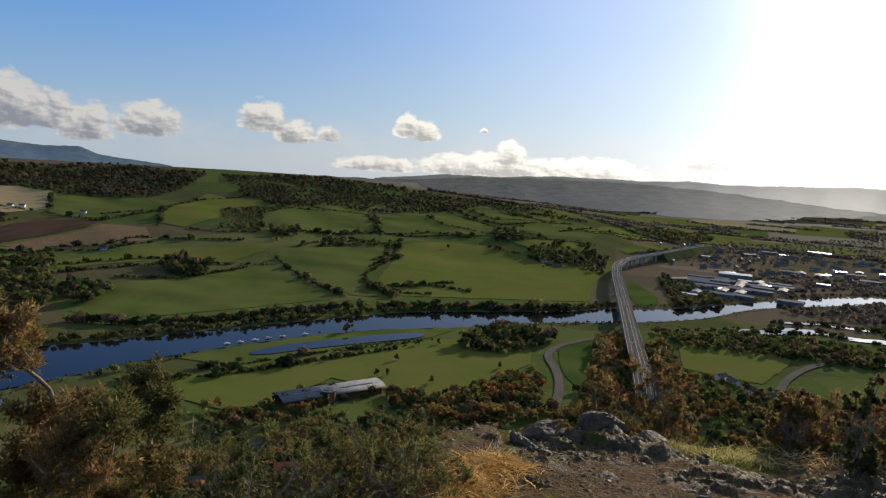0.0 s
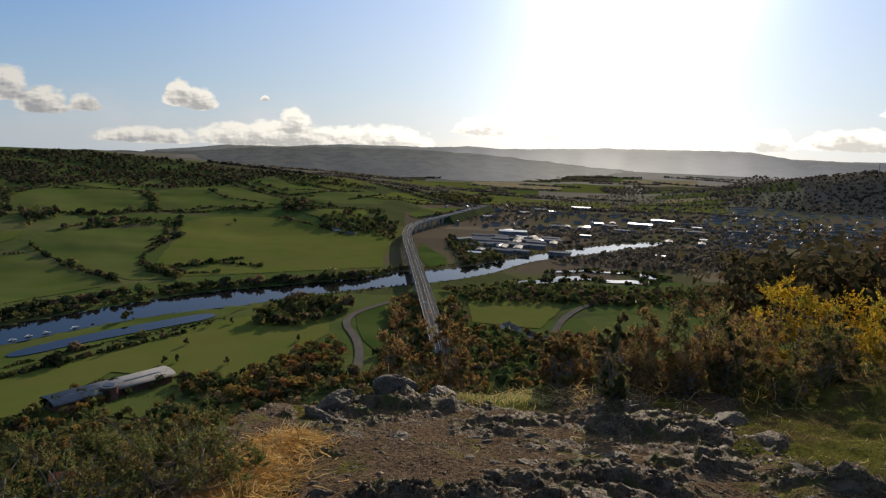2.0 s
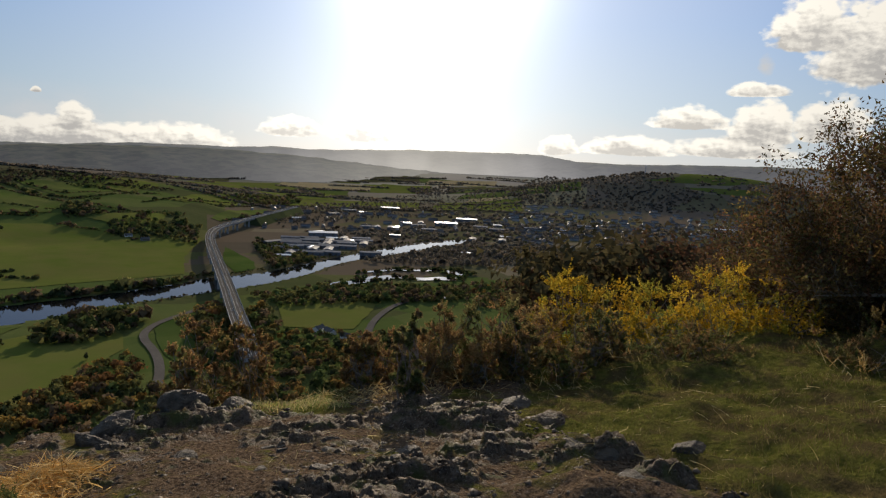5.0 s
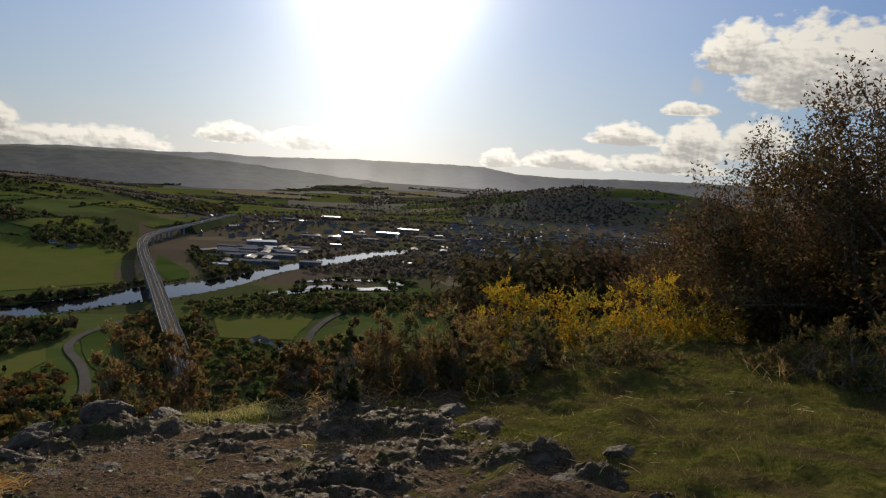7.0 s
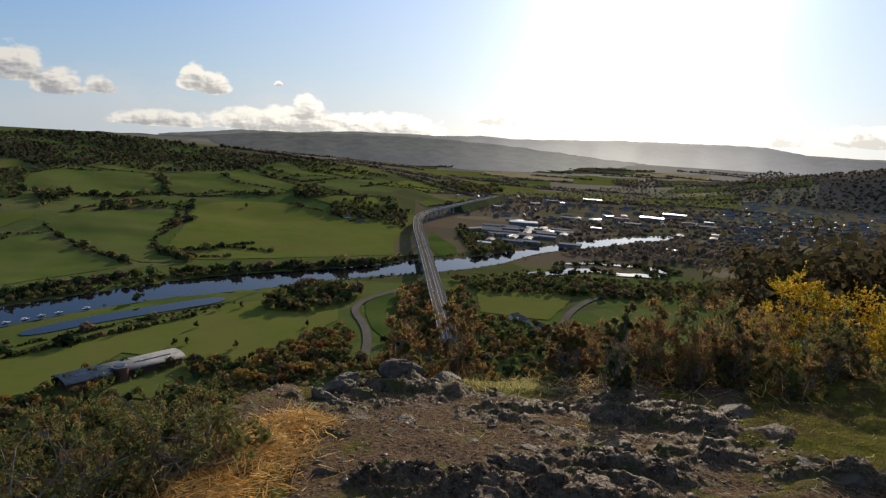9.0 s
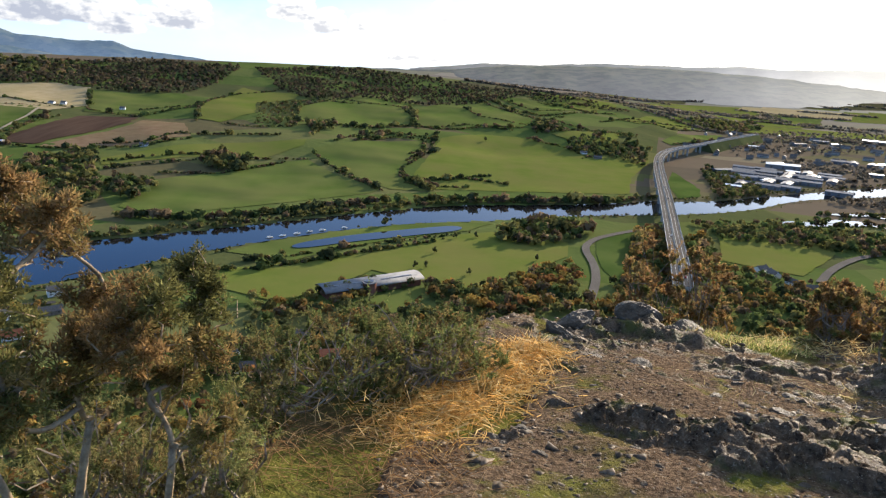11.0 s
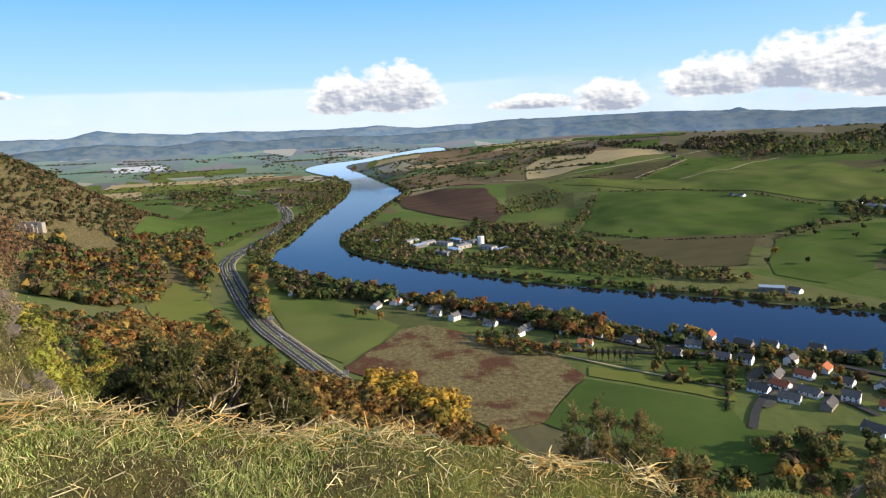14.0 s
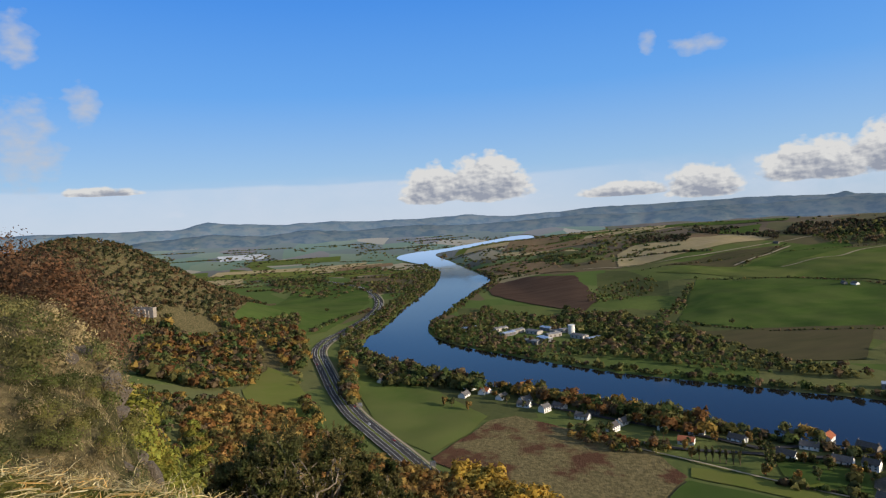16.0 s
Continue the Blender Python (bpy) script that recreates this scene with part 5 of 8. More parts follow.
def backdrop(rows, air, mat, label, category):
    v = np.vstack(rows)
    k, m = len(rows[0]), len(rows)
    i, j = np.meshgrid(np.arange(m - 1), np.arange(k - 1), indexing="ij")
    f = np.stack([i * k + j, i * k + j + 1, (i + 1) * k + j + 1, (i + 1) * k + j], -1).reshape(-1, 4)[:, ::-1]
    return tagged(mesh_np("backdrop", v, f, mat, np.vstack(air), flat=False), label, category, kind="structure")


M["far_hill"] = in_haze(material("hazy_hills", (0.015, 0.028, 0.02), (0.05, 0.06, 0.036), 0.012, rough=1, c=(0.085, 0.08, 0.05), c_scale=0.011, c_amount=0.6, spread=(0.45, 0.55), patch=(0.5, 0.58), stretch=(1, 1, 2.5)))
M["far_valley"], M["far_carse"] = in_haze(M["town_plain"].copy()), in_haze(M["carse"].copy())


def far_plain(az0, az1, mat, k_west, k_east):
    """The distance under the hills, too far off to shift."""
    turns, rings = np.arange(az0, az1, 0.6), np.geomspace(2640, 4930, 40)
    rows, air = [], []
    for r in rings:
        a = np.radians(turns)
        x, y = r * np.sin(a), r * np.cos(a)
        z = H(x, y)
        rows.append(np.column_stack([x, y, np.where(inside(RIVER, x, y), z - 6, z + 0.8)]))
        # painted haze grows with distance, weaker on raised land
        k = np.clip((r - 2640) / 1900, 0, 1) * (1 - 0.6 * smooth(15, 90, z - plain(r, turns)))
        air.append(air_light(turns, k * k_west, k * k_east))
    return backdrop(rows, air, mat, "hazy far farmland below the hills", "plain")


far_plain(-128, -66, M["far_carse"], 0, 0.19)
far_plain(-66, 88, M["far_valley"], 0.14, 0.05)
OCHILS = [(-6, -1.2), (0, -0.55), (4.6, -0.48), (9.1, -0.14), (17, -0.06), (19.8, 0.17), (23.4, 0.05), (31, 0.38), (37.3, 0.5), (42.5, 0.53), (45.4, 0.15), (49, 0.1), (53.4, 0.3), (62, 0.5), (90, 0.3)]
FRONT_RANGE = [(-12.2, -1.3), (-5.6, -1.3), (-2.3, -1.1), (2.1, -0.64), (9, -0.36), (16.2, -0.29), (21.6, -0.48), (25.5, -0.75), (31, -1.05), (38, -1.4), (46, -1.9)]
LOMONDS = [(-76, -0.4), (-72, 0.0), (-68, 0.36), (-65.7, 0.46), (-61.2, 0.4), (-54.9, 0.47), (-50, 0.3), (-49.3, 0.32), (-48.7, 0.5), (-48, 0.22), (-44.9, 0.0), (-42.9, 0.01), (-38.2, 0), (-36.5, 0.3), (-35.8, 0.46), (-34.9, 0.09), (-31, -0.15), (-28.7, -0.04), (-27.3, -0.6), (-22, -1.2)]
EAST_FRONT = [(-112, -0.9), (-104, -0.35), (-99, -0.05), (-95, -0.4), (-91, -0.1), (-88, -0.4), (-82, -0.2), (-78, -0.45), (-72, -0.3), (-68, -0.15), (-63, -0.25), (-58, 0.0), (-54, -0.1), (-49, 0.05), (-43, -0.1), (-38, -0.4), (-32, -1.2)]
SIDLAWS = [(-140, 0.6), (-112, 0.7), (-107.3, 0.6), (-101.2, 0.48), (-100.1, 0.85), (-99.3, 0.97), (-98, 0.78), (-93.2, 0.45), (-89.5, 0.52), (-86.2, 0.34), (-82.4, 0.32), (-79.5, 0.36), (-77.6, 0.44), (-74.7, 0.12), (-70.4, 0.22), (-68, 0.1), (-64, -0.2)]
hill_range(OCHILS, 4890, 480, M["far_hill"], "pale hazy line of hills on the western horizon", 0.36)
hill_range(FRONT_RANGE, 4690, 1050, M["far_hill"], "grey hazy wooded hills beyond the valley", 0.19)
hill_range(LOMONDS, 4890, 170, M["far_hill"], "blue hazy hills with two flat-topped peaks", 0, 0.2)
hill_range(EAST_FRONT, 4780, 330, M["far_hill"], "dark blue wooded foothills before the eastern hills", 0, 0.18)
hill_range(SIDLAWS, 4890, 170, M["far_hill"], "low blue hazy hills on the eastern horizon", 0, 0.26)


# ---- things of the valley ----
def part(name, bm, mat, parent=None, label="", smooth_faces=False):
    me = bpy.data.meshes.new(name)
    bmesh.ops.recalc_face_normals(bm, faces=bm.faces)
    for f in bm.faces:
        f.smooth = smooth_faces
    bm.to_mesh(me)
    bm.free()
    me.materials.append(mat)
    ob = new(name, me)
    if parent:
        ob.parent = parent
    return tagged(ob, label)


def box(bm, x0, x1, y0, y1, z0, z1):
    v = [bm.verts.new((x, y, z)) for z in (z0, z1) for x, y in ((x0, y0), (x1, y0), (x1, y1), (x0, y1))]
    for f in ((0, 3, 2, 1), (4, 5, 6, 7), (0, 1, 5, 4), (1, 2, 6, 5), (2, 3, 7, 6), (3, 0, 4, 7)):
        bm.faces.new([v[i] for i in f])
    return bm


def boxed(*dims):
    return box(bmesh.new(), *dims)


def prism(section, x0, x1, axis="x"):
    """A section in (across, up) drawn out from x0 to x1."""
    bm = bmesh.new()
    rows = []
    for x in (x0, x1):
        rows.append([bm.verts.new((x, a, b) if axis == "x" else (a, x, b)) for a, b in section])
    n = len(section)
    for i in range(n):
        bm.faces.new((rows[0][i], rows[0][(i + 1) % n], rows[1][(i + 1) % n], rows[1][i]))
    bm.faces.new(rows[0][::-1])
    bm.faces.new(rows[1])
    return bm


def sweep(line, section):
    """A section in (to the right, up) drawn along a line of points in space."""
    p = np.asarray(line, float)
    t = np.gradient(p, axis=0)
    t[:, 2] = 0
    t /= np.linalg.norm(t, axis=1, keepdims=True)
    side = np.column_stack([t[:, 1], -t[:, 0], np.zeros(len(p))])
    bm = bmesh.new()
    rows = [[bm.verts.new(p[i] + side[i] * a + np.array([0, 0, b])) for a, b in section] for i in range(len(p))]
    n = len(section)
    for r, s in zip(rows[:-1], rows[1:]):
        for i in range(n):
            bm.faces.new((r[i], r[(i + 1) % n], s[(i + 1) % n], s[i]))
    bm.faces.new(rows[0][::-1])
    bm.faces.new(rows[-1])
    return bm


def thing(name, label, category, group=""):
    return tagged(new(name), label, category, group)


M["white_wall"] = material("white_render", (0.72, 0.70, 0.66), (0.8, 0.78, 0.74), 0.6, c=(0.62, 0.6, 0.55), c_scale=0.3, c_amount=0.4, vary=0.12)
M["stone_wall"] = material("stone_wall", (0.19, 0.165, 0.135), (0.28, 0.245, 0.205), 0.8, vary=0.2)
M["harling"] = material("grey_harled_wall", (0.30, 0.28, 0.25), (0.40, 0.37, 0.33), 0.6, vary=0.25)
M["slate"] = material("slate_roof", (0.085, 0.08, 0.078), (0.13, 0.122, 0.118), 0.8, rough=0.62, vary=0.25, specular=0.05)
M["tile"] = material("red_tile_roof", (0.30, 0.10, 0.055), (0.38, 0.15, 0.08), 0.8, rough=0.8, vary=0.2)
M["orange_tile"] = material("orange_tile_roof", (0.62, 0.17, 0.06), (0.72, 0.22, 0.08), 0.8, rough=0.7)
M["pane"] = material("window_glass", (0.03, 0.035, 0.045), (0.04, 0.045, 0.055), 1, rough=0.28, specular=0.4)
M["door"] = material("painted_door", (0.12, 0.10, 0.09), (0.16, 0.13, 0.11), 1, rough=0.5)
M["metal_roof"] = material("metal_sheet_roof", (0.50, 0.52, 0.55), (0.6, 0.62, 0.64), 0.3, rough=0.32, metal=0.75, vary=0.15)
M["grey_roof"] = material("weathered_sheet_roof", (0.14, 0.142, 0.148), (0.20, 0.20, 0.205), 0.2, rough=0.7, vary=0.25, specular=0.04)
M["brown_wall"] = material("dark_brown_cladding", (0.075, 0.05, 0.04), (0.10, 0.07, 0.055), 0.5, rough=0.8)
M["red_brick"] = material("reddish_brick", (0.17, 0.075, 0.055), (0.22, 0.11, 0.08), 0.6)
M["white_paint"] = material("white_road_paint", (0.7, 0.7, 0.68), (0.78, 0.78, 0.75), 1)
M["steel"] = material("galvanised_steel", (0.42, 0.43, 0.44), (0.5, 0.5, 0.51), 1, rough=0.45, metal=0.8)
# asphalt made paler: the low sun's glare is put into its colour
M["bridge_road"] = material("sun_paled_asphalt", (0.12, 0.108, 0.095), (0.16, 0.145, 0.125), 0.4, rough=0.8, c=(0.10, 0.09, 0.08), c_scale=0.03)
M["track"] = material("pale_farm_track", (0.30, 0.25, 0.17), (0.38, 0.32, 0.22), 0.1)


def strip(name, line, width, mat, lift, label, category, step=12):
    p = densify(curved(line, 2), step)
    t = np.gradient(p, axis=0)
    t /= np.linalg.norm(t, axis=1, keepdims=True)
    side = np.column_stack([t[:, 1], -t[:, 0]])
    rows = [p + side * o for o in np.linspace(-width / 2, width / 2, 4)]
    v = np.stack(rows, 1).reshape(-1, 2)
    i, j = np.meshgrid(np.arange(len(p) - 1), np.arange(3), indexing="ij")
    f = np.stack([i * 4 + j, i * 4 + j + 1, (i + 1) * 4 + j + 1, (i + 1) * 4 + j], -1).reshape(-1, 4)[:, ::-1]
    ob = mesh_np(name, np.column_stack([v, H(v[:, 0], v[:, 1]) + lift]), f, mat, flat=False)
    return tagged(ob, label, category, kind="structure")


def offset(line, o):
    p = densify(curved(line, 2), 12)
    t = np.gradient(p, axis=0)
    t /= np.linalg.norm(t, axis=1, keepdims=True)
    return p + np.column_stack([t[:, 1], -t[:, 0]]) * o


# dual carriageway along the river
DUAL = [(-478, 82), (-588, 56), (-632, 43), (-680, 30), (-725, 18), (-816, 4), (-908, -5), (-1017, -15), (-1100, -24), (-1154, -21), (-1219, -6), (-1302, 27), (-1450, 74), (-1638, 113), (-1808, 136), (-1994, 139), (-2206, 127), (-2426, 80), (-2702, -22)]
for o in (-6.2, 6.2):
    strip("road", offset(DUAL, o), 10.0, M["asphalt"], 1.5, "grey asphalt carriageway of a dual road", "road")
    for w, gap in ((o - 4.3, 1.62), (o + 4.3, 1.62), (o, 1.62)):
        strip("road_line", offset(DUAL, w), 0.22, M["white_paint"], gap, "white painted road line", "road marking")
strip("road_verge", offset(DUAL, 13.5), 2.2, M["track"], 1.4, "pale gravel verge beside the road", "verge")
strip("road_verge", DUAL, 2.6, M["meadow"], 1.5, "grass strip between the carriageways", "verge")
for line, w in (([(112, 584), (128, 643), (135, 701), (132, 759), (143, 793), (166, 826), (222, 871)], 9), ([(844, 2097), (900, 2180), (960, 2300), (1040, 2440)], 20), ([(200, 560), (205, 590), (206, 640)], 22), ([(367, 682), (402, 732), (457, 787), (498, 810)], 9)):
    strip("road", line, w, M["bridge_road"], 1.3, "grey asphalt road painted pale for sun glare", "road")
for line in ([(-2049, 822), (-1930, 963), (-1912, 1147), (-1902, 1340), (-1974, 1605)], [(-1688, 1121), (-1741, 1246), (-1835, 1411)], [(-1564, 1178), (-1569, 1330), (-1632, 1475), (-1628, 1583)], [(-908, 1216), (-1000, 1489)]):
    strip("farm_track", line, 7, M["track"], 2.4, "pale bare farm track between fields", "track")
for line in ([(-343, 321), (-373, 352), (-397, 392), (-370, 415), (-325, 413)], [(-511, 358), (-498, 430), (-421, 463), (-342, 500)], [(-720, 215), (-640, 270), (-560, 330), (-511, 358)]):
    strip("road", line, 6, M["asphalt"], 1.2, "narrow asphalt village street", "road")


# ---- the bridge ----
def bridge():
    BR = [(200, 601), (211, 655), (230, 745), (264, 896), (312, 1118), (361, 1347), (405, 1499), (460, 1605), (521, 1683), (614, 1802), (719, 1938), (844, 2097)]
    p = densify(curved(BR, 3), 14)
    s = np.linspace(0, 1, len(p))
    z = -188 - 8 * smooth(0.12, 0, s)
    line = np.column_stack([p, z])
    base = thing("road_bridge", "long curved concrete road bridge over the river", "bridge")
    for o in (-5.0, 5.0):
        off = line + np.column_stack([*(np.gradient(p, axis=0) / np.linalg.norm(np.gradient(p, axis=0), axis=1, keepdims=True)).T[::-1], np.zeros(len(p))]) * np.array([o, -o, 0])
        part("deck", sweep(off, [(-4.5, -0.2), (4.5, -0.2), (4.5, -0.6), (2.6, -1.0), (2.2, -4.2), (-2.2, -4.2), (-2.6, -1.0), (-4.5, -0.6)]), M["concrete"], base)
        part("carriageway", sweep(off, [(-4.1, 0.0), (4.1, 0.0), (4.1, -0.19), (-4.1, -0.19)]), M["bridge_road"], base, "grey asphalt carriageway")
        for e in (-4.35, 4.35):
            part("parapet", sweep(off, [(e - 0.15, -0.19), (e + 0.15, -0.19), (e + 0.15, 1.0), (e - 0.15, 1.0)]), M["concrete"], base, "pale concrete parapet")
        for e in (-3.8, 0, 3.8):
            part("lane_line", sweep(off, [(e - 0.1, 0.004), (e + 0.1, 0.004), (e + 0.1, 0.02), (e - 0.1, 0.02)]), M["white_paint"], base, "white painted lane line")
        for i in range(7, int(len(p) * 0.78), 5):
            x, y, zz = off[i]
            g = float(H(x, y)) - 3
            if zz - 4.2 - g > 6:
                a = math.atan2(p[i + 1][1] - p[i][1], p[i + 1][0] - p[i][0])
                pier = part("pier", prism([(-2.1, g), (2.1, g), (2.1, zz - 5.4), (3.0, zz - 4.2), (-3.0, zz - 4.2), (-2.1, zz - 5.4)], -1.1, 1.1), M["concrete"], base)
                pier.matrix_basis = pose(x, y, 0, 0, 0, math.degrees(a))
    far_end = line[int(len(p) * 0.74):]
    part("embankment", sweep(far_end, [(-10.5, -0.75), (10.5, -0.75), (30, -26), (-30, -26)]), M["valley"], base, "grassy earth embankment")
    return line


BRIDGE = bridge()


# ---- long barn with a curved roof ----
def long_barn():
    (xa, ya), (xb, yb) = (-125, 545), (-45, 601)
    length, turn = math.hypot(xb - xa, yb - ya), math.degrees(math.atan2(yb - ya, xb - xa))
    base = thing("long_barn", "long low barn with curved pale metal roof and round tower", "barn")
    base.matrix_basis = pose(xa, ya, PLAIN_Z, 0, 0, turn)
    w, h = 22.0, 7.0
    part("body", boxed(1.2, length - 1.2, 0.8, w - 0.8, -1, h), M["red_brick"], base, "reddish brown walls")
    arc = [(w / 2 - (w / 2 + 1.4) * math.cos(math.pi * i / 12), h - 0.2 + 3.6 * math.sin(math.pi * i / 12)) for i in range(13)]
    arc += [(a, b - 0.5) for a, b in arc[::-1]]
    part("roof", prism(arc, -1.5, length + 1.5), M["grey_roof"], base, "pale grey curved sheet roof", True)
    for x0, x1 in ((8, length * 0.42), (length * 0.58, length - 9)):
        part("skylight", boxed(x0, x1, 4.6, 6.6, h + 2.2, h + 3.15), M["pane"], base, "dark strip of roof glazing")
    for i in range(5):
        for e in (2.5, length - 6.5):
            part("roof_vent", boxed(e, e + 4, 1.0 + i * 0.9, 1.5 + i * 0.9, h + 0.8 + i * 0.34, h + 1.5 + i * 0.36), M["pane"], base)
    ring = bmesh.new()
    bmesh.ops.create_cone(ring, cap_ends=True, segments=28, radius1=6.2, radius2=6.2, depth=12)
    tower = part("tower", ring, M["red_brick"], base, "round brick tower")
    tower.matrix_basis = pose(length * 0.43, 0.5, 5, 0, 0, 0)
    cap = bmesh.new()
    bmesh.ops.create_cone(cap, cap_ends=True, segments=28, radius1=7.0, radius2=7.0, depth=0.8)
    rim = part("rim", cap, M["grey_roof"], tower, "pale roof ring")
    rim.matrix_basis = pose(0, 0, 6.4)
    eye = bmesh.new()
    bmesh.ops.create_cone(eye, cap_ends=True, segments=24, radius1=5.2, radius2=4.2, depth=0.7)
    part("roof_light", eye, M["pane"], tower).matrix_basis = pose(0, 0, 7.0)


long_barn()


# ---- houses ----
def house(length, width, wall, roof_high, wall_mat, roof_mat, label, name="house", group="houses of the village"):
    base = thing(name, label, "house", group)
    l, w = length / 2, width / 2
    part("body", prism([(-w, -1.5), (w, -1.5), (w, wall), (0, wall + roof_high), (-w, wall)], -l, l), wall_mat, base)
    k = 0.45
    sl = roof_high / w
    roof = part("roof", prism([(-w - k, wall - k * sl + 0.05), (0, wall + roof_high + 0.05), (w + k, wall - k * sl + 0.05), (w + k, wall - k * sl + 0.3), (0, wall + roof_high + 0.34), (-w - k, wall - k * sl + 0.3)], -l - 0.35, l + 0.35), roof_mat, base)
    for e in (-l + 0.7, l - 0.7):
        part("chimney", boxed(e - 0.45, e + 0.45, -0.4, 0.4, wall + roof_high - 0.8, wall + roof_high + 1.2), M["stone_wall"], roof)
    floors = [0.9] if wall < 4 else [0.9, 2.9]
    for side in (-1, 1):
        for f in floors:
            for i in range(3):
                x = -l * 0.62 + i * l * 0.62
                if i == 1 and f == 0.9:
                    part("door", boxed(x - 0.5, x + 0.5, side * w - 0.06, side * w + 0.06, 0, 2.1), M["door"], base)
                else:
                    part("window", boxed(x - 0.75, x + 0.75, side * w - 0.05, side * w + 0.05, f, f + 1.3), M["pane"], base)
    return base


def dwellings():
    return [
        house(15, 9, 2.7, 3.2, M["white_wall"], M["slate"], "white rendered bungalow with grey slate roof"),
        house(12, 8.5, 4.8, 3.0, M["white_wall"], M["slate"], "white two-storey house with slate roof"),
        house(17, 8, 2.8, 3.2, M["stone_wall"], M["slate"], "long stone cottage with dark slate roof"),
        house(14, 9, 2.7, 3.4, M["white_wall"], M["tile"], "white house with red tiled roof"),
    ]


PROTO = dwellings()
used = set()


def place(proto, x, y, turn, lift=0.0):
    m = pose(x, y, float(H(x, y)) + lift, 0, 0, turn)
    if proto not in used:
        used.add(proto)
        proto.matrix_basis = m
        return proto
    return copy_thing(proto, m)


dice = random.Random(11)


def village(spots, main):
    for x, y in spots:
        place(PROTO[dice.choice((0, 0, 0, 1, 2, 2, 3, 0))], x, y, main + dice.choice((0, 0, 90, 0, 90)) + dice.uniform(-14, 14), 0.6)


village([(-915, 80), (-889, 97), (-854, 122), (-884, 64), (-808, 166), (-783, 178), (-776, 152), (-751, 192), (-730, 214), (-711, 207), (-691, 241), (-685, 222), (-658, 269), (-647, 250), (-627, 304), (-617, 280), (-600, 262), (-590, 310), (-565, 330), (-546, 308), (-536, 352)], 38)
village([(-393, 372), (-392, 392), (-429, 439), (-425, 413), (-401, 425), (-372, 401), (-370, 379), (-446, 407), (-463, 396), (-489, 366), (-441, 480), (-482, 437), (-514, 425), (-500, 396), (-525, 398), (-409, 404), (-378, 440), (-352, 418), (-350, 395), (-360, 460), (-330, 430), (-420, 497), (-386, 501), (-354, 518), (-309, 390), (-470, 455), (-332, 478), (-405, 450)], 30)
village([(-162, 428), (-132, 427), (-115, 400), (-123, 460), (-97, 433), (-80, 422), (-150, 405), (335, 671), (326, 699), (319, 715), (345, 655)], 20)
orange = house(13, 9, 3.0, 3.6, M["white_wall"], M["orange_tile"], "white house with bright orange tiled roof")
place(orange, -784, 180, 40, 0.6)
# farms on the far slope
for x, y, k in ((-990, 1167, 1), (-955, 1111, 2), (-986, 1559, 1), (-1012, 1556, 0), (-1919, 1427, 2), (-1217, 1059, 2), (-1198, 1068, 0), (-608, 624, 0), (-620, 1211, 0), (237, 1503, 0), (263, 1466, 2), (-842, 1558, 1)):
    place(PROTO[k], x, y, dice.uniform(-25, 25), 0.8)


def shed(length, width, high, roof_mat, label, wall_mat=None, category="shed", group="industrial sheds"):
    base = thing("shed", label, category, group)
    l, w = length / 2, width / 2
    part("body", boxed(-l, l, -w, w, -1.5, high), wall_mat or M["grey_roof"], base)
    part("roof", prism([(-w - 0.4, high + 0.01), (w + 0.4, high + 0.01), (w + 0.4, high + 0.35), (0, high + width * 0.12 + 0.35), (-w - 0.4, high + 0.35)], -l - 0.4, l + 0.4), roof_mat, base)
    for i in range(3):
        x = -l + length * (i + 0.5) / 3
        part("loading_door", boxed(x - 2, x + 2, -w - 0.06, -w + 0.05, 0, high * 0.7), M["door"], base)
    return base


SHEDS = [shed(44, 18, 6, M["grey_roof"], "grey industrial shed with sheet roof"), shed(70, 26, 8, M["metal_roof"], "large shed with shining metal roof"), shed(28, 14, 5, M["metal_roof"], "small shed with bright metal roof"), shed(30, 14, 5, M["grey_roof"], "pale grey works building with flat roof", M["harling"], "works building", "buildings of the works")]
for x, y, k, a in ((520, 1431, 0, 20), (509, 1336, 0, -35), (561, 1418, 0, -35), (564, 1355, 2, -35), (627, 1441, 0, -35), (690, 1536, 1, -20), (680, 1460, 2, -35), (672, 1391, 0, -35), (569, 1326, 2, 50), (520, 1281, 0, -35), (618, 1342, 0, -35), (697, 1399, 2, 10), (475, 1239, 2, -30), (698, 1586, 2, 10)):
    place(SHEDS[k], x, y, a, 0.8)
for x, y, k, a in ((1171, 1690, 1, -40), (1319, 1786, 1, -35), (1059, 1677, 0, -20), (1030, 1570, 0, -35), (1056, 1737, 2, 0), (965, 1648, 2, 30), (1264, 2208, 1, -30), (1067, 2147, 0, -20), (1082, 2088, 2, 0), (950, 2037, 0, 15), (897, 1659, 0, -35), (1239, 1605, 0, -35), (1330, 1636, 2, -35), (2117, 1346, 1, -60), (1460, 1466, 2, -40), (1385, 1537, 0, -40), (1640, 1560, 0, -50), (1800, 1420, 0, -50)):
    place(SHEDS[k], x, y, a, 0.8)
for x, y, k in ((-1242, 262, 2), (-1210, 313, 3), (-1174, 335, 3), (-1150, 361, 3), (-1170, 393, 2), (-1135, 403, 3), (-1071, 416, 3), (-1075, 355, 2), (-1060, 330, 3), (-1034, 425, 2), (-1154, 313, 2), (-1105, 380, 3)):
    place(SHEDS[k], x, y, 20 + dice.choice((0, 90)) + dice.uniform(-8, 8), 0.8)
place(SHEDS[0], -923, 1136, 10, 0.8), place(SHEDS[0], -915, 1166, -10, 0.8), place(SHEDS[2], -859, 1144, 15, 0.8), place(SHEDS[2], -626, 606, 50, 0.8)


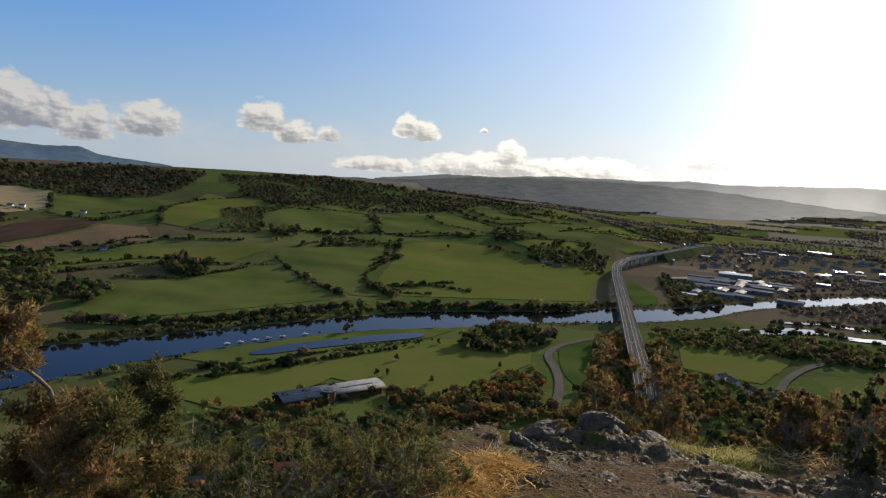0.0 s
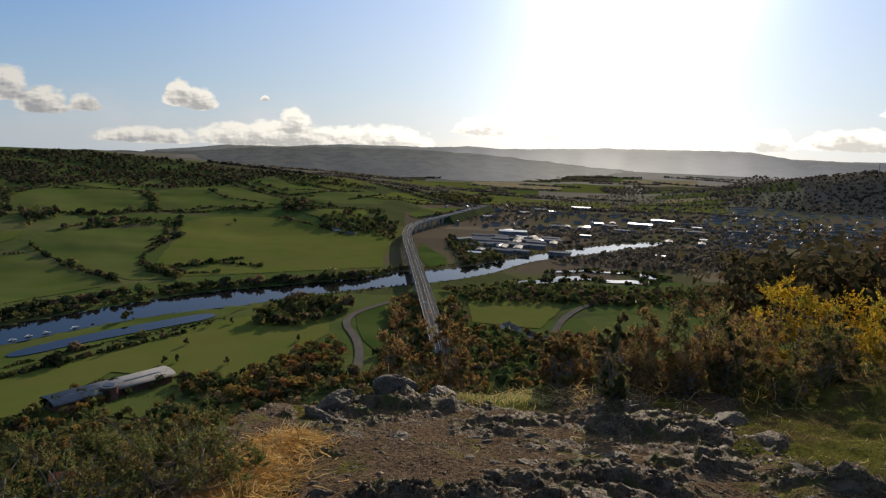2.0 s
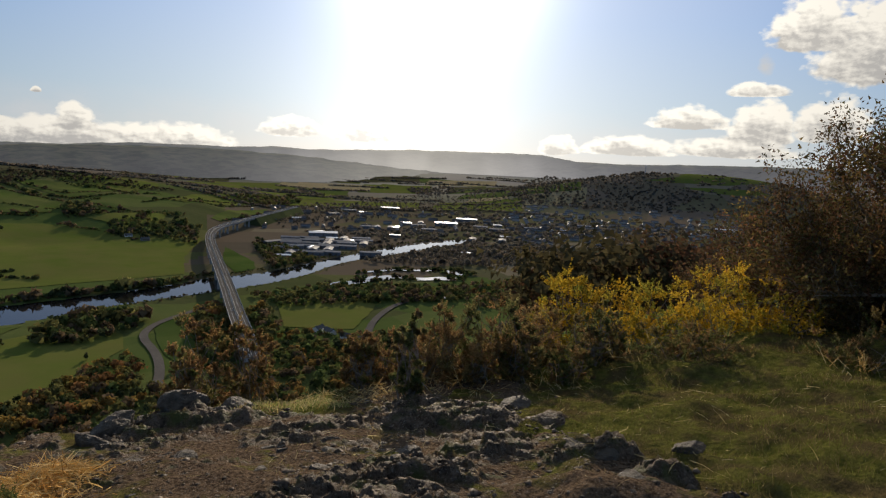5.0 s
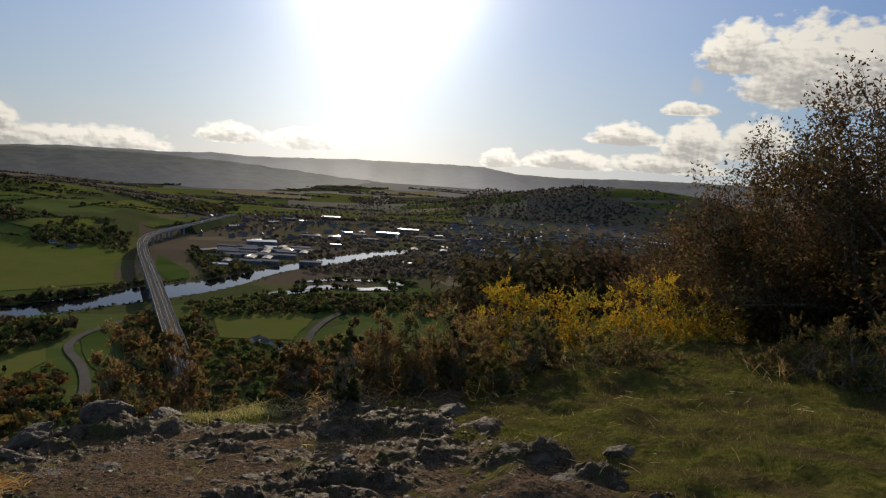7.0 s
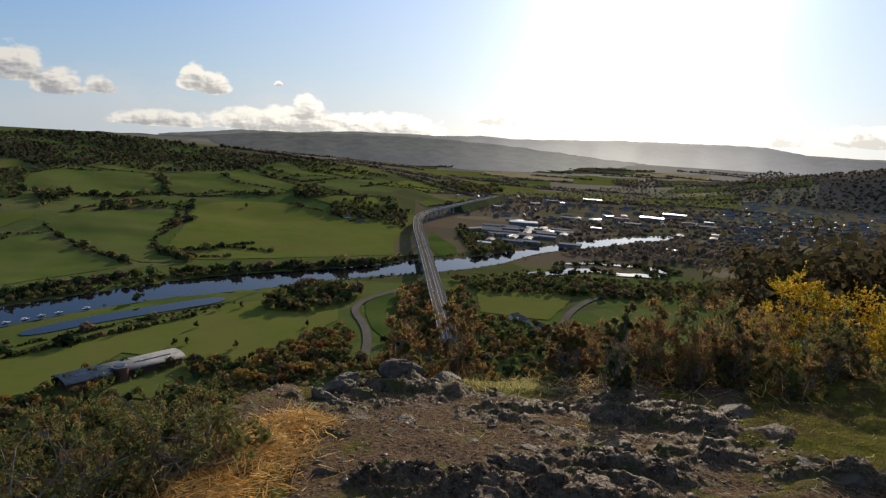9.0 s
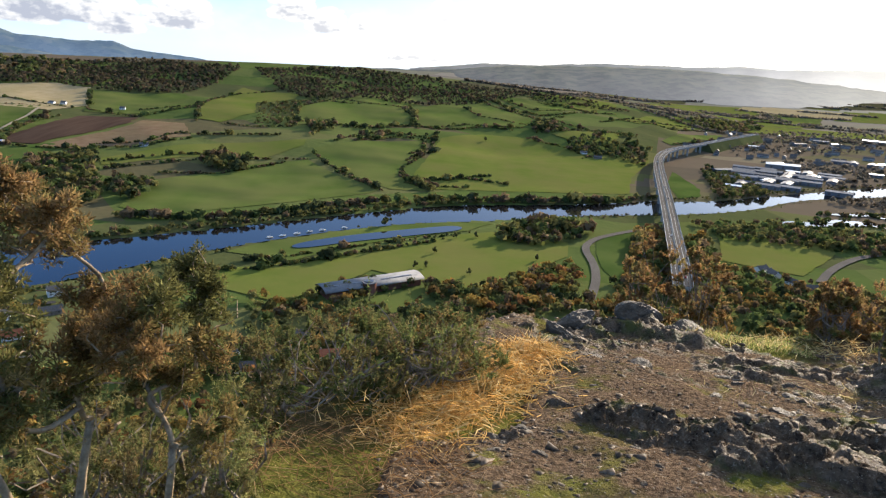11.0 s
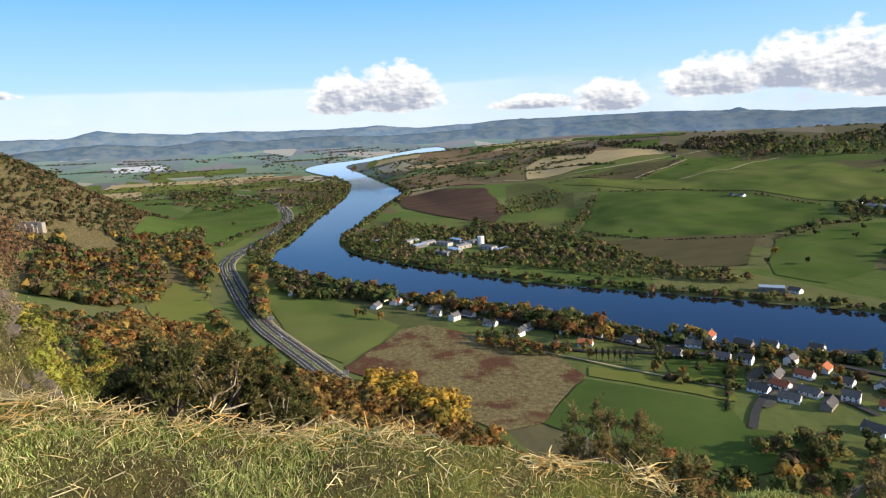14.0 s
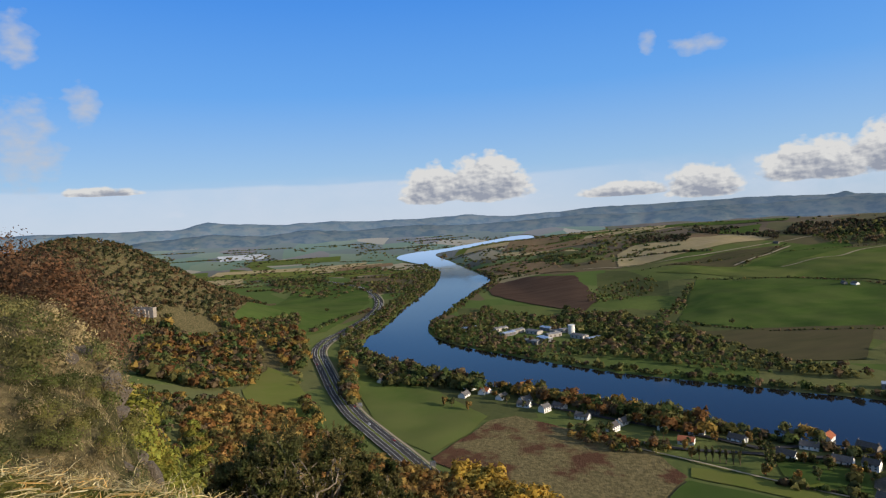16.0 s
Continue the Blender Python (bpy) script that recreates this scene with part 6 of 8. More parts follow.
def tank():
    base = thing("storage_tank", "tall pale cylindrical storage tank of the works", "tank")
    for name, r, z, h in (("shell", 6, 7, 16), ("cap", 6.3, 15.4, 0.8)):
        bm = bmesh.new()
        bmesh.ops.create_cone(bm, cap_ends=True, segments=32, radius1=r, radius2=r, depth=h)
        part(name, bm, M["white_wall"], base).matrix_basis = pose(0, 0, z)
    place(base, -1116, 419, 0)


tank()


def mansion():
    base = thing("mansion", "grey stone mansion with gables among trees", "mansion")
    part("wing", prism([(-8, -2), (8, -2), (8, 9), (0, 15), (-8, 9)], -22, 14), M["stone_wall"], base)
    part("roof", prism([(-8.5, 9), (0, 15.4), (8.5, 9), (8.5, 9.4), (0, 15.9), (-8.5, 9.4)], -22.4, 14.4), M["slate"], base)
    part("tower", boxed(14, 22, -6, 3, -2, 15), M["stone_wall"], base)
    for x in (-18, -6, 6):
        part("gable", prism([(x - 3.5, 0), (x + 3.5, 0), (x + 3.5, 9.2), (x, 13), (x - 3.5, 9.2)], -10, -6, "y"), M["stone_wall"], base)
        part("chimney", boxed(x - 1, x + 1, -0.8, 0.8, 13, 18.5), M["stone_wall"], base)
        for zz in (1.5, 5.4):
            part("window", boxed(x - 1, x + 1, -10.06, -9.95, zz, zz + 2.2), M["pane"], base)
    place(base, -1209, -312, 65)


mansion()

# the town on the plain, in loose streets
def town_house(length, width, wall, roof_high, wall_mat, roof_mat, label):
    """A far house: its walls, roof, chimney and two windows."""
    base = thing("house", label, "house", "houses of the town")
    l, w = length / 2, width / 2
    part("body", prism([(-w, -1.5), (w, -1.5), (w, wall), (0, wall + roof_high), (-w, wall)], -l, l), wall_mat, base)
    roof = part("roof", prism([(-w - 0.4, wall - 0.2), (0, wall + roof_high + 0.05), (w + 0.4, wall - 0.2), (w + 0.4, wall + 0.1), (0, wall + roof_high + 0.4), (-w - 0.4, wall + 0.1)], -l - 0.3, l + 0.3), roof_mat, base)
    part("chimney", boxed(l - 1.6, l - 0.6, -0.5, 0.5, wall + roof_high - 0.8, wall + roof_high + 1.3), M["stone_wall"], roof)
    for side in (-1, 1):
        part("window", boxed(-l * 0.6, l * 0.6, side * w - 0.05, side * w + 0.05, 1, 2.3), M["pane"], base)
    return base


TOWN = [town_house(16, 9, 5, 3.5, M["stone_wall"], M["slate"], "grey stone terrace with slate roof in the town"), town_house(12, 8, 4.6, 3.2, M["harling"], M["slate"], "pale house with slate roof in the town"), town_house(26, 9, 5, 3.4, M["harling"], M["slate"], "long pale terrace with slate roof in the town")]
far_row = []
for k in range(460):
    a, d = dice.uniform(40, 64), dice.uniform(1700, 2950)
    d = round(d / 62) * 62 + dice.uniform(-9, 9)
    x, y = d * math.sin(radians(a)), d * math.cos(radians(a))
    turn = a * -1 + dice.choice((0, 0, 0, 90)) + dice.uniform(-8, 8)
    if not inside(RIVER, np.array([x]), np.array([y]))[0] and float(H(x, y)) < -140:
        if d < 2120:
            place(dice.choice(TOWN), x, y, turn, 0.8)
        else:
            far_row.append((x, y, turn))


def far_houses(spots):
    """The town's farther houses, too small to tell apart."""
    bm = bmesh.new()
    for x, y, turn in spots:
        l, w, wall, up = dice.uniform(6, 14), dice.uniform(4, 5), dice.uniform(3.5, 6), dice.uniform(2.6, 3.6)
        m = pose(x, y, float(H(x, y)) + 0.8, 0, 0, turn)
        ends = [[bm.verts.new(m @ Vector((e, q, z))) for q, z in ((-w, -2), (w, -2), (w, wall), (0, wall + up), (-w, wall))] for e in (-l, l)]
        for i in range(5):
            f = bm.faces.new((ends[0][i], ends[0][(i + 1) % 5], ends[1][(i + 1) % 5], ends[1][i]))
            f.material_index = 1 if i in (2, 3) else 0
        bm.faces.new(ends[0][::-1]), bm.faces.new(ends[1])
    ob = part("far_houses", bm, M["harling"], None, "far rows of pale town houses with slate roofs")
    ob.data.materials.append(M["slate"])
    tagged(ob, category="houses", kind="stuff")


far_houses(far_row)
for k in range(90):
    a, d = dice.uniform(17, 40), dice.uniform(1800, 2500)
    d = round(d / 55) * 55 + dice.uniform(-8, 8)
    x, y = d * math.sin(radians(a)), d * math.cos(radians(a))
    if not inside(RIVER, np.array([x]), np.array([y]))[0]:
        place(dice.choice(TOWN), x, y, -a + dice.choice((0, 0, 90)) + dice.uniform(-10, 10), 0.8)
for k in range(14):
    a, d = dice.uniform(21, 41), dice.uniform(1420, 2150)
    d = round(d / 90) * 90 + dice.uniform(-10, 10)
    x, y = d * math.sin(radians(a)), d * math.cos(radians(a))
    if not inside(RIVER, np.array([x, x * 0.97, x * 1.03]), np.array([y, y * 0.97, y * 1.03])).any():
        place(SHEDS[dice.choice((2, 0, 0))], x, y, -a + dice.choice((0, 0, 0, 90)) + dice.uniform(-6, 6), 0.8)
# long sheds in ranks beyond the bridge
for i in range(5):
    for j in range(6):
        if dice.random() < 0.72:
            u, v = i * 46 + dice.uniform(-6, 6), j * 34 + dice.uniform(-4, 4)
            x, y = 505 + u * 0.82 + v * 0.5, 1275 - u * 0.3 + v * 1.25
            if not inside(RIVER, np.array([x * 0.97]), np.array([y * 0.97]))[0]:
                place(SHEDS[0], x, y, -32 + dice.choice((0, 0, 90)), 0.8)


# ---- cars ----
def car(paint, label):
    base = thing("car", label, "car", "cars on the roads")
    m = material("car_paint", paint, tuple(c * 1.1 for c in paint), 3, rough=0.25, specular=0.6)
    part("body", prism([(-0.85, 0.3), (0.85, 0.3), (0.9, 0.6), (0.85, 0.95), (-0.85, 0.95), (-0.9, 0.6)], -2.1, 2.1), m, base)
    part("cabin", prism([(-1.3, 0.951), (1.1, 0.951), (0.6, 1.45), (-0.9, 1.45)], -0.75, 0.75, "y"), M["pane"], base, "dark glazed cabin")
    part("roof", boxed(-0.9, 0.6, -0.7, 0.7, 1.452, 1.5), m, base)
    for x in (-1.35, 1.35):
        for y in (-0.8, 0.8):
            bm = bmesh.new()
            bmesh.ops.create_cone(bm, cap_ends=True, segments=14, radius1=0.32, radius2=0.32, depth=0.22)
            part("wheel", bm, M["pane"], base).matrix_basis = pose(x, y, 0.32, 90, 0, 0)
    return base


CARS = [car((0.7, 0.7, 0.7), "white car on the road"), car((0.03, 0.03, 0.04), "dark car on the road"), car((0.3, 0.32, 0.35), "silver grey car on the road"), car((0.3, 0.03, 0.03), "red car on the road")]


def set_car(proto, x, y, z, a):
    m = pose(x, y, z, 0, 0, a)
    if proto not in used:
        used.add(proto)
        proto.matrix_basis = m
        return
    copy_thing(proto, m)


for i in range(26):
    k = dice.randrange(6, len(BRIDGE) - 2)
    (x, y, z), (x2, y2, _) = BRIDGE[k], BRIDGE[k + 1]
    a = math.atan2(y2 - y, x2 - x)
    o = dice.choice((-7.0, -3.0, 3.0, 7.0))
    f = dice.random()
    set_car(CARS[i % 4], x + (x2 - x) * f + math.sin(a) * o, y + (y2 - y) * f - math.cos(a) * o, z + 0.02, math.degrees(a))
for o in (-8.2, -4.2, 4.2, 8.2):
    lane = offset(DUAL, o)
    for i in range(7):
        k = dice.randrange(4, len(lane) - 60)
        (x, y), (x2, y2) = lane[k], lane[k + 1]
        set_car(CARS[dice.randrange(4)], x, y, float(H(x, y)) + 1.52, math.degrees(math.atan2(y2 - y, x2 - x)))


# ---- road signs beside the dual road, and the mast on the hill ----
def road_sign():
    base = thing("road_sign", "large grey-backed road sign on two posts", "road sign", "road signs")
    part("panel", boxed(-2.6, 2.6, -0.08, 0.08, 1.6, 6.0), M["steel"], base)
    for x in (-1.8, 1.8):
        part("post", boxed(x - 0.12, x + 0.12, -0.3, -0.081, -1, 5.6), M["steel"], base)
    return base


sign = road_sign()
place(sign, -555, 78, 70), place(sign, -760, 27, 70)


def mast():
    base = thing("radio_mast", "thin lattice radio mast on the wooded hill", "mast")
    for x, y in ((-1.2, -0.7), (1.2, -0.7), (0, 1.3)):
        part("leg", boxed(x - 0.5, x + 0.5, y - 0.5, y + 0.5, -2, 48), M["steel"], base)
    for i in range(12):
        part("brace", boxed(-1.4, 1.4, -0.9, 1.5, 2 + i * 4, 2.5 + i * 4), M["steel"], base)
    place(base, 2740, 2220, 0)


mast()


# ---- single trees ----
def single_tree(high, spread, mix, seed, label, group="field trees", name="tree", lean=0.0, leaves=420, leaf=0.15, slim=0.47):
    r = np.random.default_rng(seed)
    base = thing(name, label, "tree", group)
    bm = bmesh.new()
    bmesh.ops.create_cone(bm, cap_ends=True, segments=9, radius1=high * 0.035, radius2=high * 0.015, depth=high * 0.6)
    bmesh.ops.translate(bm, verts=bm.verts, vec=(0, 0, high * 0.28))
    trunk = part("trunk", bm, M["bark"], base)
    for i in range(6):
        a = i * 2.4 + seed
        bm = bmesh.new()
        bmesh.ops.create_cone(bm, cap_ends=True, segments=6, radius1=high * 0.013, radius2=high * 0.004, depth=high * 0.36)
        bmesh.ops.translate(bm, verts=bm.verts, vec=(0, 0, high * 0.18))
        part("limb", bm, M["bark"], trunk).matrix_basis = pose(0, 0, high * (0.3 + 0.04 * i), 0, 0, 0) @ pose(0, 0, 0, 0, 0, math.degrees(a)) @ pose(0, 0, 0, 48 - 4 * i, 0, 0)
    # lobes of leaf clumps
    lob = r.normal(size=(9, 3)) * np.array([spread * 0.4, spread * 0.4, high * 0.17])
    lob[:, 2] = np.abs(lob[:, 2]) * np.sign(r.uniform(-0.6, 1, 9)) + high * 0.62
    way = r.normal(size=(leaves, 3))
    way /= np.linalg.norm(way, axis=1, keepdims=True)
    c = lob[r.integers(0, 9, leaves)] + way * r.uniform(0.5, 1.05, (leaves, 1)) * np.array([spread * slim, spread * slim, high * 0.2])
    side = np.cross(way, r.normal(size=way.shape))
    side /= np.linalg.norm(side, axis=1, keepdims=True) + 1e-9
    up = np.cross(way + r.normal(size=way.shape) * 0.5, side)
    up /= np.linalg.norm(up, axis=1, keepdims=True) + 1e-9
    s = spread * leaf * 2 * r.uniform(0.6, 1.3, (leaves, 1))
    v = np.stack([c + side * s * 0.8, c - side * s * 0.6 + up * s * 0.75, c - side * s * 0.5 - up * s * 0.8], 1).reshape(-1, 3)
    pal = np.array(MIXES[mix])
    t = np.repeat(pal[r.integers(0, len(pal), leaves)] * r.uniform(0.8, 1.2, (leaves, 1)), 3, 0)
    crown = mesh_np("crown", v, np.arange(len(v)).reshape(-1, 3), M["crown"], t)
    crown.parent = base
    return base


T_OAK = single_tree(11, 4.2, "mixed", 1, "round dark green tree standing in a field")
T_SMALL = single_tree(7, 2.8, "mixed", 2, "small round tree casting a shadow on grass")
T_GOLD = single_tree(14, 3.8, "gold", 3, "tall golden yellow autumn tree")
T_RUST = single_tree(9, 3.6, "rusty", 4, "rust coloured autumn tree")
T_POPLAR = single_tree(13, 1.6, "scrub", 5, "slim upright olive poplar", "row of poplars", slim=0.4)
for x, y, p in ((0, 637, T_SMALL), (72, 700, T_SMALL), (-41, 707, T_SMALL), (-46, 655, T_SMALL), (-56, 652, T_SMALL), (-111, 824, T_OAK), (19, 1567, T_OAK), (4, 786, T_SMALL), (-19, 775, T_SMALL), (-110, 695, T_SMALL), (-30, 590, T_OAK), (-22, 585, T_RUST)):
    place(p, x, y, dice.uniform(0, 360), 0.3)
for x, y, p in ((-1626, -7, T_OAK), (-710, 747, T_OAK), (-767, 747, T_GOLD), (-736, 703, T_OAK), (-718, 144, T_RUST), (-746, 122, T_RUST), (-735, 129, T_OAK), (-1038, 615, T_OAK), (-1024, 673, T_OAK), (-777, 914, T_OAK), (-812, 968, T_OAK), (-829, 886, T_OAK), (-796, 588, T_OAK), (-300, 372, T_OAK), (-288, 360, T_OAK), (-306, 352, T_OAK), (-280, 375, T_RUST)):
    place(p, x, y, dice.uniform(0, 360), 0.3)
for x, y in ((-507, 297), (-503, 301), (-500, 305), (-496, 309), (-492, 312), (-488, 316), (-485, 320), (-686, -71), (-666, -73)):
    place(T_POPLAR, x, y, dice.uniform(0, 360), 0.3)
# garden trees among the houses
for cx, cy, rx, ry, n in ((-600, 270, 150, 70, 34), (-440, 400, 95, 60, 40), (-390, 460, 60, 50, 14), (-840, 120, 60, 60, 8), (-120, 440, 90, 50, 22), (1500, 1500, 500, 350, 30)):
    for i in range(n):
        t = dice.uniform(-1, 1)
        place(dice.choice((T_SMALL, T_SMALL, T_OAK, T_RUST)), cx + t * rx + dice.uniform(-25, 25), cy + t * ry * (1 if cx > -300 else 1) + dice.uniform(-25, 25), dice.uniform(0, 360), 0.2)

# gravel yard and lane of the village, with the big tree behind
M["gravel"] = material("grey_gravel", (0.07, 0.068, 0.066), (0.11, 0.105, 0.10), 0.5, c=(0.06, 0.065, 0.04), c_scale=0.06, c_amount=0.6)
tagged(drape("gravel_yard", curved([(-424, 384), (-430, 408), (-416, 402), (-402, 420), (-388, 404), (-371, 398), (-379, 380), (-362, 356), (-372, 350), (-392, 372)], 1, True), M["gravel"], 9, 1.15), "grey gravel yards between the village houses", "yard", kind="structure")
strip("road", [(-560, 270), (-531, 294), (-506, 341), (-476, 385), (-475, 418), (-451, 459)], 6, M["asphalt"], 1.3, "narrow asphalt lane behind the houses", "road")
strip("farm_track", [(-556, 253), (-512, 284), (-430, 335), (-402, 357)], 2.4, M["track"], 1.4, "pale worn path between two fields", "track")
T_BIG = single_tree(19, 7.5, "mixed", 8, "big spreading dark tree casting a long shadow", leaves=900, leaf=0.1)
place(T_BIG, -289, 323, 40, 0.3)
# ponds and the narrow canal by the river
def water_sheet(name, pts, label):
    tagged(drape(name, pts, M["water"], 9, 1.5), label, name, kind="structure")


water_sheet("canal", curved([(-204, 704), (-164, 746), (-110, 784), (-60, 816), (-18, 838), (-10, 814), (-70, 776), (-136, 734), (-190, 690)], 2, True), "still narrow canal beside the river reflecting the sky")
for k, (cx, cy, rx, ry, turn) in enumerate(((480, 962, 42, 13, 0.15), (556, 985, 34, 17, -0.1), (636, 944, 40, 15, -0.35), (664, 1024, 52, 9, -0.3), (590, 1046, 38, 8, 0.2), (572, 812, 30, 7, 0.2), (705, 985, 16, 26, 0.3))):
    q = np.arange(0, 2 * math.pi, 0.16)
    wave = 1 + 0.34 * vnoise(np.cos(q) * 2 + k * 9, np.sin(q) * 2, 0.8, 51) + 0.14 * vnoise(np.cos(q) * 5 + k * 9, np.sin(q) * 5, 0.8, 52)
    u, v = np.cos(q) * rx * wave, np.sin(q) * ry * wave
    water_sheet("pond", np.column_stack([cx + u * math.cos(turn) - v * math.sin(turn), cy + u * math.sin(turn) + v * math.cos(turn)]), "shallow reedy pond reflecting the bright sky")
    n = 34
    rim = rng.choice(len(q), n)
    out = 1.12 + rng.uniform(0, 0.5, n)
    crowns("riverside_trees", cx + u[rim] * out * math.cos(turn) - v[rim] * out * math.sin(turn), cy + u[rim] * out * math.sin(turn) + v[rim] * out * math.cos(turn), rng.uniform(2, 7, n), "scrub", 40, "scrub and reeds round a pond", spread=0.6, leaf=0.34, lift=0.5)
field("pasture", [(-262, 668), (-228, 718), (-172, 772), (-90, 828), (-23, 858), (25, 862), (-7, 816), (-117, 735), (-187, 651)])
hedge([(-232, 640), (-188, 668), (-133, 716), (-66, 762), (-4, 806)], 2.6, 4)
place(T_OAK, -111, 812, 30, 0.3)


# ---- small boats moored by the bank ----
M["hull"] = material("boat_paint", (0.5, 0.49, 0.46), (0.62, 0.6, 0.57), 1.2, rough=0.5, vary=0.5)


def moored_boat():
    base = thing("boat", "small pale boat with a cabin moored at the bank", "boat", "moored boats")
    bm = bmesh.new()
    rows = []
    for x, w, z in ((-4.2, 1.1, 0.0), (-2, 1.5, -0.05), (1, 1.5, -0.05), (3.2, 0.9, 0.1), (4.6, 0.08, 0.35)):
        rows.append([bm.verts.new(v) for v in ((x, -w, 0.9 + z), (x, -w * 0.6, z - 0.3), (x, w * 0.6, z - 0.3), (x, w, 0.9 + z))])
    for a, b in zip(rows[:-1], rows[1:]):
        for k in range(4):
            bm.faces.new((a[k], a[(k + 1) % 4], b[(k + 1) % 4], b[k]))
    bm.faces.new(rows[0][::-1]), bm.faces.new(rows[-1])
    part("hull", bm, M["hull"], base)
    cabin = part("cabin", prism([(-1.0, 0.8), (1.0, 0.8), (0.8, 2.0), (-0.8, 2.0)], -2.4, 1.2), M["white_wall"], base, "white cabin")
    for e in (-1, 1):
        part("window", boxed(-1.8, 0.6, e * 0.9 - 0.04, e * 0.9 + 0.04, 1.25, 1.7), M["pane"], cabin)
    part("mast", boxed(1.5, 1.62, -0.06, 0.06, 0.8, 6.5), M["steel"], base, "thin grey mast")
    return base


BOAT = moored_boat()
for x, y, a in ((-236, 737, 50), (-224, 748, 45), (-210, 760, 42), (-198, 772, 48), (-184, 783, 40), (-160, 800, 35)):
    place(BOAT, x, y, a, -1.4)


# ---- the hilltop, near the camera ----
M["stone"] = material("grey_lichened_rock", (0.04, 0.032, 0.024), (0.12, 0.095, 0.07), 9, rough=0.6, specular=0.08, bump=0.035, bump_scale=24, c=(0.17, 0.15, 0.115), c_scale=7, c_amount=0.35, spread=(0.3, 0.7))
M["blade"] = material("grass_blade", (0.8, 0.8, 0.8), (1.15, 1.15, 1.15), 5, tint="tint", rough=0.7, random_island=0.3, translucent=0.35)
M["straw"] = material("dry_straw", (0.85, 0.85, 0.85), (1.1, 1.1, 1.1), 8, tint="tint", rough=0.6, random_island=0.35, translucent=0.5)
M["spine"] = material("gorse_foliage", (0.8, 0.8, 0.8), (1.15, 1.15, 1.15), 9, tint="tint", rough=0.65, random_island=0.3, translucent=0.5)
M["leaf"] = material("autumn_leaf", (0.85, 0.85, 0.85), (1.15, 1.15, 1.15), 9, tint="tint", rough=0.55, random_island=0.35, translucent=0.45)
M["twig"] = material("grey_brown_twig", (0.13, 0.10, 0.07), (0.30, 0.25, 0.19), 18, bump=0.002, bump_scale=60)
M["pale_twig"] = material("pale_twig", (0.17, 0.125, 0.08), (0.38, 0.30, 0.20), 30, bump=0.002, bump_scale=80)
dig = np.random.default_rng(23)


def unit(v):
    return v / (np.linalg.norm(v, axis=-1, keepdims=True) + 1e-9)


def spikes(name, root, way, length, width, colour, mat, parent=None, label=""):
    """Thin pointed shoots, one triangle each."""
    side = unit(np.cross(way, dig.normal(size=way.shape))) * (width / 2)[:, None]
    v = np.stack([root - side, root + side, root + way * length[:, None]], 1).reshape(-1, 3)
    ob = mesh_np(name, v, np.arange(len(v)).reshape(-1, 3), mat, np.repeat(colour, 3, 0))
    if parent:
        ob.parent = parent
        tagged(ob, label)
    return ob


def palette(cols, n, spread=0.25):
    return np.array(cols)[dig.integers(0, len(cols), n)] * dig.uniform(1 - spread, 1 + spread, (n, 1))


def tubes(lines, sides=6):
    """Bent, tapering branches: each a list of points and a list of radii."""
    bm = bmesh.new()
    for pts, rad in lines:
        pts = np.asarray(pts, float)
        t = unit(np.gradient(pts, axis=0))
        ref = np.array([0.31, 0.2, 0.93]) if abs(t[0][2]) < 0.9 else np.array([1.0, 0.1, 0])
        a = unit(np.cross(t, ref))
        b = np.cross(t, a)
        rows = []
        for i in range(len(pts)):
            rows.append([bm.verts.new(pts[i] + (a[i] * math.cos(q) + b[i] * math.sin(q)) * rad[i]) for q in np.arange(sides) * 2 * math.pi / sides])
        for r, s in zip(rows[:-1], rows[1:]):
            for i in range(sides):
                bm.faces.new((r[i], r[(i + 1) % sides], s[(i + 1) % sides], s[i]))
        bm.faces.new(rows[-1])
        bm.faces.new(rows[0][::-1])
    return bm


def bough(a, b, r0, r1, wave, steps=7):
    a, b = np.asarray(a, float), np.asarray(b, float)
    s = np.linspace(0, 1, steps)[:, None]
    bend = dig.normal(size=(3, 3)) * wave
    p = a + (b - a) * s + bend[0] * np.sin(s * math.pi) + bend[1] * np.sin(s * 2 * math.pi) * 0.5
    return p, np.linspace(r0, r1, steps)


GORSE = [(0.15, 0.17, 0.055), (0.20, 0.205, 0.075), (0.10, 0.115, 0.04), (0.27, 0.23, 0.095), (0.24, 0.165, 0.075), (0.20, 0.145, 0.065)]
GORSE_BROWN = [(0.30, 0.18, 0.075), (0.36, 0.215, 0.092), (0.21, 0.14, 0.07), (0.21, 0.19, 0.072)]
YELLOW = [(0.58, 0.38, 0.035), (0.52, 0.30, 0.03), (0.40, 0.33, 0.05), (0.24, 0.25, 0.045), (0.62, 0.42, 0.04)]


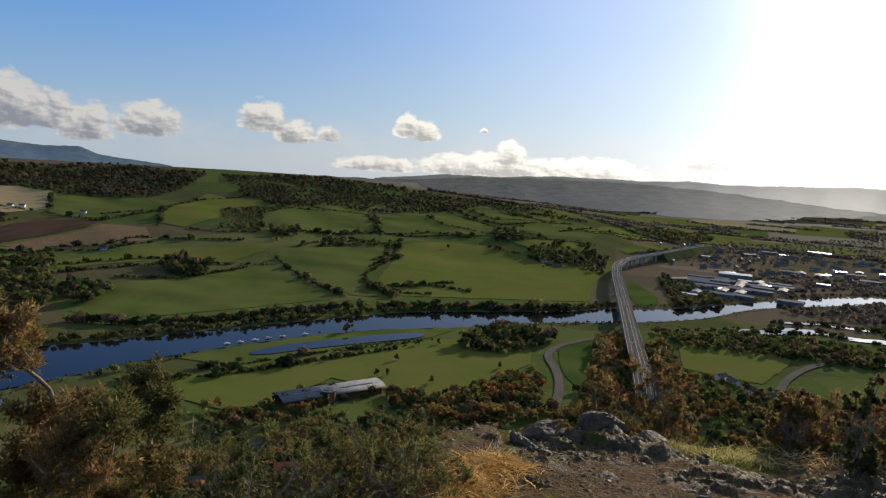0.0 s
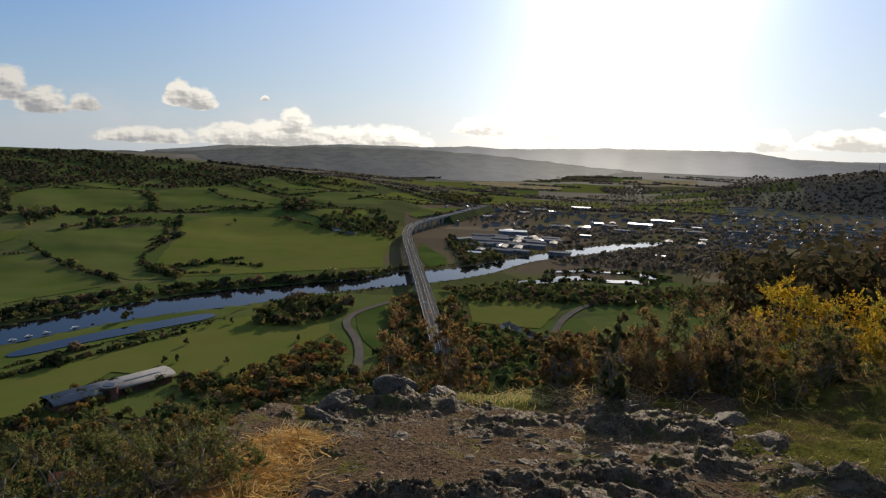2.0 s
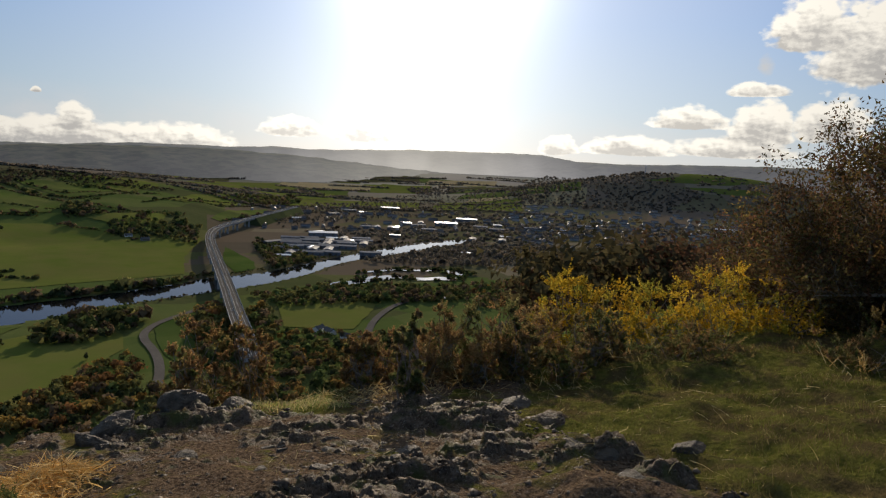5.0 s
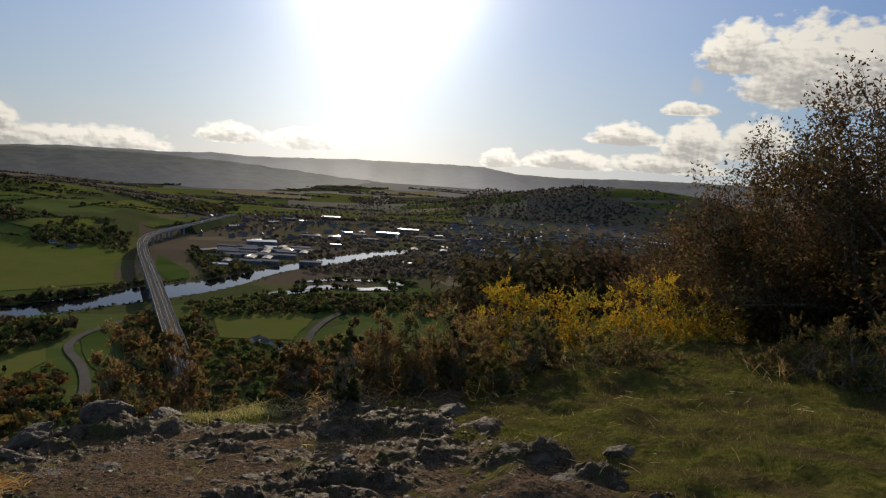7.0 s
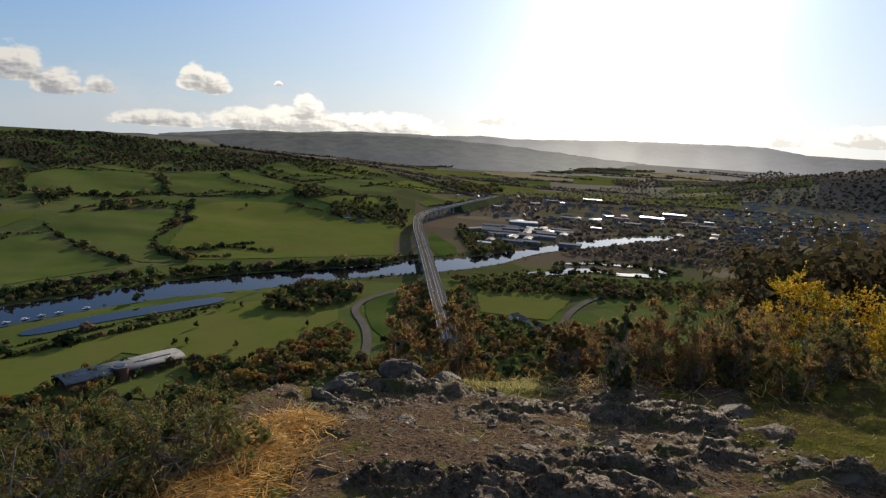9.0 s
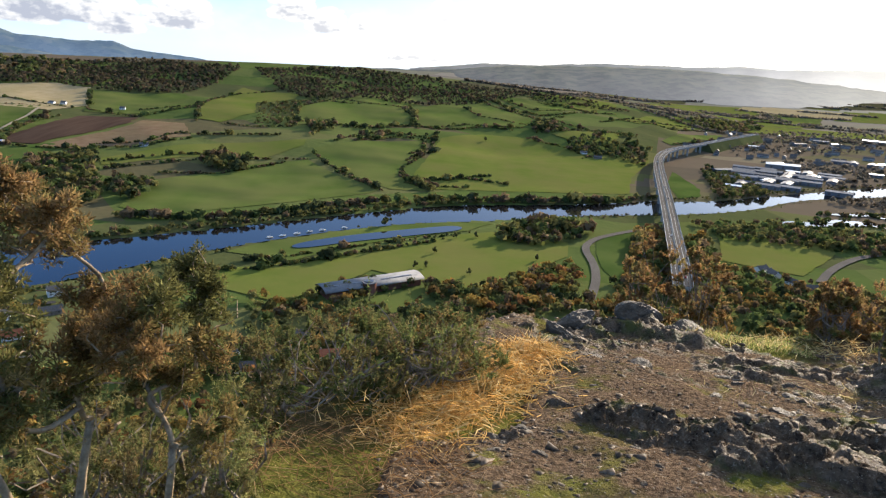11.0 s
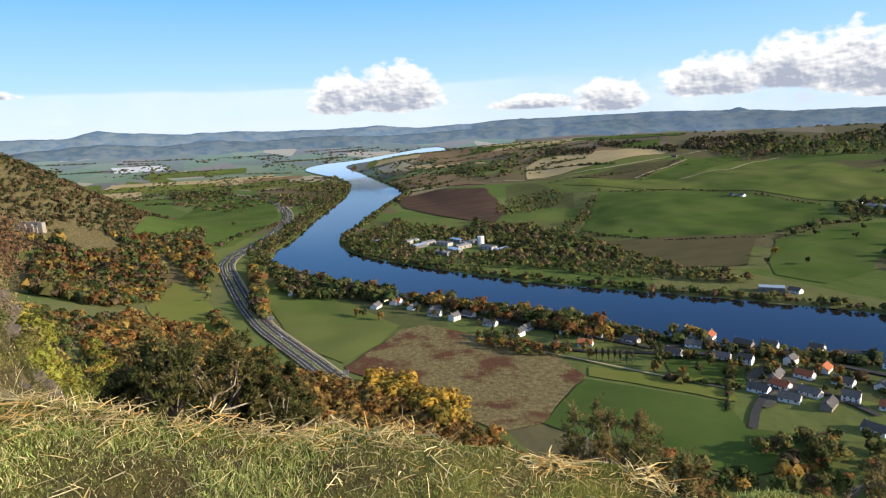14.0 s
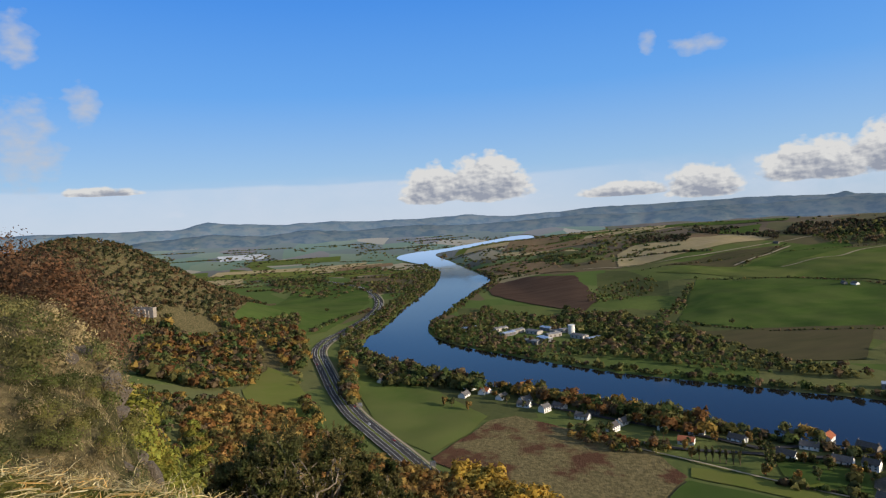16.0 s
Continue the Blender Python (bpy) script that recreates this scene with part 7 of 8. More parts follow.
def bush(name, x, y, z, r, h, cols, label, category="bush", group="", shoots=5200, size=0.055, broad=0.2, lobes=16, mat="spine", sprigs=0.5):
    """A woody bush: forking stems out of the ground, tufts at their ends, and in every tuft plumes of spines or twigs of leaves."""
    g = min(float(H(x, y)) - 0.06, z)
    base = thing(name, label, category, group)
    base.matrix_basis = pose(x, y, g)
    up = z - g
    a, q = dig.uniform(0, 2 * math.pi, lobes), dig.uniform(0.03, 1, lobes) ** 0.55
    high = np.where(dig.uniform(size=lobes) < 0.3, dig.uniform(0.0, 0.35, lobes), dig.uniform(0.05, 1.0, lobes) ** 0.85)
    wide = r * (0.35 + 0.75 * np.sin(math.pi * (0.16 + 0.62 * high))) * q * 0.9
    c = np.column_stack([np.cos(a) * wide, np.sin(a) * wide, high * h * (1 - 0.2 * q * q) * dig.uniform(0.85, 1.12, lobes) + up])
    for k in range(7):
        foot = np.array([dig.normal() * r * 0.12, dig.normal() * r * 0.12, 0])
        lines = [bough(foot, c[k], 0.016, 0.006, 0.05)]
        for e in range(k + 7, lobes, 7):
            lines.append(bough(lines[0][0][int(dig.uniform(2, 6))], c[e], 0.008, 0.003, 0.04, 5))
        part("stem", tubes(lines, 4), M["twig"], base, "thin grey-brown forking woody stem")
    lr = r * dig.uniform(0.22, 0.42, lobes) * (24 / lobes) ** 0.35
    per = 9 if mat == "spine" else 7
    n = lobes * per
    k = np.repeat(np.arange(lobes), per)
    w = unit(dig.normal(size=(n, 3)) + np.array([0, 0, 0.3]) + unit(c - np.array([0, 0, up + h * 0.35]))[k] * 0.5)
    foot = c[k] + w * (lr[k] * dig.uniform(0.0, 0.55, n))[:, None]
    way = unit(w + dig.normal(size=w.shape) * 0.25 + np.array([0, 0, 0.7]))
    reach = lr[k] * dig.uniform(0.5, 1.0, n) + np.where(dig.uniform(size=n) < 0.1 * sprigs, r * dig.uniform(0.1, 0.45, n), 0)
    hue = palette(cols, lobes, 0.25)[k] * 0.55 + palette(cols, n, 0.3) * 0.45
    m = max(6, shoots // n)
    e = np.repeat(np.arange(n), m)
    s = dig.uniform(0, 1, n * m) ** 0.8
    thick = (0.35 * size if mat == "spine" else 0.9 * size) * (1 - 0.5 * s)
    around = unit(dig.normal(size=(n * m, 3)))
    root = foot[e] + way[e] * (reach[e] * s)[:, None] + around * (thick * dig.uniform(0, 1, n * m))[:, None]
    root[:, 2] = np.maximum(root[:, 2], 0.02)
    out = unit(way[e] * 0.55 + around + np.array([0, 0, 0.15]))
    length = size * dig.uniform(0.55, 1.25, n * m) * (1.15 - 0.5 * s)
    spikes("foliage", root, out, length, length * broad * dig.uniform(0.8, 1.3, n * m), hue[e] * dig.uniform(0.75, 1.25, (n * m, 1)), M[mat], base, "tufts of dense spiny foliage" if mat == "spine" else "small loose leaves")
    return base


# dense green gorse: place, foot, radius, height
for x, y, z, r, h in ((-0.35, 4.4, -0.98, 0.56, 0.86), (-0.85, 4.1, -0.95, 0.5, 0.8), (-0.1, 4.75, -1.1, 0.42, 0.72), (-1.3, 4.4, -1.2, 0.5, 0.78)):
    bush("gorse_bush", x, y, z, r, h, [(0.13, 0.15, 0.05), (0.17, 0.18, 0.065), (0.09, 0.11, 0.036), (0.20, 0.165, 0.07), (0.22, 0.14, 0.06)], "dense green gorse bush on the hill edge", group="gorse bushes", shoots=21000, size=0.024, broad=0.45, lobes=75)
for x, y, z, r, h in ((2.5, 8.96, -1.98, 0.42, 1.32), (3.2, 8.76, -1.89, 0.40, 1.22), (4.26, 7.52, -1.5, 0.28, 0.8), (4.6, 8.1, -1.7, 0.3, 0.7)):
    bush("gorse_bush", x, y, z, r, h, GORSE_BROWN + GORSE_BROWN[:2] + GORSE[:1], "dark brownish gorse bush beyond the rocks", group="gorse bushes", shoots=19000, size=0.038, broad=0.48, lobes=44, sprigs=1.0)
for x, y, z, r, h in ((5.63, 7.34, -1.4, 0.47, 0.98), (6.29, 7.33, -1.39, 0.49, 1.06), (6.2, 6.61, -1.32, 0.31, 0.85), (7.6, 6.5, -1.42, 0.42, 1.0), (8.11, 6.91, -1.46, 0.40, 0.92), (6.87, 6.33, -1.5, 0.43, 0.63), (10.13, 3.54, -1.06, 0.54, 1.0), (9.63, 2.85, -0.78, 0.46, 1.0), (9.2, 5.6, -1.4, 0.6, 0.7), (8.7, 6.1, -1.5, 0.65, 0.7), (10.4, 4.5, -1.3, 0.6, 0.75)):
    bush("gorse_bush", x, y, z, r, h, GORSE_BROWN + GORSE[:3], "brownish green gorse bush at the edge of the turf", group="gorse bushes", shoots=10500, size=0.038, broad=0.48, lobes=34, sprigs=0.9)
for x, y, z, r, h in ((6.34, 6.83, -1.45, 0.39, 0.7), (5.4, 7.31, -1.41, 0.42, 0.84), (5.73, 6.82, -1.4, 0.37, 0.6), (4.75, 7.72, -1.53, 0.34, 0.76), (5.08, 7.25, -1.49, 0.5, 0.62), (7.3, 7.4, -1.5, 0.5, 0.8)):
    bush("dry_shrub", x, y, z, r, h, GORSE_BROWN, "sparse brown half-bare shrub", group="dry shrubs", shoots=9000, size=0.045, broad=0.3, lobes=36, sprigs=2.0)
bush("upright_gorse", 4.16, 6.18, -1.12, 0.21, 1.0, GORSE[:3] + GORSE_BROWN[2:], "narrow dark upright gorse bush casting a long shadow", shoots=17000, size=0.036, broad=0.48, lobes=48, sprigs=0.4)
for x, y, z, r, h in ((-4.3, -0.8, -0.1, 0.3, 0.66), (-4.4, -0.52, -0.15, 0.3, 0.58), (-4.45, -0.2, -0.2, 0.22, 0.36), (-4.45, -1.02, -0.05, 0.2, 0.36)):
    bush("young_gorse", x, y, z, r, h, [(0.07, 0.085, 0.03), (0.10, 0.11, 0.036), (0.13, 0.12, 0.045), (0.16, 0.13, 0.05)], "bushy dark green gorse below the straw on the turf edge", group="small gorse bushes", shoots=16000, size=0.032, broad=0.42, lobes=56, sprigs=1.6)
for x, y, z, r, h in ((-4.4, 1.92, -0.9, 0.22, 0.45), (-3.88, 1.99, -0.8, 0.17, 0.28), (-4.48, 2.3, -1.0, 0.22, 0.4), (-3.63, 2.06, -0.75, 0.2, 0.27)):
    bush("young_gorse", x, y, z, r, h, GORSE, "small straggling gorse bush below the turf edge", group="small gorse bushes", shoots=11000, size=0.03, broad=0.3, lobes=34, sprigs=2.2)
for x, y, z, r, h in ((-1.95, 1.75, -0.05, 0.22, 0.42), (-0.88, 1.94, 0.05, 0.27, 0.42), (-1.5, 2.3, -0.3, 0.32, 0.5), (-2.2, 2.3, -0.3, 0.28, 0.5), (-1.15, 2.0, -0.05, 0.24, 0.32)):
    bush("young_gorse", x, y, z, r, h, GORSE, "low green gorse bush round the tall shrub", group="small gorse bushes", shoots=13000, size=0.018, broad=0.28, lobes=34, sprigs=1.2)
for x, y, z, r, h in ((9.24, 8.63, -1.39, 0.64, 0.96), (9.59, 7.95, -1.48, 0.68, 0.94), (10.5, 7.62, -1.55, 0.76, 0.98), (11.29, 7.2, -1.37, 0.78, 1.12), (11.88, 6.62, -1.3, 0.85, 1.25), (11.66, 5.78, -1.54, 0.65, 0.98), (10.81, 6.46, -1.71, 0.74, 0.95), (9.78, 7.25, -1.89, 0.71, 0.82), (8.41, 8.46, -1.79, 0.45, 0.8)):
    bush("autumn_shrub", x, y, z, r, h, YELLOW, "bright yellow autumn shrub with small loose leaves", group="yellow shrubs", shoots=8200, size=0.036, broad=0.75, lobes=46, mat="leaf", sprigs=2.0)


# ---- the tall leggy shrub on the edge ----
FOOT = (-1.12, 1.62)
CLUMPS = [(-0.11, 0.12, 1.16), (-0.06, 0.15, 1.08), (-0.07, -0.03, 1.18), (0.11, -0.07, 1.16), (-0.08, -0.33, 1.11), (-0.13, -0.3, 0.97), (-0.11, -0.13, 0.91), (0.05, -0.25, 1.01), (-0.05, -0.31, 0.91), (-0.46, -0.01, 0.78), (-0.3, -0.11, 0.76), (-0.23, -0.34, 0.81), (-0.26, -0.23, 0.7), (-0.37, 0.05, 0.61), (-0.04, 0.22, 0.82), (0.06, 0.23, 0.79), (0.23, 0.05, 0.88), (0.07, 0.03, 0.77), (0.12, 0.17, 0.71), (0.1, -0.21, 0.85), (-0.09, -0.02, 0.67), (0.07, -0.09, 0.7), (0.12, 0.28, 0.57), (0.35, -0.08, 0.84), (0.33, 0.25, 0.7), (0.26, 0.33, 0.88), (0.34, 0.0, 0.93), (0.3, 0.36, 0.84), (0.23, 0.32, 0.56), (0.01, -0.29, 0.72), (-0.31, -0.08, 0.5), (0.48, -0.07, 0.63)]

RUSSET_HEADS, GREEN_HEADS = {0, 1, 2, 3, 14, 15, 16, 17, 18, 23}, {5, 7, 25, 26, 27}


def tall_shrub():
    x0, y0 = FOOT
    g = float(H(x0, y0)) - 0.08
    base = thing("tall_shrub", "tall leggy gorse with pale bent stems and brown foliage", "shrub")
    base.matrix_basis = pose(x0, y0, g)
    heads = np.array(CLUMPS) - np.array([0, 0, g])
    # each head grows out of the nearest wood below it
    order = np.argsort(np.linalg.norm(heads, axis=1))
    lines, tips, kinds, wood_at = [], [], [], []
    # three upright stems, lit along one side
    for foot, top in (((0, 0, 0), (0.06, 0.05, 0.88)), ((-0.07, -0.03, 0), (-0.13, -0.12, 0.84)), ((0.06, 0.02, 0), (0.24, 0.16, 0.74))):
        p, rad = bough(foot, top, 0.019, 0.011, 0.018, 9)
        lines.append((p, rad))
        wood_at += list(p[3:])
    for k in order:
        at = np.array(wood_at)
        gap = heads[k] - at
        cost = np.linalg.norm(gap, axis=1) + 0.8 * np.maximum(0, 0.12 - gap[:, 2]) + 0.12 * np.linalg.norm(at, axis=1)
        fork = at[np.argmin(cost)]
        thick = 0.014 * (1.0 - 0.5 * min(1, np.linalg.norm(fork) / 1.3))
        p, rad = bough(fork, heads[k], thick, 0.0045, 0.022, 9)
        lines.append((p, rad))
        wood_at += list(p[2:7])
        for q in range(18):
            a = p[int(dig.uniform(5.4, 8.99))]
            out = a + unit(dig.normal(size=3) + np.array([0, 0, 0.25])) * dig.uniform(0.03, 0.1)
            lines.append(bough(a, out, 0.0032, 0.0012, 0.01, 4))
            tips.append(out)
            tips.append(a * 0.35 + out * 0.65)
        tips.append(heads[k])
        kinds += [0 if k in RUSSET_HEADS else 1 if k in GREEN_HEADS else 2] * 37
    # bare snags
    for q in range(26):
        a = wood_at[int(dig.uniform(3, len(wood_at)))]
        lines.append(bough(a, a + unit(dig.normal(size=3) + np.array([0, 0, 0.3])) * dig.uniform(0.06, 0.2), 0.004, 0.0012, 0.02, 5))
    part("branch_frame", tubes(lines, 6), M["pale_twig"], base, "pale grey-brown bent stems", True)
    tips = np.array(tips)
    n = 84000
    k = dig.integers(0, len(tips), n)
    w = unit(dig.normal(size=(n, 3)))
    root = tips[k] + w * (0.024 * dig.uniform(0.05, 1, n) ** 0.6)[:, None]
    way = unit(w + np.array([0, 0, 0.3]) + dig.normal(size=w.shape) * 0.4)
    length = dig.uniform(0.009, 0.02, n)
    kinds = np.array(kinds)[:, None]
    rust = palette([(0.28, 0.175, 0.075), (0.25, 0.155, 0.065), (0.20, 0.14, 0.056), (0.19, 0.155, 0.06)], len(tips), 0.25)
    green = palette([(0.125, 0.12, 0.042), (0.155, 0.145, 0.05), (0.10, 0.10, 0.036)], len(tips), 0.25)
    olive = palette([(0.25, 0.18, 0.07), (0.19, 0.16, 0.058), (0.17, 0.165, 0.058), (0.14, 0.145, 0.05), (0.22, 0.15, 0.06)], len(tips), 0.25)
    hue = np.where(kinds == 0, rust, np.where(kinds == 1, green, olive))
    t = hue[k] * dig.uniform(0.7, 1.35, (n, 1))
    spikes("foliage", root, way, length, length * 0.38, t, M["spine"], base, "russet and olive dry foliage")


tall_shrub()


# ---- the big dark thorn tree ----
def thorn_tree(x0, y0, reach, high, boughs, leaves, label):
    g = float(H(x0, y0)) - 0.1
    base = thing("thorn_tree", label, "tree", "thorn trees")
    base.matrix_basis = pose(x0, y0, g)
    lines, tips = [], []
    for i in range(boughs):
        a = dig.uniform(0, 2 * math.pi)
        rise = dig.uniform(0.08, 1.0)
        out_to = reach * math.sqrt(1 - 0.85 * rise ** 2) * dig.uniform(0.72, 1.0)
        top = np.array([math.cos(a) * out_to, math.sin(a) * out_to, high * rise * dig.uniform(0.85, 1.04)])
        p, rad = bough((dig.normal() * 0.2, dig.normal() * 0.2, 0), top, 0.07, 0.01, 0.25, 9)
        lines.append((p, rad))
        for k in range(40):
            q = p[int(dig.uniform(2.5, 8.99))]
            out = q + unit(dig.normal(size=3) + np.array([0.5 * math.cos(a), 0.5 * math.sin(a), 0.8])) * dig.uniform(0.2, 0.65)
            lines.append(bough(q, out, 0.008, 0.002, 0.05, 3))
            tips.append(out)
            tips.append((q + out) / 2)
    part("branch_frame", tubes(lines, 3), M["twig"], base, "tangle of dark bare branches", True)
    tips = np.array(tips)
    n = leaves
    k = dig.integers(0, len(tips), n)
    w = unit(dig.normal(size=(n, 3)))
    root = tips[k] + w * (0.3 * dig.uniform(0, 1, n) ** 0.6)[:, None]
    length = dig.uniform(0.045, 0.09, n)
    hue = palette([(0.085, 0.08, 0.032), (0.13, 0.085, 0.04), (0.10, 0.065, 0.035), (0.15, 0.075, 0.04), (0.17, 0.12, 0.04)], len(tips), 0.2)
    spikes("foliage", root, unit(w + dig.normal(size=w.shape) * 0.6), length, length * 0.6, hue[k] * dig.uniform(0.7, 1.3, (n, 1)), M["leaf"], base, "dark sparse leaves")


thorn_tree(14.0, 3.3, 4.3, 4.3, 76, 105000, "large dark half-bare thorn tree at the hill's edge")
thorn_tree(14.2, 5.7, 2.8, 3.7, 34, 42000, "dark twiggy thorn tree leaning over the yellow shrubs")
thorn_tree(15.6, 8.1, 2.3, 3.0, 20, 22000, "low russet brown thorn tree on the slope")


# ---- loose rocks and slabs ----
def boulder(x, y, size, flat, seed, label, sink=0.55, turn=None):
    r = np.random.default_rng(seed)
    bm = bmesh.new()
    bmesh.ops.create_icosphere(bm, subdivisions=4 if size > 0.12 else 3, radius=1)
    v = np.array([p.co for p in bm.verts])
    n = unit(r.normal(size=(13, 3)))
    n[:, 2] *= 1.5
    n = unit(n)
    reach = r.uniform(0.62, 1.0, 13)
    dots = np.maximum(v @ n.T, 1e-3)
    rad = np.min(np.where(dots > 0.05, reach / dots, 9), 1)
    rad = np.minimum(rad, 1.25)
    rad = rad * (1 + 0.05 * vnoise(v[:, 0] * 3 + v[:, 2], v[:, 1] * 3 - v[:, 2], 0.55, seed) + 0.03 * vnoise(v[:, 0] * 3, v[:, 2] * 6 + v[:, 1], 0.3, seed + 1))
    v = v * rad[:, None] * np.array([size, size * r.uniform(0.55, 0.8), size * flat])
    for p, q in zip(bm.verts, v):
        p.co = q
    ob = part("boulder", bm, M["stone"], None, label, False)
    tagged(ob, category="rock", group="loose rocks on the hilltop")
    ob.matrix_basis = pose(x, y, float(H(x, y)) + float(outcrop(np.array([x]), np.array([y]))[0][0] + 0.03) * float(bare_rock(x, y)) - size * flat * sink, r.uniform(-12, 12), r.uniform(-10, 10), r.uniform(-35, 35) if turn is None else turn)
    return ob


RIM_ROCKS = [(1.22, 7.0, 0.22, 0.8), (0.98, 6.62, 0.18, 0.75), (1.55, 7.2, 0.15, 0.6), (1.05, 6.35, 0.13, 0.6), (1.95, 7.2, 0.22, 0.55), (2.5, 7.25, 0.2, 0.5), (2.25, 6.9, 0.14, 0.6)]
ROCKS = [
    (0.38, 3.68, 0.09, 0.6), (0.17, 3.55, 0.12, 0.5), (0.69, 4.2, 0.09, 0.6), (0.93, 4.0, 0.07, 0.8), (1.93, 4.7, 0.08, 0.8), (2.2, 5.36, 0.1, 0.7), (2.36, 4.47, 0.1, 0.6), (2.6, 5.7, 0.13, 0.5), (2.63, 4.95, 0.11, 0.6), (2.8, 5.3, 0.14, 0.5),
    (3.3, 3.92, 0.14, 0.45), (4.9, 5.2, 0.17, 0.4), (4.4, 3.8, 0.17, 0.4), (4.2, 3.3, 0.16, 0.45), (5.2, 3.25, 0.18, 0.45), (3.09, 4.45, 0.12, 0.5), (1.5, 3.9, 0.12, 0.5), (4.0, 2.83, 0.12, 0.4), (1.2, 5.6, 0.1, 0.5), (1.5, 5.4, 0.13, 0.5)]
for i, (x, y, s, f) in enumerate(RIM_ROCKS):
    boulder(x, y, s, f, 80 + i, "weathered grey rock head on the rim of the hilltop", sink=0.3)
for i, (x, y, s, f) in enumerate(ROCKS):
    boulder(x, y, s, f, 100 + i, "rough grey rock with pale lichen bedded in earth" if s > 0.11 else "small grey stone lying on bare earth")
for i in range(70):
    a, d = radians(dice.uniform(2, 58)), dice.uniform(2.2, 7.2)
    x, y = d * math.sin(a), d * math.cos(a)
    if float(bare_rock(x, y)) > 0.5:
        boulder(x, y, dice.uniform(0.02, 0.065), dice.uniform(0.4, 0.8), 300 + i, "small grey stone lying on bare earth")
for i, (x, y, s) in enumerate(((-20.4, -5.9, 0.5), (-21.2, -6.0, 0.35), (-28.7, -8.0, 0.6), (-22.7, -6.3, 0.4), (-28.9, -9.7, 0.55), (-27.6, -9.2, 0.5), (-28.9, -10.3, 0.6), (-27.1, -8.5, 0.45), (-28.1, -8.2, 0.5), (-27.2, -10.1, 0.4), (-20.9, -6.5, 0.35), (-29.6, -9.3, 0.7), (-28.2, -9.0, 0.45), (-30.5, -9.9, 0.6))):
    boulder(x, y, s, 0.9, 500 + i, "pale rock standing out of the grassy cliff edge")


M["chip"] = material("broken_stone", (0.065, 0.05, 0.036), (0.19, 0.145, 0.102), 30, rough=0.6, specular=0.08, random_island=0.5)


def pebbles(n, size, label):
    """Loose angular chips of stone over the rock and the bare earth."""
    a, d = np.radians(dig.uniform(-8, 70, n)), np.sqrt(dig.uniform(4.5, 62, n))
    x, y = d * np.sin(a), d * np.cos(a)
    keep = (bare_rock(x, y) > 0.4) & (vnoise(x, y, 0.5, 88) + dig.normal(size=n) * 0.3 > -0.1)
    x, y = x[keep], y[keep]
    m = len(x)
    size = size[0] + (size[1] - size[0]) * dig.uniform(0, 1, m) ** 3
    c = np.column_stack([x, y, H(x, y) + (outcrop(x, y)[0] + 0.03) * bare_rock(x, y)])
    corner = np.array([(1, 0, 0), (-0.5, 0.87, 0), (-0.5, -0.87, 0), (0.1, 0.1, 0.42), (0, 0, -0.6)])
    turn = dig.uniform(0, 6.3, m)
    k = corner[None] * dig.uniform(0.55, 1.4, (m, 5, 3)) * size[:, None, None]
    k = np.stack([k[..., 0] * np.cos(turn)[:, None] - k[..., 1] * np.sin(turn)[:, None], k[..., 0] * np.sin(turn)[:, None] + k[..., 1] * np.cos(turn)[:, None], k[..., 2]], -1)
    f = (np.arange(m) * 5)[:, None, None] + np.array([(0, 1, 3), (1, 2, 3), (2, 0, 3), (1, 0, 4), (2, 1, 4), (0, 2, 4)])[None]
    ob = mesh_np("stone_chips", (c[:, None, :] + k).reshape(-1, 3), f.reshape(-1, 3), M["chip"])
    return tagged(ob, label, "stones", kind="stuff")


pebbles(9000, (0.006, 0.03), "loose small stone chips scattered over bare earth")
pebbles(1500, (0.02, 0.07), "broken angular brown stones lying on the rock")


# ---- grass, straw and litter ----
def polar(n, az, dist):
    a, r = np.radians(dig.uniform(*az, n)), np.sqrt(dig.uniform(dist[0] ** 2, dist[1] ** 2, n))
    return r * np.sin(a), r * np.cos(a)


def grass(n, az, dist, length, cols, label, want=None, lean=0.6, wide=1.0):
    x, y = polar(n, az, dist)
    k = smooth(0.3, 0.9, 1 - bare_rock(x, y)) if want is None else want(x, y)
    keep = dig.uniform(size=n) < k * (0.35 + 0.65 * smooth(-0.5, 0.3, vnoise(x, y, 0.35, 71)))
    x, y = x[keep], y[keep]
    m = len(x)
    way = unit(np.column_stack([dig.normal(size=(m, 2)) * lean, np.ones(m)]))
    l = dig.uniform(*length, m) * (0.6 + 0.8 * smooth(-0.4, 0.6, vnoise(x, y, 0.6, 72)))
    rise = (outcrop(x, y)[0] + 0.03) * bare_rock(x, y) if want else 0
    ob = spikes("grass", np.column_stack([x, y, H(x, y) + rise - 0.005]), way, l, dig.uniform(0.0018, 0.0036, m) * wide * (1 + np.hypot(x, y) * 0.12), palette(cols, m, 0.3), M["blade"])
    return tagged(ob, label, "grass", kind="stuff")


TURF = [(0.27, 0.34, 0.085), (0.34, 0.40, 0.12), (0.40, 0.42, 0.15), (0.24, 0.31, 0.075), (0.50, 0.48, 0.22)]
MOSS = [(0.14, 0.155, 0.03), (0.18, 0.18, 0.04), (0.11, 0.11, 0.028), (0.20, 0.155, 0.06), (0.28, 0.22, 0.10)]
PALE = [(0.76, 0.61, 0.30), (0.82, 0.70, 0.40), (0.66, 0.50, 0.22), (0.74, 0.61, 0.31)]
ORANGE = [(0.70, 0.46, 0.17), (0.62, 0.38, 0.12), (0.76, 0.58, 0.28), (0.48, 0.27, 0.085)]
grass(150000, (-122, -28), (1.3, 4.2), (0.012, 0.042), TURF, "short green turf with dry blades on the hilltop")
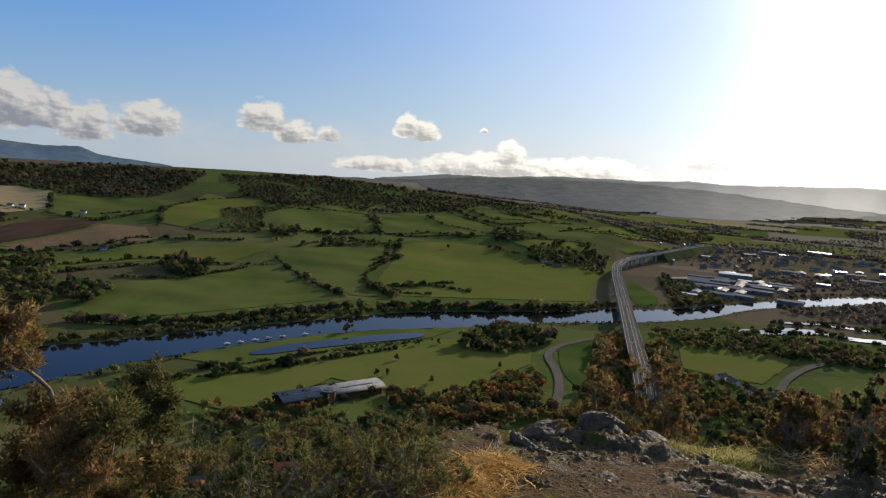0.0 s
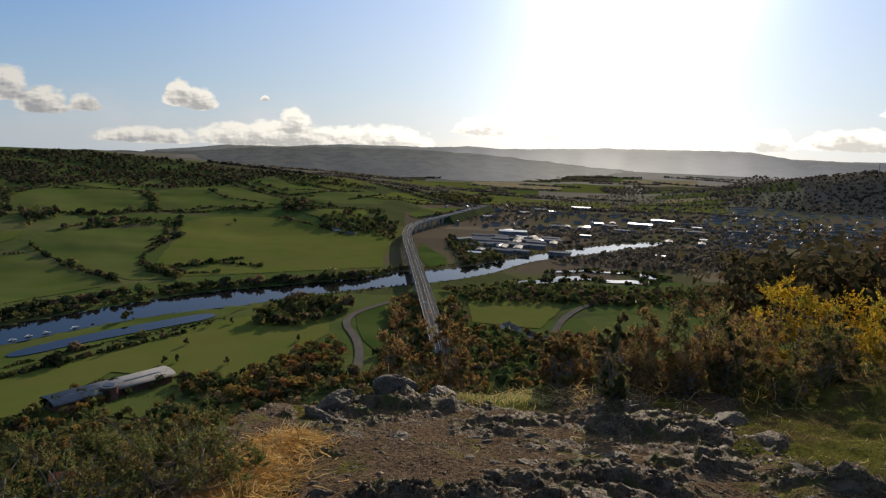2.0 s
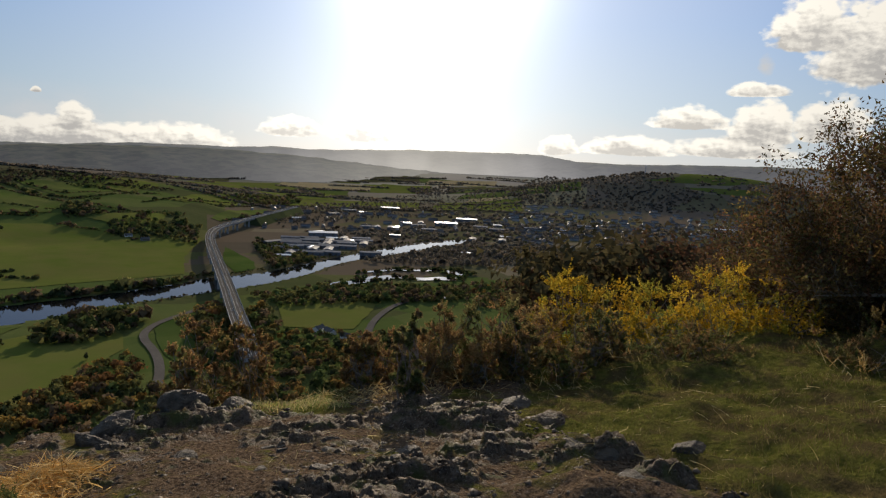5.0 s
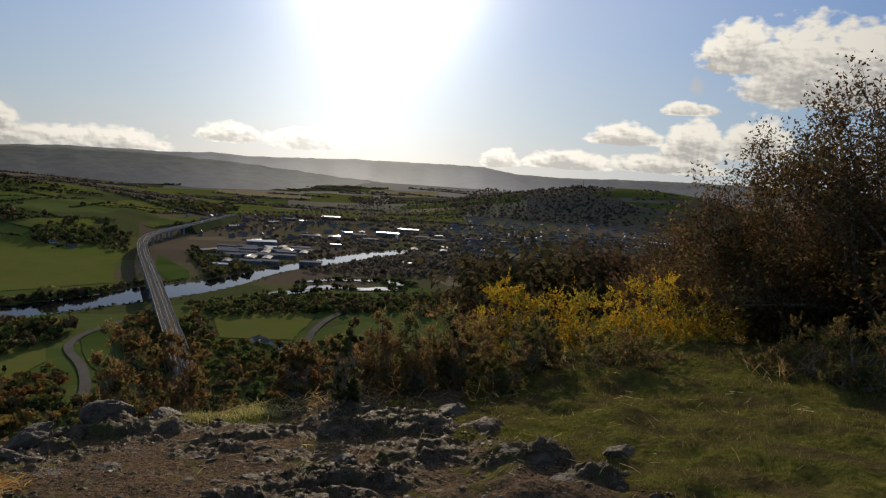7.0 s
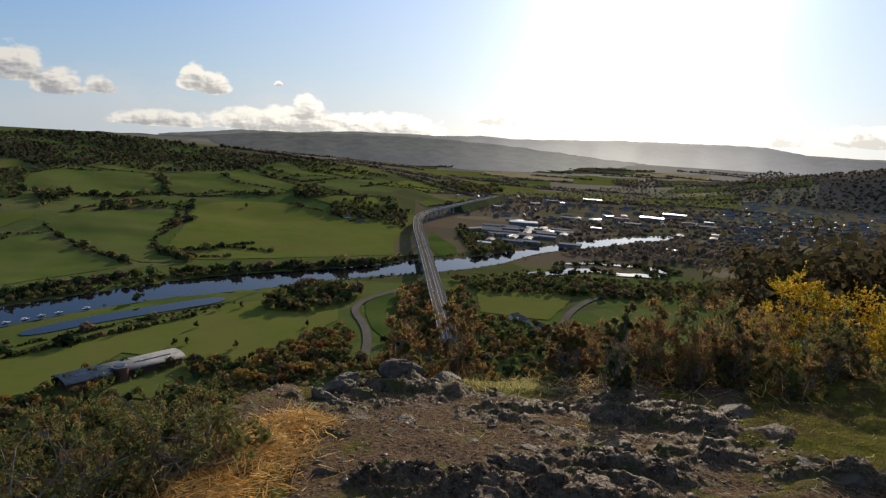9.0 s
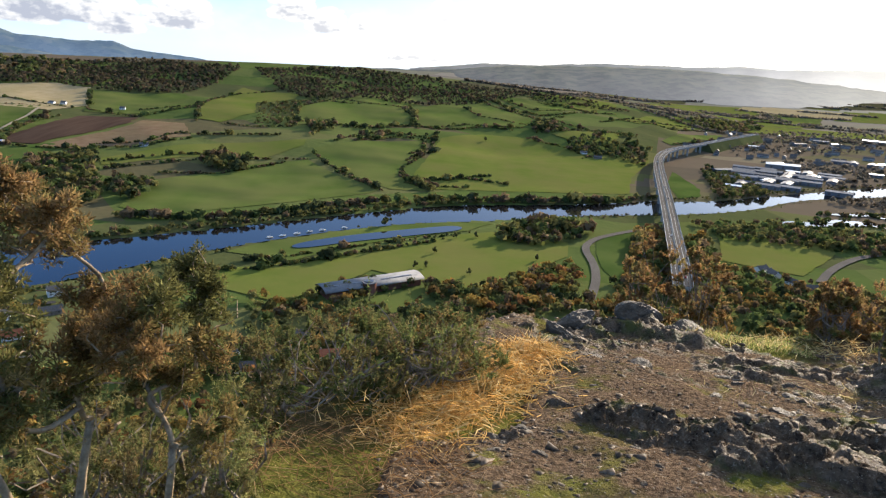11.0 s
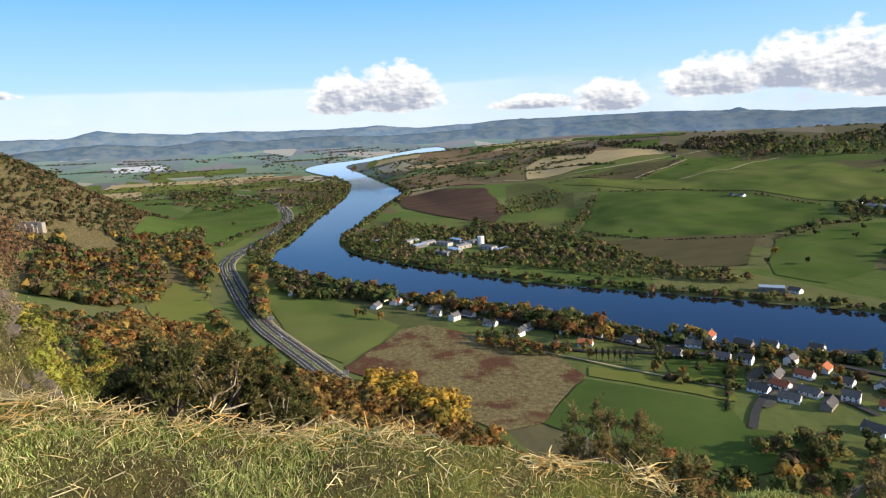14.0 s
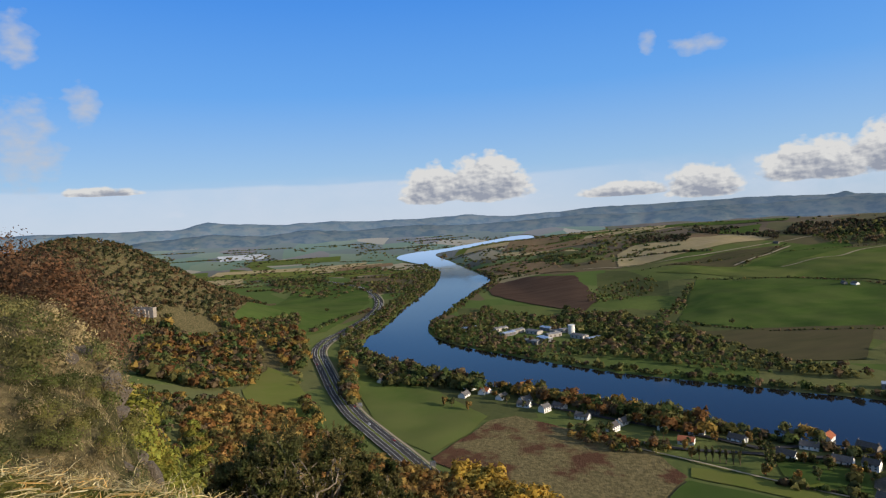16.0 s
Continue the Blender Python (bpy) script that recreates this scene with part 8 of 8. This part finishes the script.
grass(5000, (-122, -70), (2.9, 4.6), (0.03, 0.07), TURF + PALE[:2], "long mixed green and straw coloured grass on the cliff edge")
grass(60000, (40, 86), (2.2, 12.0), (0.025, 0.085), MOSS, "short mossy olive turf of the hilltop")
grass(16000, (14, 33), (6.6, 9.0), (0.03, 0.09), TURF[:2] + PALE[2:], "lit green grass at the edge of the rocks")
grass(9000, (-14, 60), (1.6, 8.5), (0.02, 0.06), MOSS, "thin moss and grass between the rocks", want=lambda x, y: 0.8 * smooth(0.1, 0.5, vnoise(x, y, 0.7, 81)))

grass(15000, (-127, -104), (4.2, 32), (0.06, 0.2), [(0.42, 0.34, 0.18), (0.34, 0.26, 0.13), (0.28, 0.25, 0.10), (0.50, 0.42, 0.24), (0.24, 0.17, 0.09)], "rough straw coloured grass on the cliff", want=lambda x, y: np.ones(x.shape), wide=2.2)

grass(18000, (40, 86), (2.2, 12.0), (0.03, 0.1), [(0.20, 0.14, 0.06), (0.13, 0.10, 0.045), (0.26, 0.20, 0.09)], "brown withered grass patches in the turf", want=lambda x, y: (1 - bare_rock(x, y)) * smooth(0.0, 0.5, vnoise(x, y, 0.9, 83)))


def straw(n, spots, length, cols, label, lift=0.02, thick=0.003, rise=0.22):
    """Dry stems, fallen over one another round the spots (x, y, radius, height)."""
    s = np.array(spots)
    k = dig.integers(0, len(s), n)
    off = dig.normal(size=(n, 2)) * 0.5
    x, y = s[k, 0] + off[:, 0] * s[k, 2], s[k, 1] + off[:, 1] * s[k, 2]
    high = s[k, 3] * np.exp(-(off ** 2).sum(1) * 1.5) * dig.uniform(0, 1, n)
    root = np.column_stack([x, y, H(x, y) + (outcrop(x, y)[0] + 0.03) * bare_rock(x, y) + lift * dig.uniform(0, 1, n) + high])
    a = dig.uniform(0, 2 * math.pi, n)
    way = unit(np.column_stack([np.cos(a), np.sin(a), dig.normal(size=n) * rise + 0.03]))
    l = dig.uniform(*length, n)
    side = unit(np.cross(way, np.array([0, 0, 1.0]) + dig.normal(size=(n, 3)) * 0.5)) * (thick * dig.uniform(0.5, 1.3, n))[:, None]
    bend = np.column_stack([dig.normal(size=(n, 2)) * 0.12, -np.abs(dig.normal(size=n)) * 0.08]) * l[:, None]
    mid, end = root + way * l[:, None] * 0.5, root + way * l[:, None] + bend
    v = np.stack([root - side, root + side, mid + side, mid - side, end + side * 0.5, end - side * 0.5], 1).reshape(-1, 3)
    q = np.arange(n)[:, None] * 6
    f = np.concatenate([q + np.array([[0, 1, 2, 3]]), q + np.array([[3, 2, 4, 5]])], 0)
    return tagged(mesh_np("straw", v, f, M["straw"], np.repeat(palette(cols, n, 0.25), 6, 0)), label, "straw", kind="stuff")


straw(5200, [(0.45, 5.35, 0.34, 0.13), (0.3, 4.95, 0.42, 0.12), (0.12, 4.55, 0.44, 0.09), (-0.08, 4.1, 0.42, 0.06), (-0.3, 3.7, 0.44, 0.04), (0.6, 5.6, 0.26, 0.12)], (0.06, 0.22), ORANGE, "heap of golden orange dry straw beside the gorse", rise=0.24, thick=0.0034)
straw(600, [(-0.4, 3.4, 0.5, 0.08), (-0.7, 3.1, 0.5, 0.06), (-1.1, 3.2, 0.4, 0.1), (-0.2, 3.0, 0.4, 0.04)], (0.1, 0.32), [(0.34, 0.20, 0.09), (0.26, 0.15, 0.07), (0.44, 0.30, 0.15), (0.20, 0.12, 0.06)], "brown dry stems fallen on the slope", thick=0.002)
straw(1000, [(-3.6, -1.35, 0.35, 0.08), (-3.55, -0.9, 0.3, 0.1), (-3.3, -0.5, 0.3, 0.1), (-3.25, -0.1, 0.3, 0.1), (-3.2, 0.3, 0.3, 0.08), (-3.05, 0.75, 0.3, 0.06), (-2.85, 1.15, 0.25, 0.05), (-2.7, 1.45, 0.25, 0.05), (-3.4, -1.6, 0.35, 0.1), (-3.5, -1.9, 0.3, 0.1)], (0.02, 0.09), PALE + ORANGE[:1], "pale dry straw along the turf's edge", rise=0.3, thick=0.0013)
straw(1250, [(-4.0, -1.95, 0.22, 0.12), (-3.95, -1.75, 0.2, 0.08), (-3.8, -1.45, 0.22, 0.08), (-3.78, -1.2, 0.22, 0.08), (-3.75, -0.95, 0.2, 0.1), (-3.68, -0.6, 0.2, 0.12), (-3.6, -0.3, 0.2, 0.12), (-3.52, 0.0, 0.2, 0.12), (-3.42, 0.3, 0.2, 0.1), (-3.1, 1.0, 0.15, 0.06), (-2.95, 1.45, 0.15, 0.06)], (0.04, 0.17), PALE + ORANGE[:3], "bright heaps of golden straw on the turf's edge", rise=0.16, thick=0.003)
straw(420, [(-2.6, -0.9, 0.9, 0.02), (-2.8, 0.2, 0.7, 0.02), (-2.8, -1.5, 0.7, 0.02), (-2.4, -0.2, 0.8, 0.0)], (0.03, 0.17), PALE, "scattered pale straw lying on the turf", thick=0.0027, rise=0.12)
straw(320, [(-3.0, -1.2, 0.5, 0.02), (-3.0, -0.6, 0.5, 0.02), (-3.0, 0.0, 0.5, 0.02), (-2.9, 0.6, 0.4, 0.02), (-3.1, -1.7, 0.5, 0.02)], (0.03, 0.11), PALE + TURF[4:], "standing pale dry grass on the turf", rise=0.9, thick=0.0016)
straw(500, [(3.82, 6.84, 0.5, 0.08), (3.3, 7.26, 0.6, 0.05), (4.2, 6.9, 0.4, 0.1), (5.0, 6.6, 0.6, 0.05)], (0.08, 0.25), ORANGE + PALE, "dry orange grass at the edge of the rocks", rise=0.5)
straw(420, [(6.0, 4.5, 1.6, 0.0), (4.5, 3.5, 1.5, 0.0), (7.5, 3.5, 1.5, 0.0), (3.0, 5.0, 1.2, 0.0), (6.5, 6.0, 0.8, 0.05)], (0.05, 0.22), PALE, "loose straw scattered over rock and turf", thick=0.0022)
straw(260, [(2.0, 7.6, 0.4, 0.2), (6.6, 6.4, 0.5, 0.2), (5.2, 7.0, 0.5, 0.2), (7.9, 6.4, 0.5, 0.2), (9.6, 3.8, 0.4, 0.2)], (0.15, 0.4), PALE + ORANGE, "tufts of tall dry grass stems", rise=1.6)
straw(800, [(-3.9, -1.5, 0.5, 0.1), (-4.2, -1.1, 0.4, 0.1), (-3.8, -0.6, 0.35, 0.08), (-4.4, -1.8, 0.5, 0.12), (-3.6, -0.1, 0.3, 0.06)], (0.03, 0.1), PALE, "pale standing straw tufts on the cliff edge", rise=1.4, thick=0.0012)
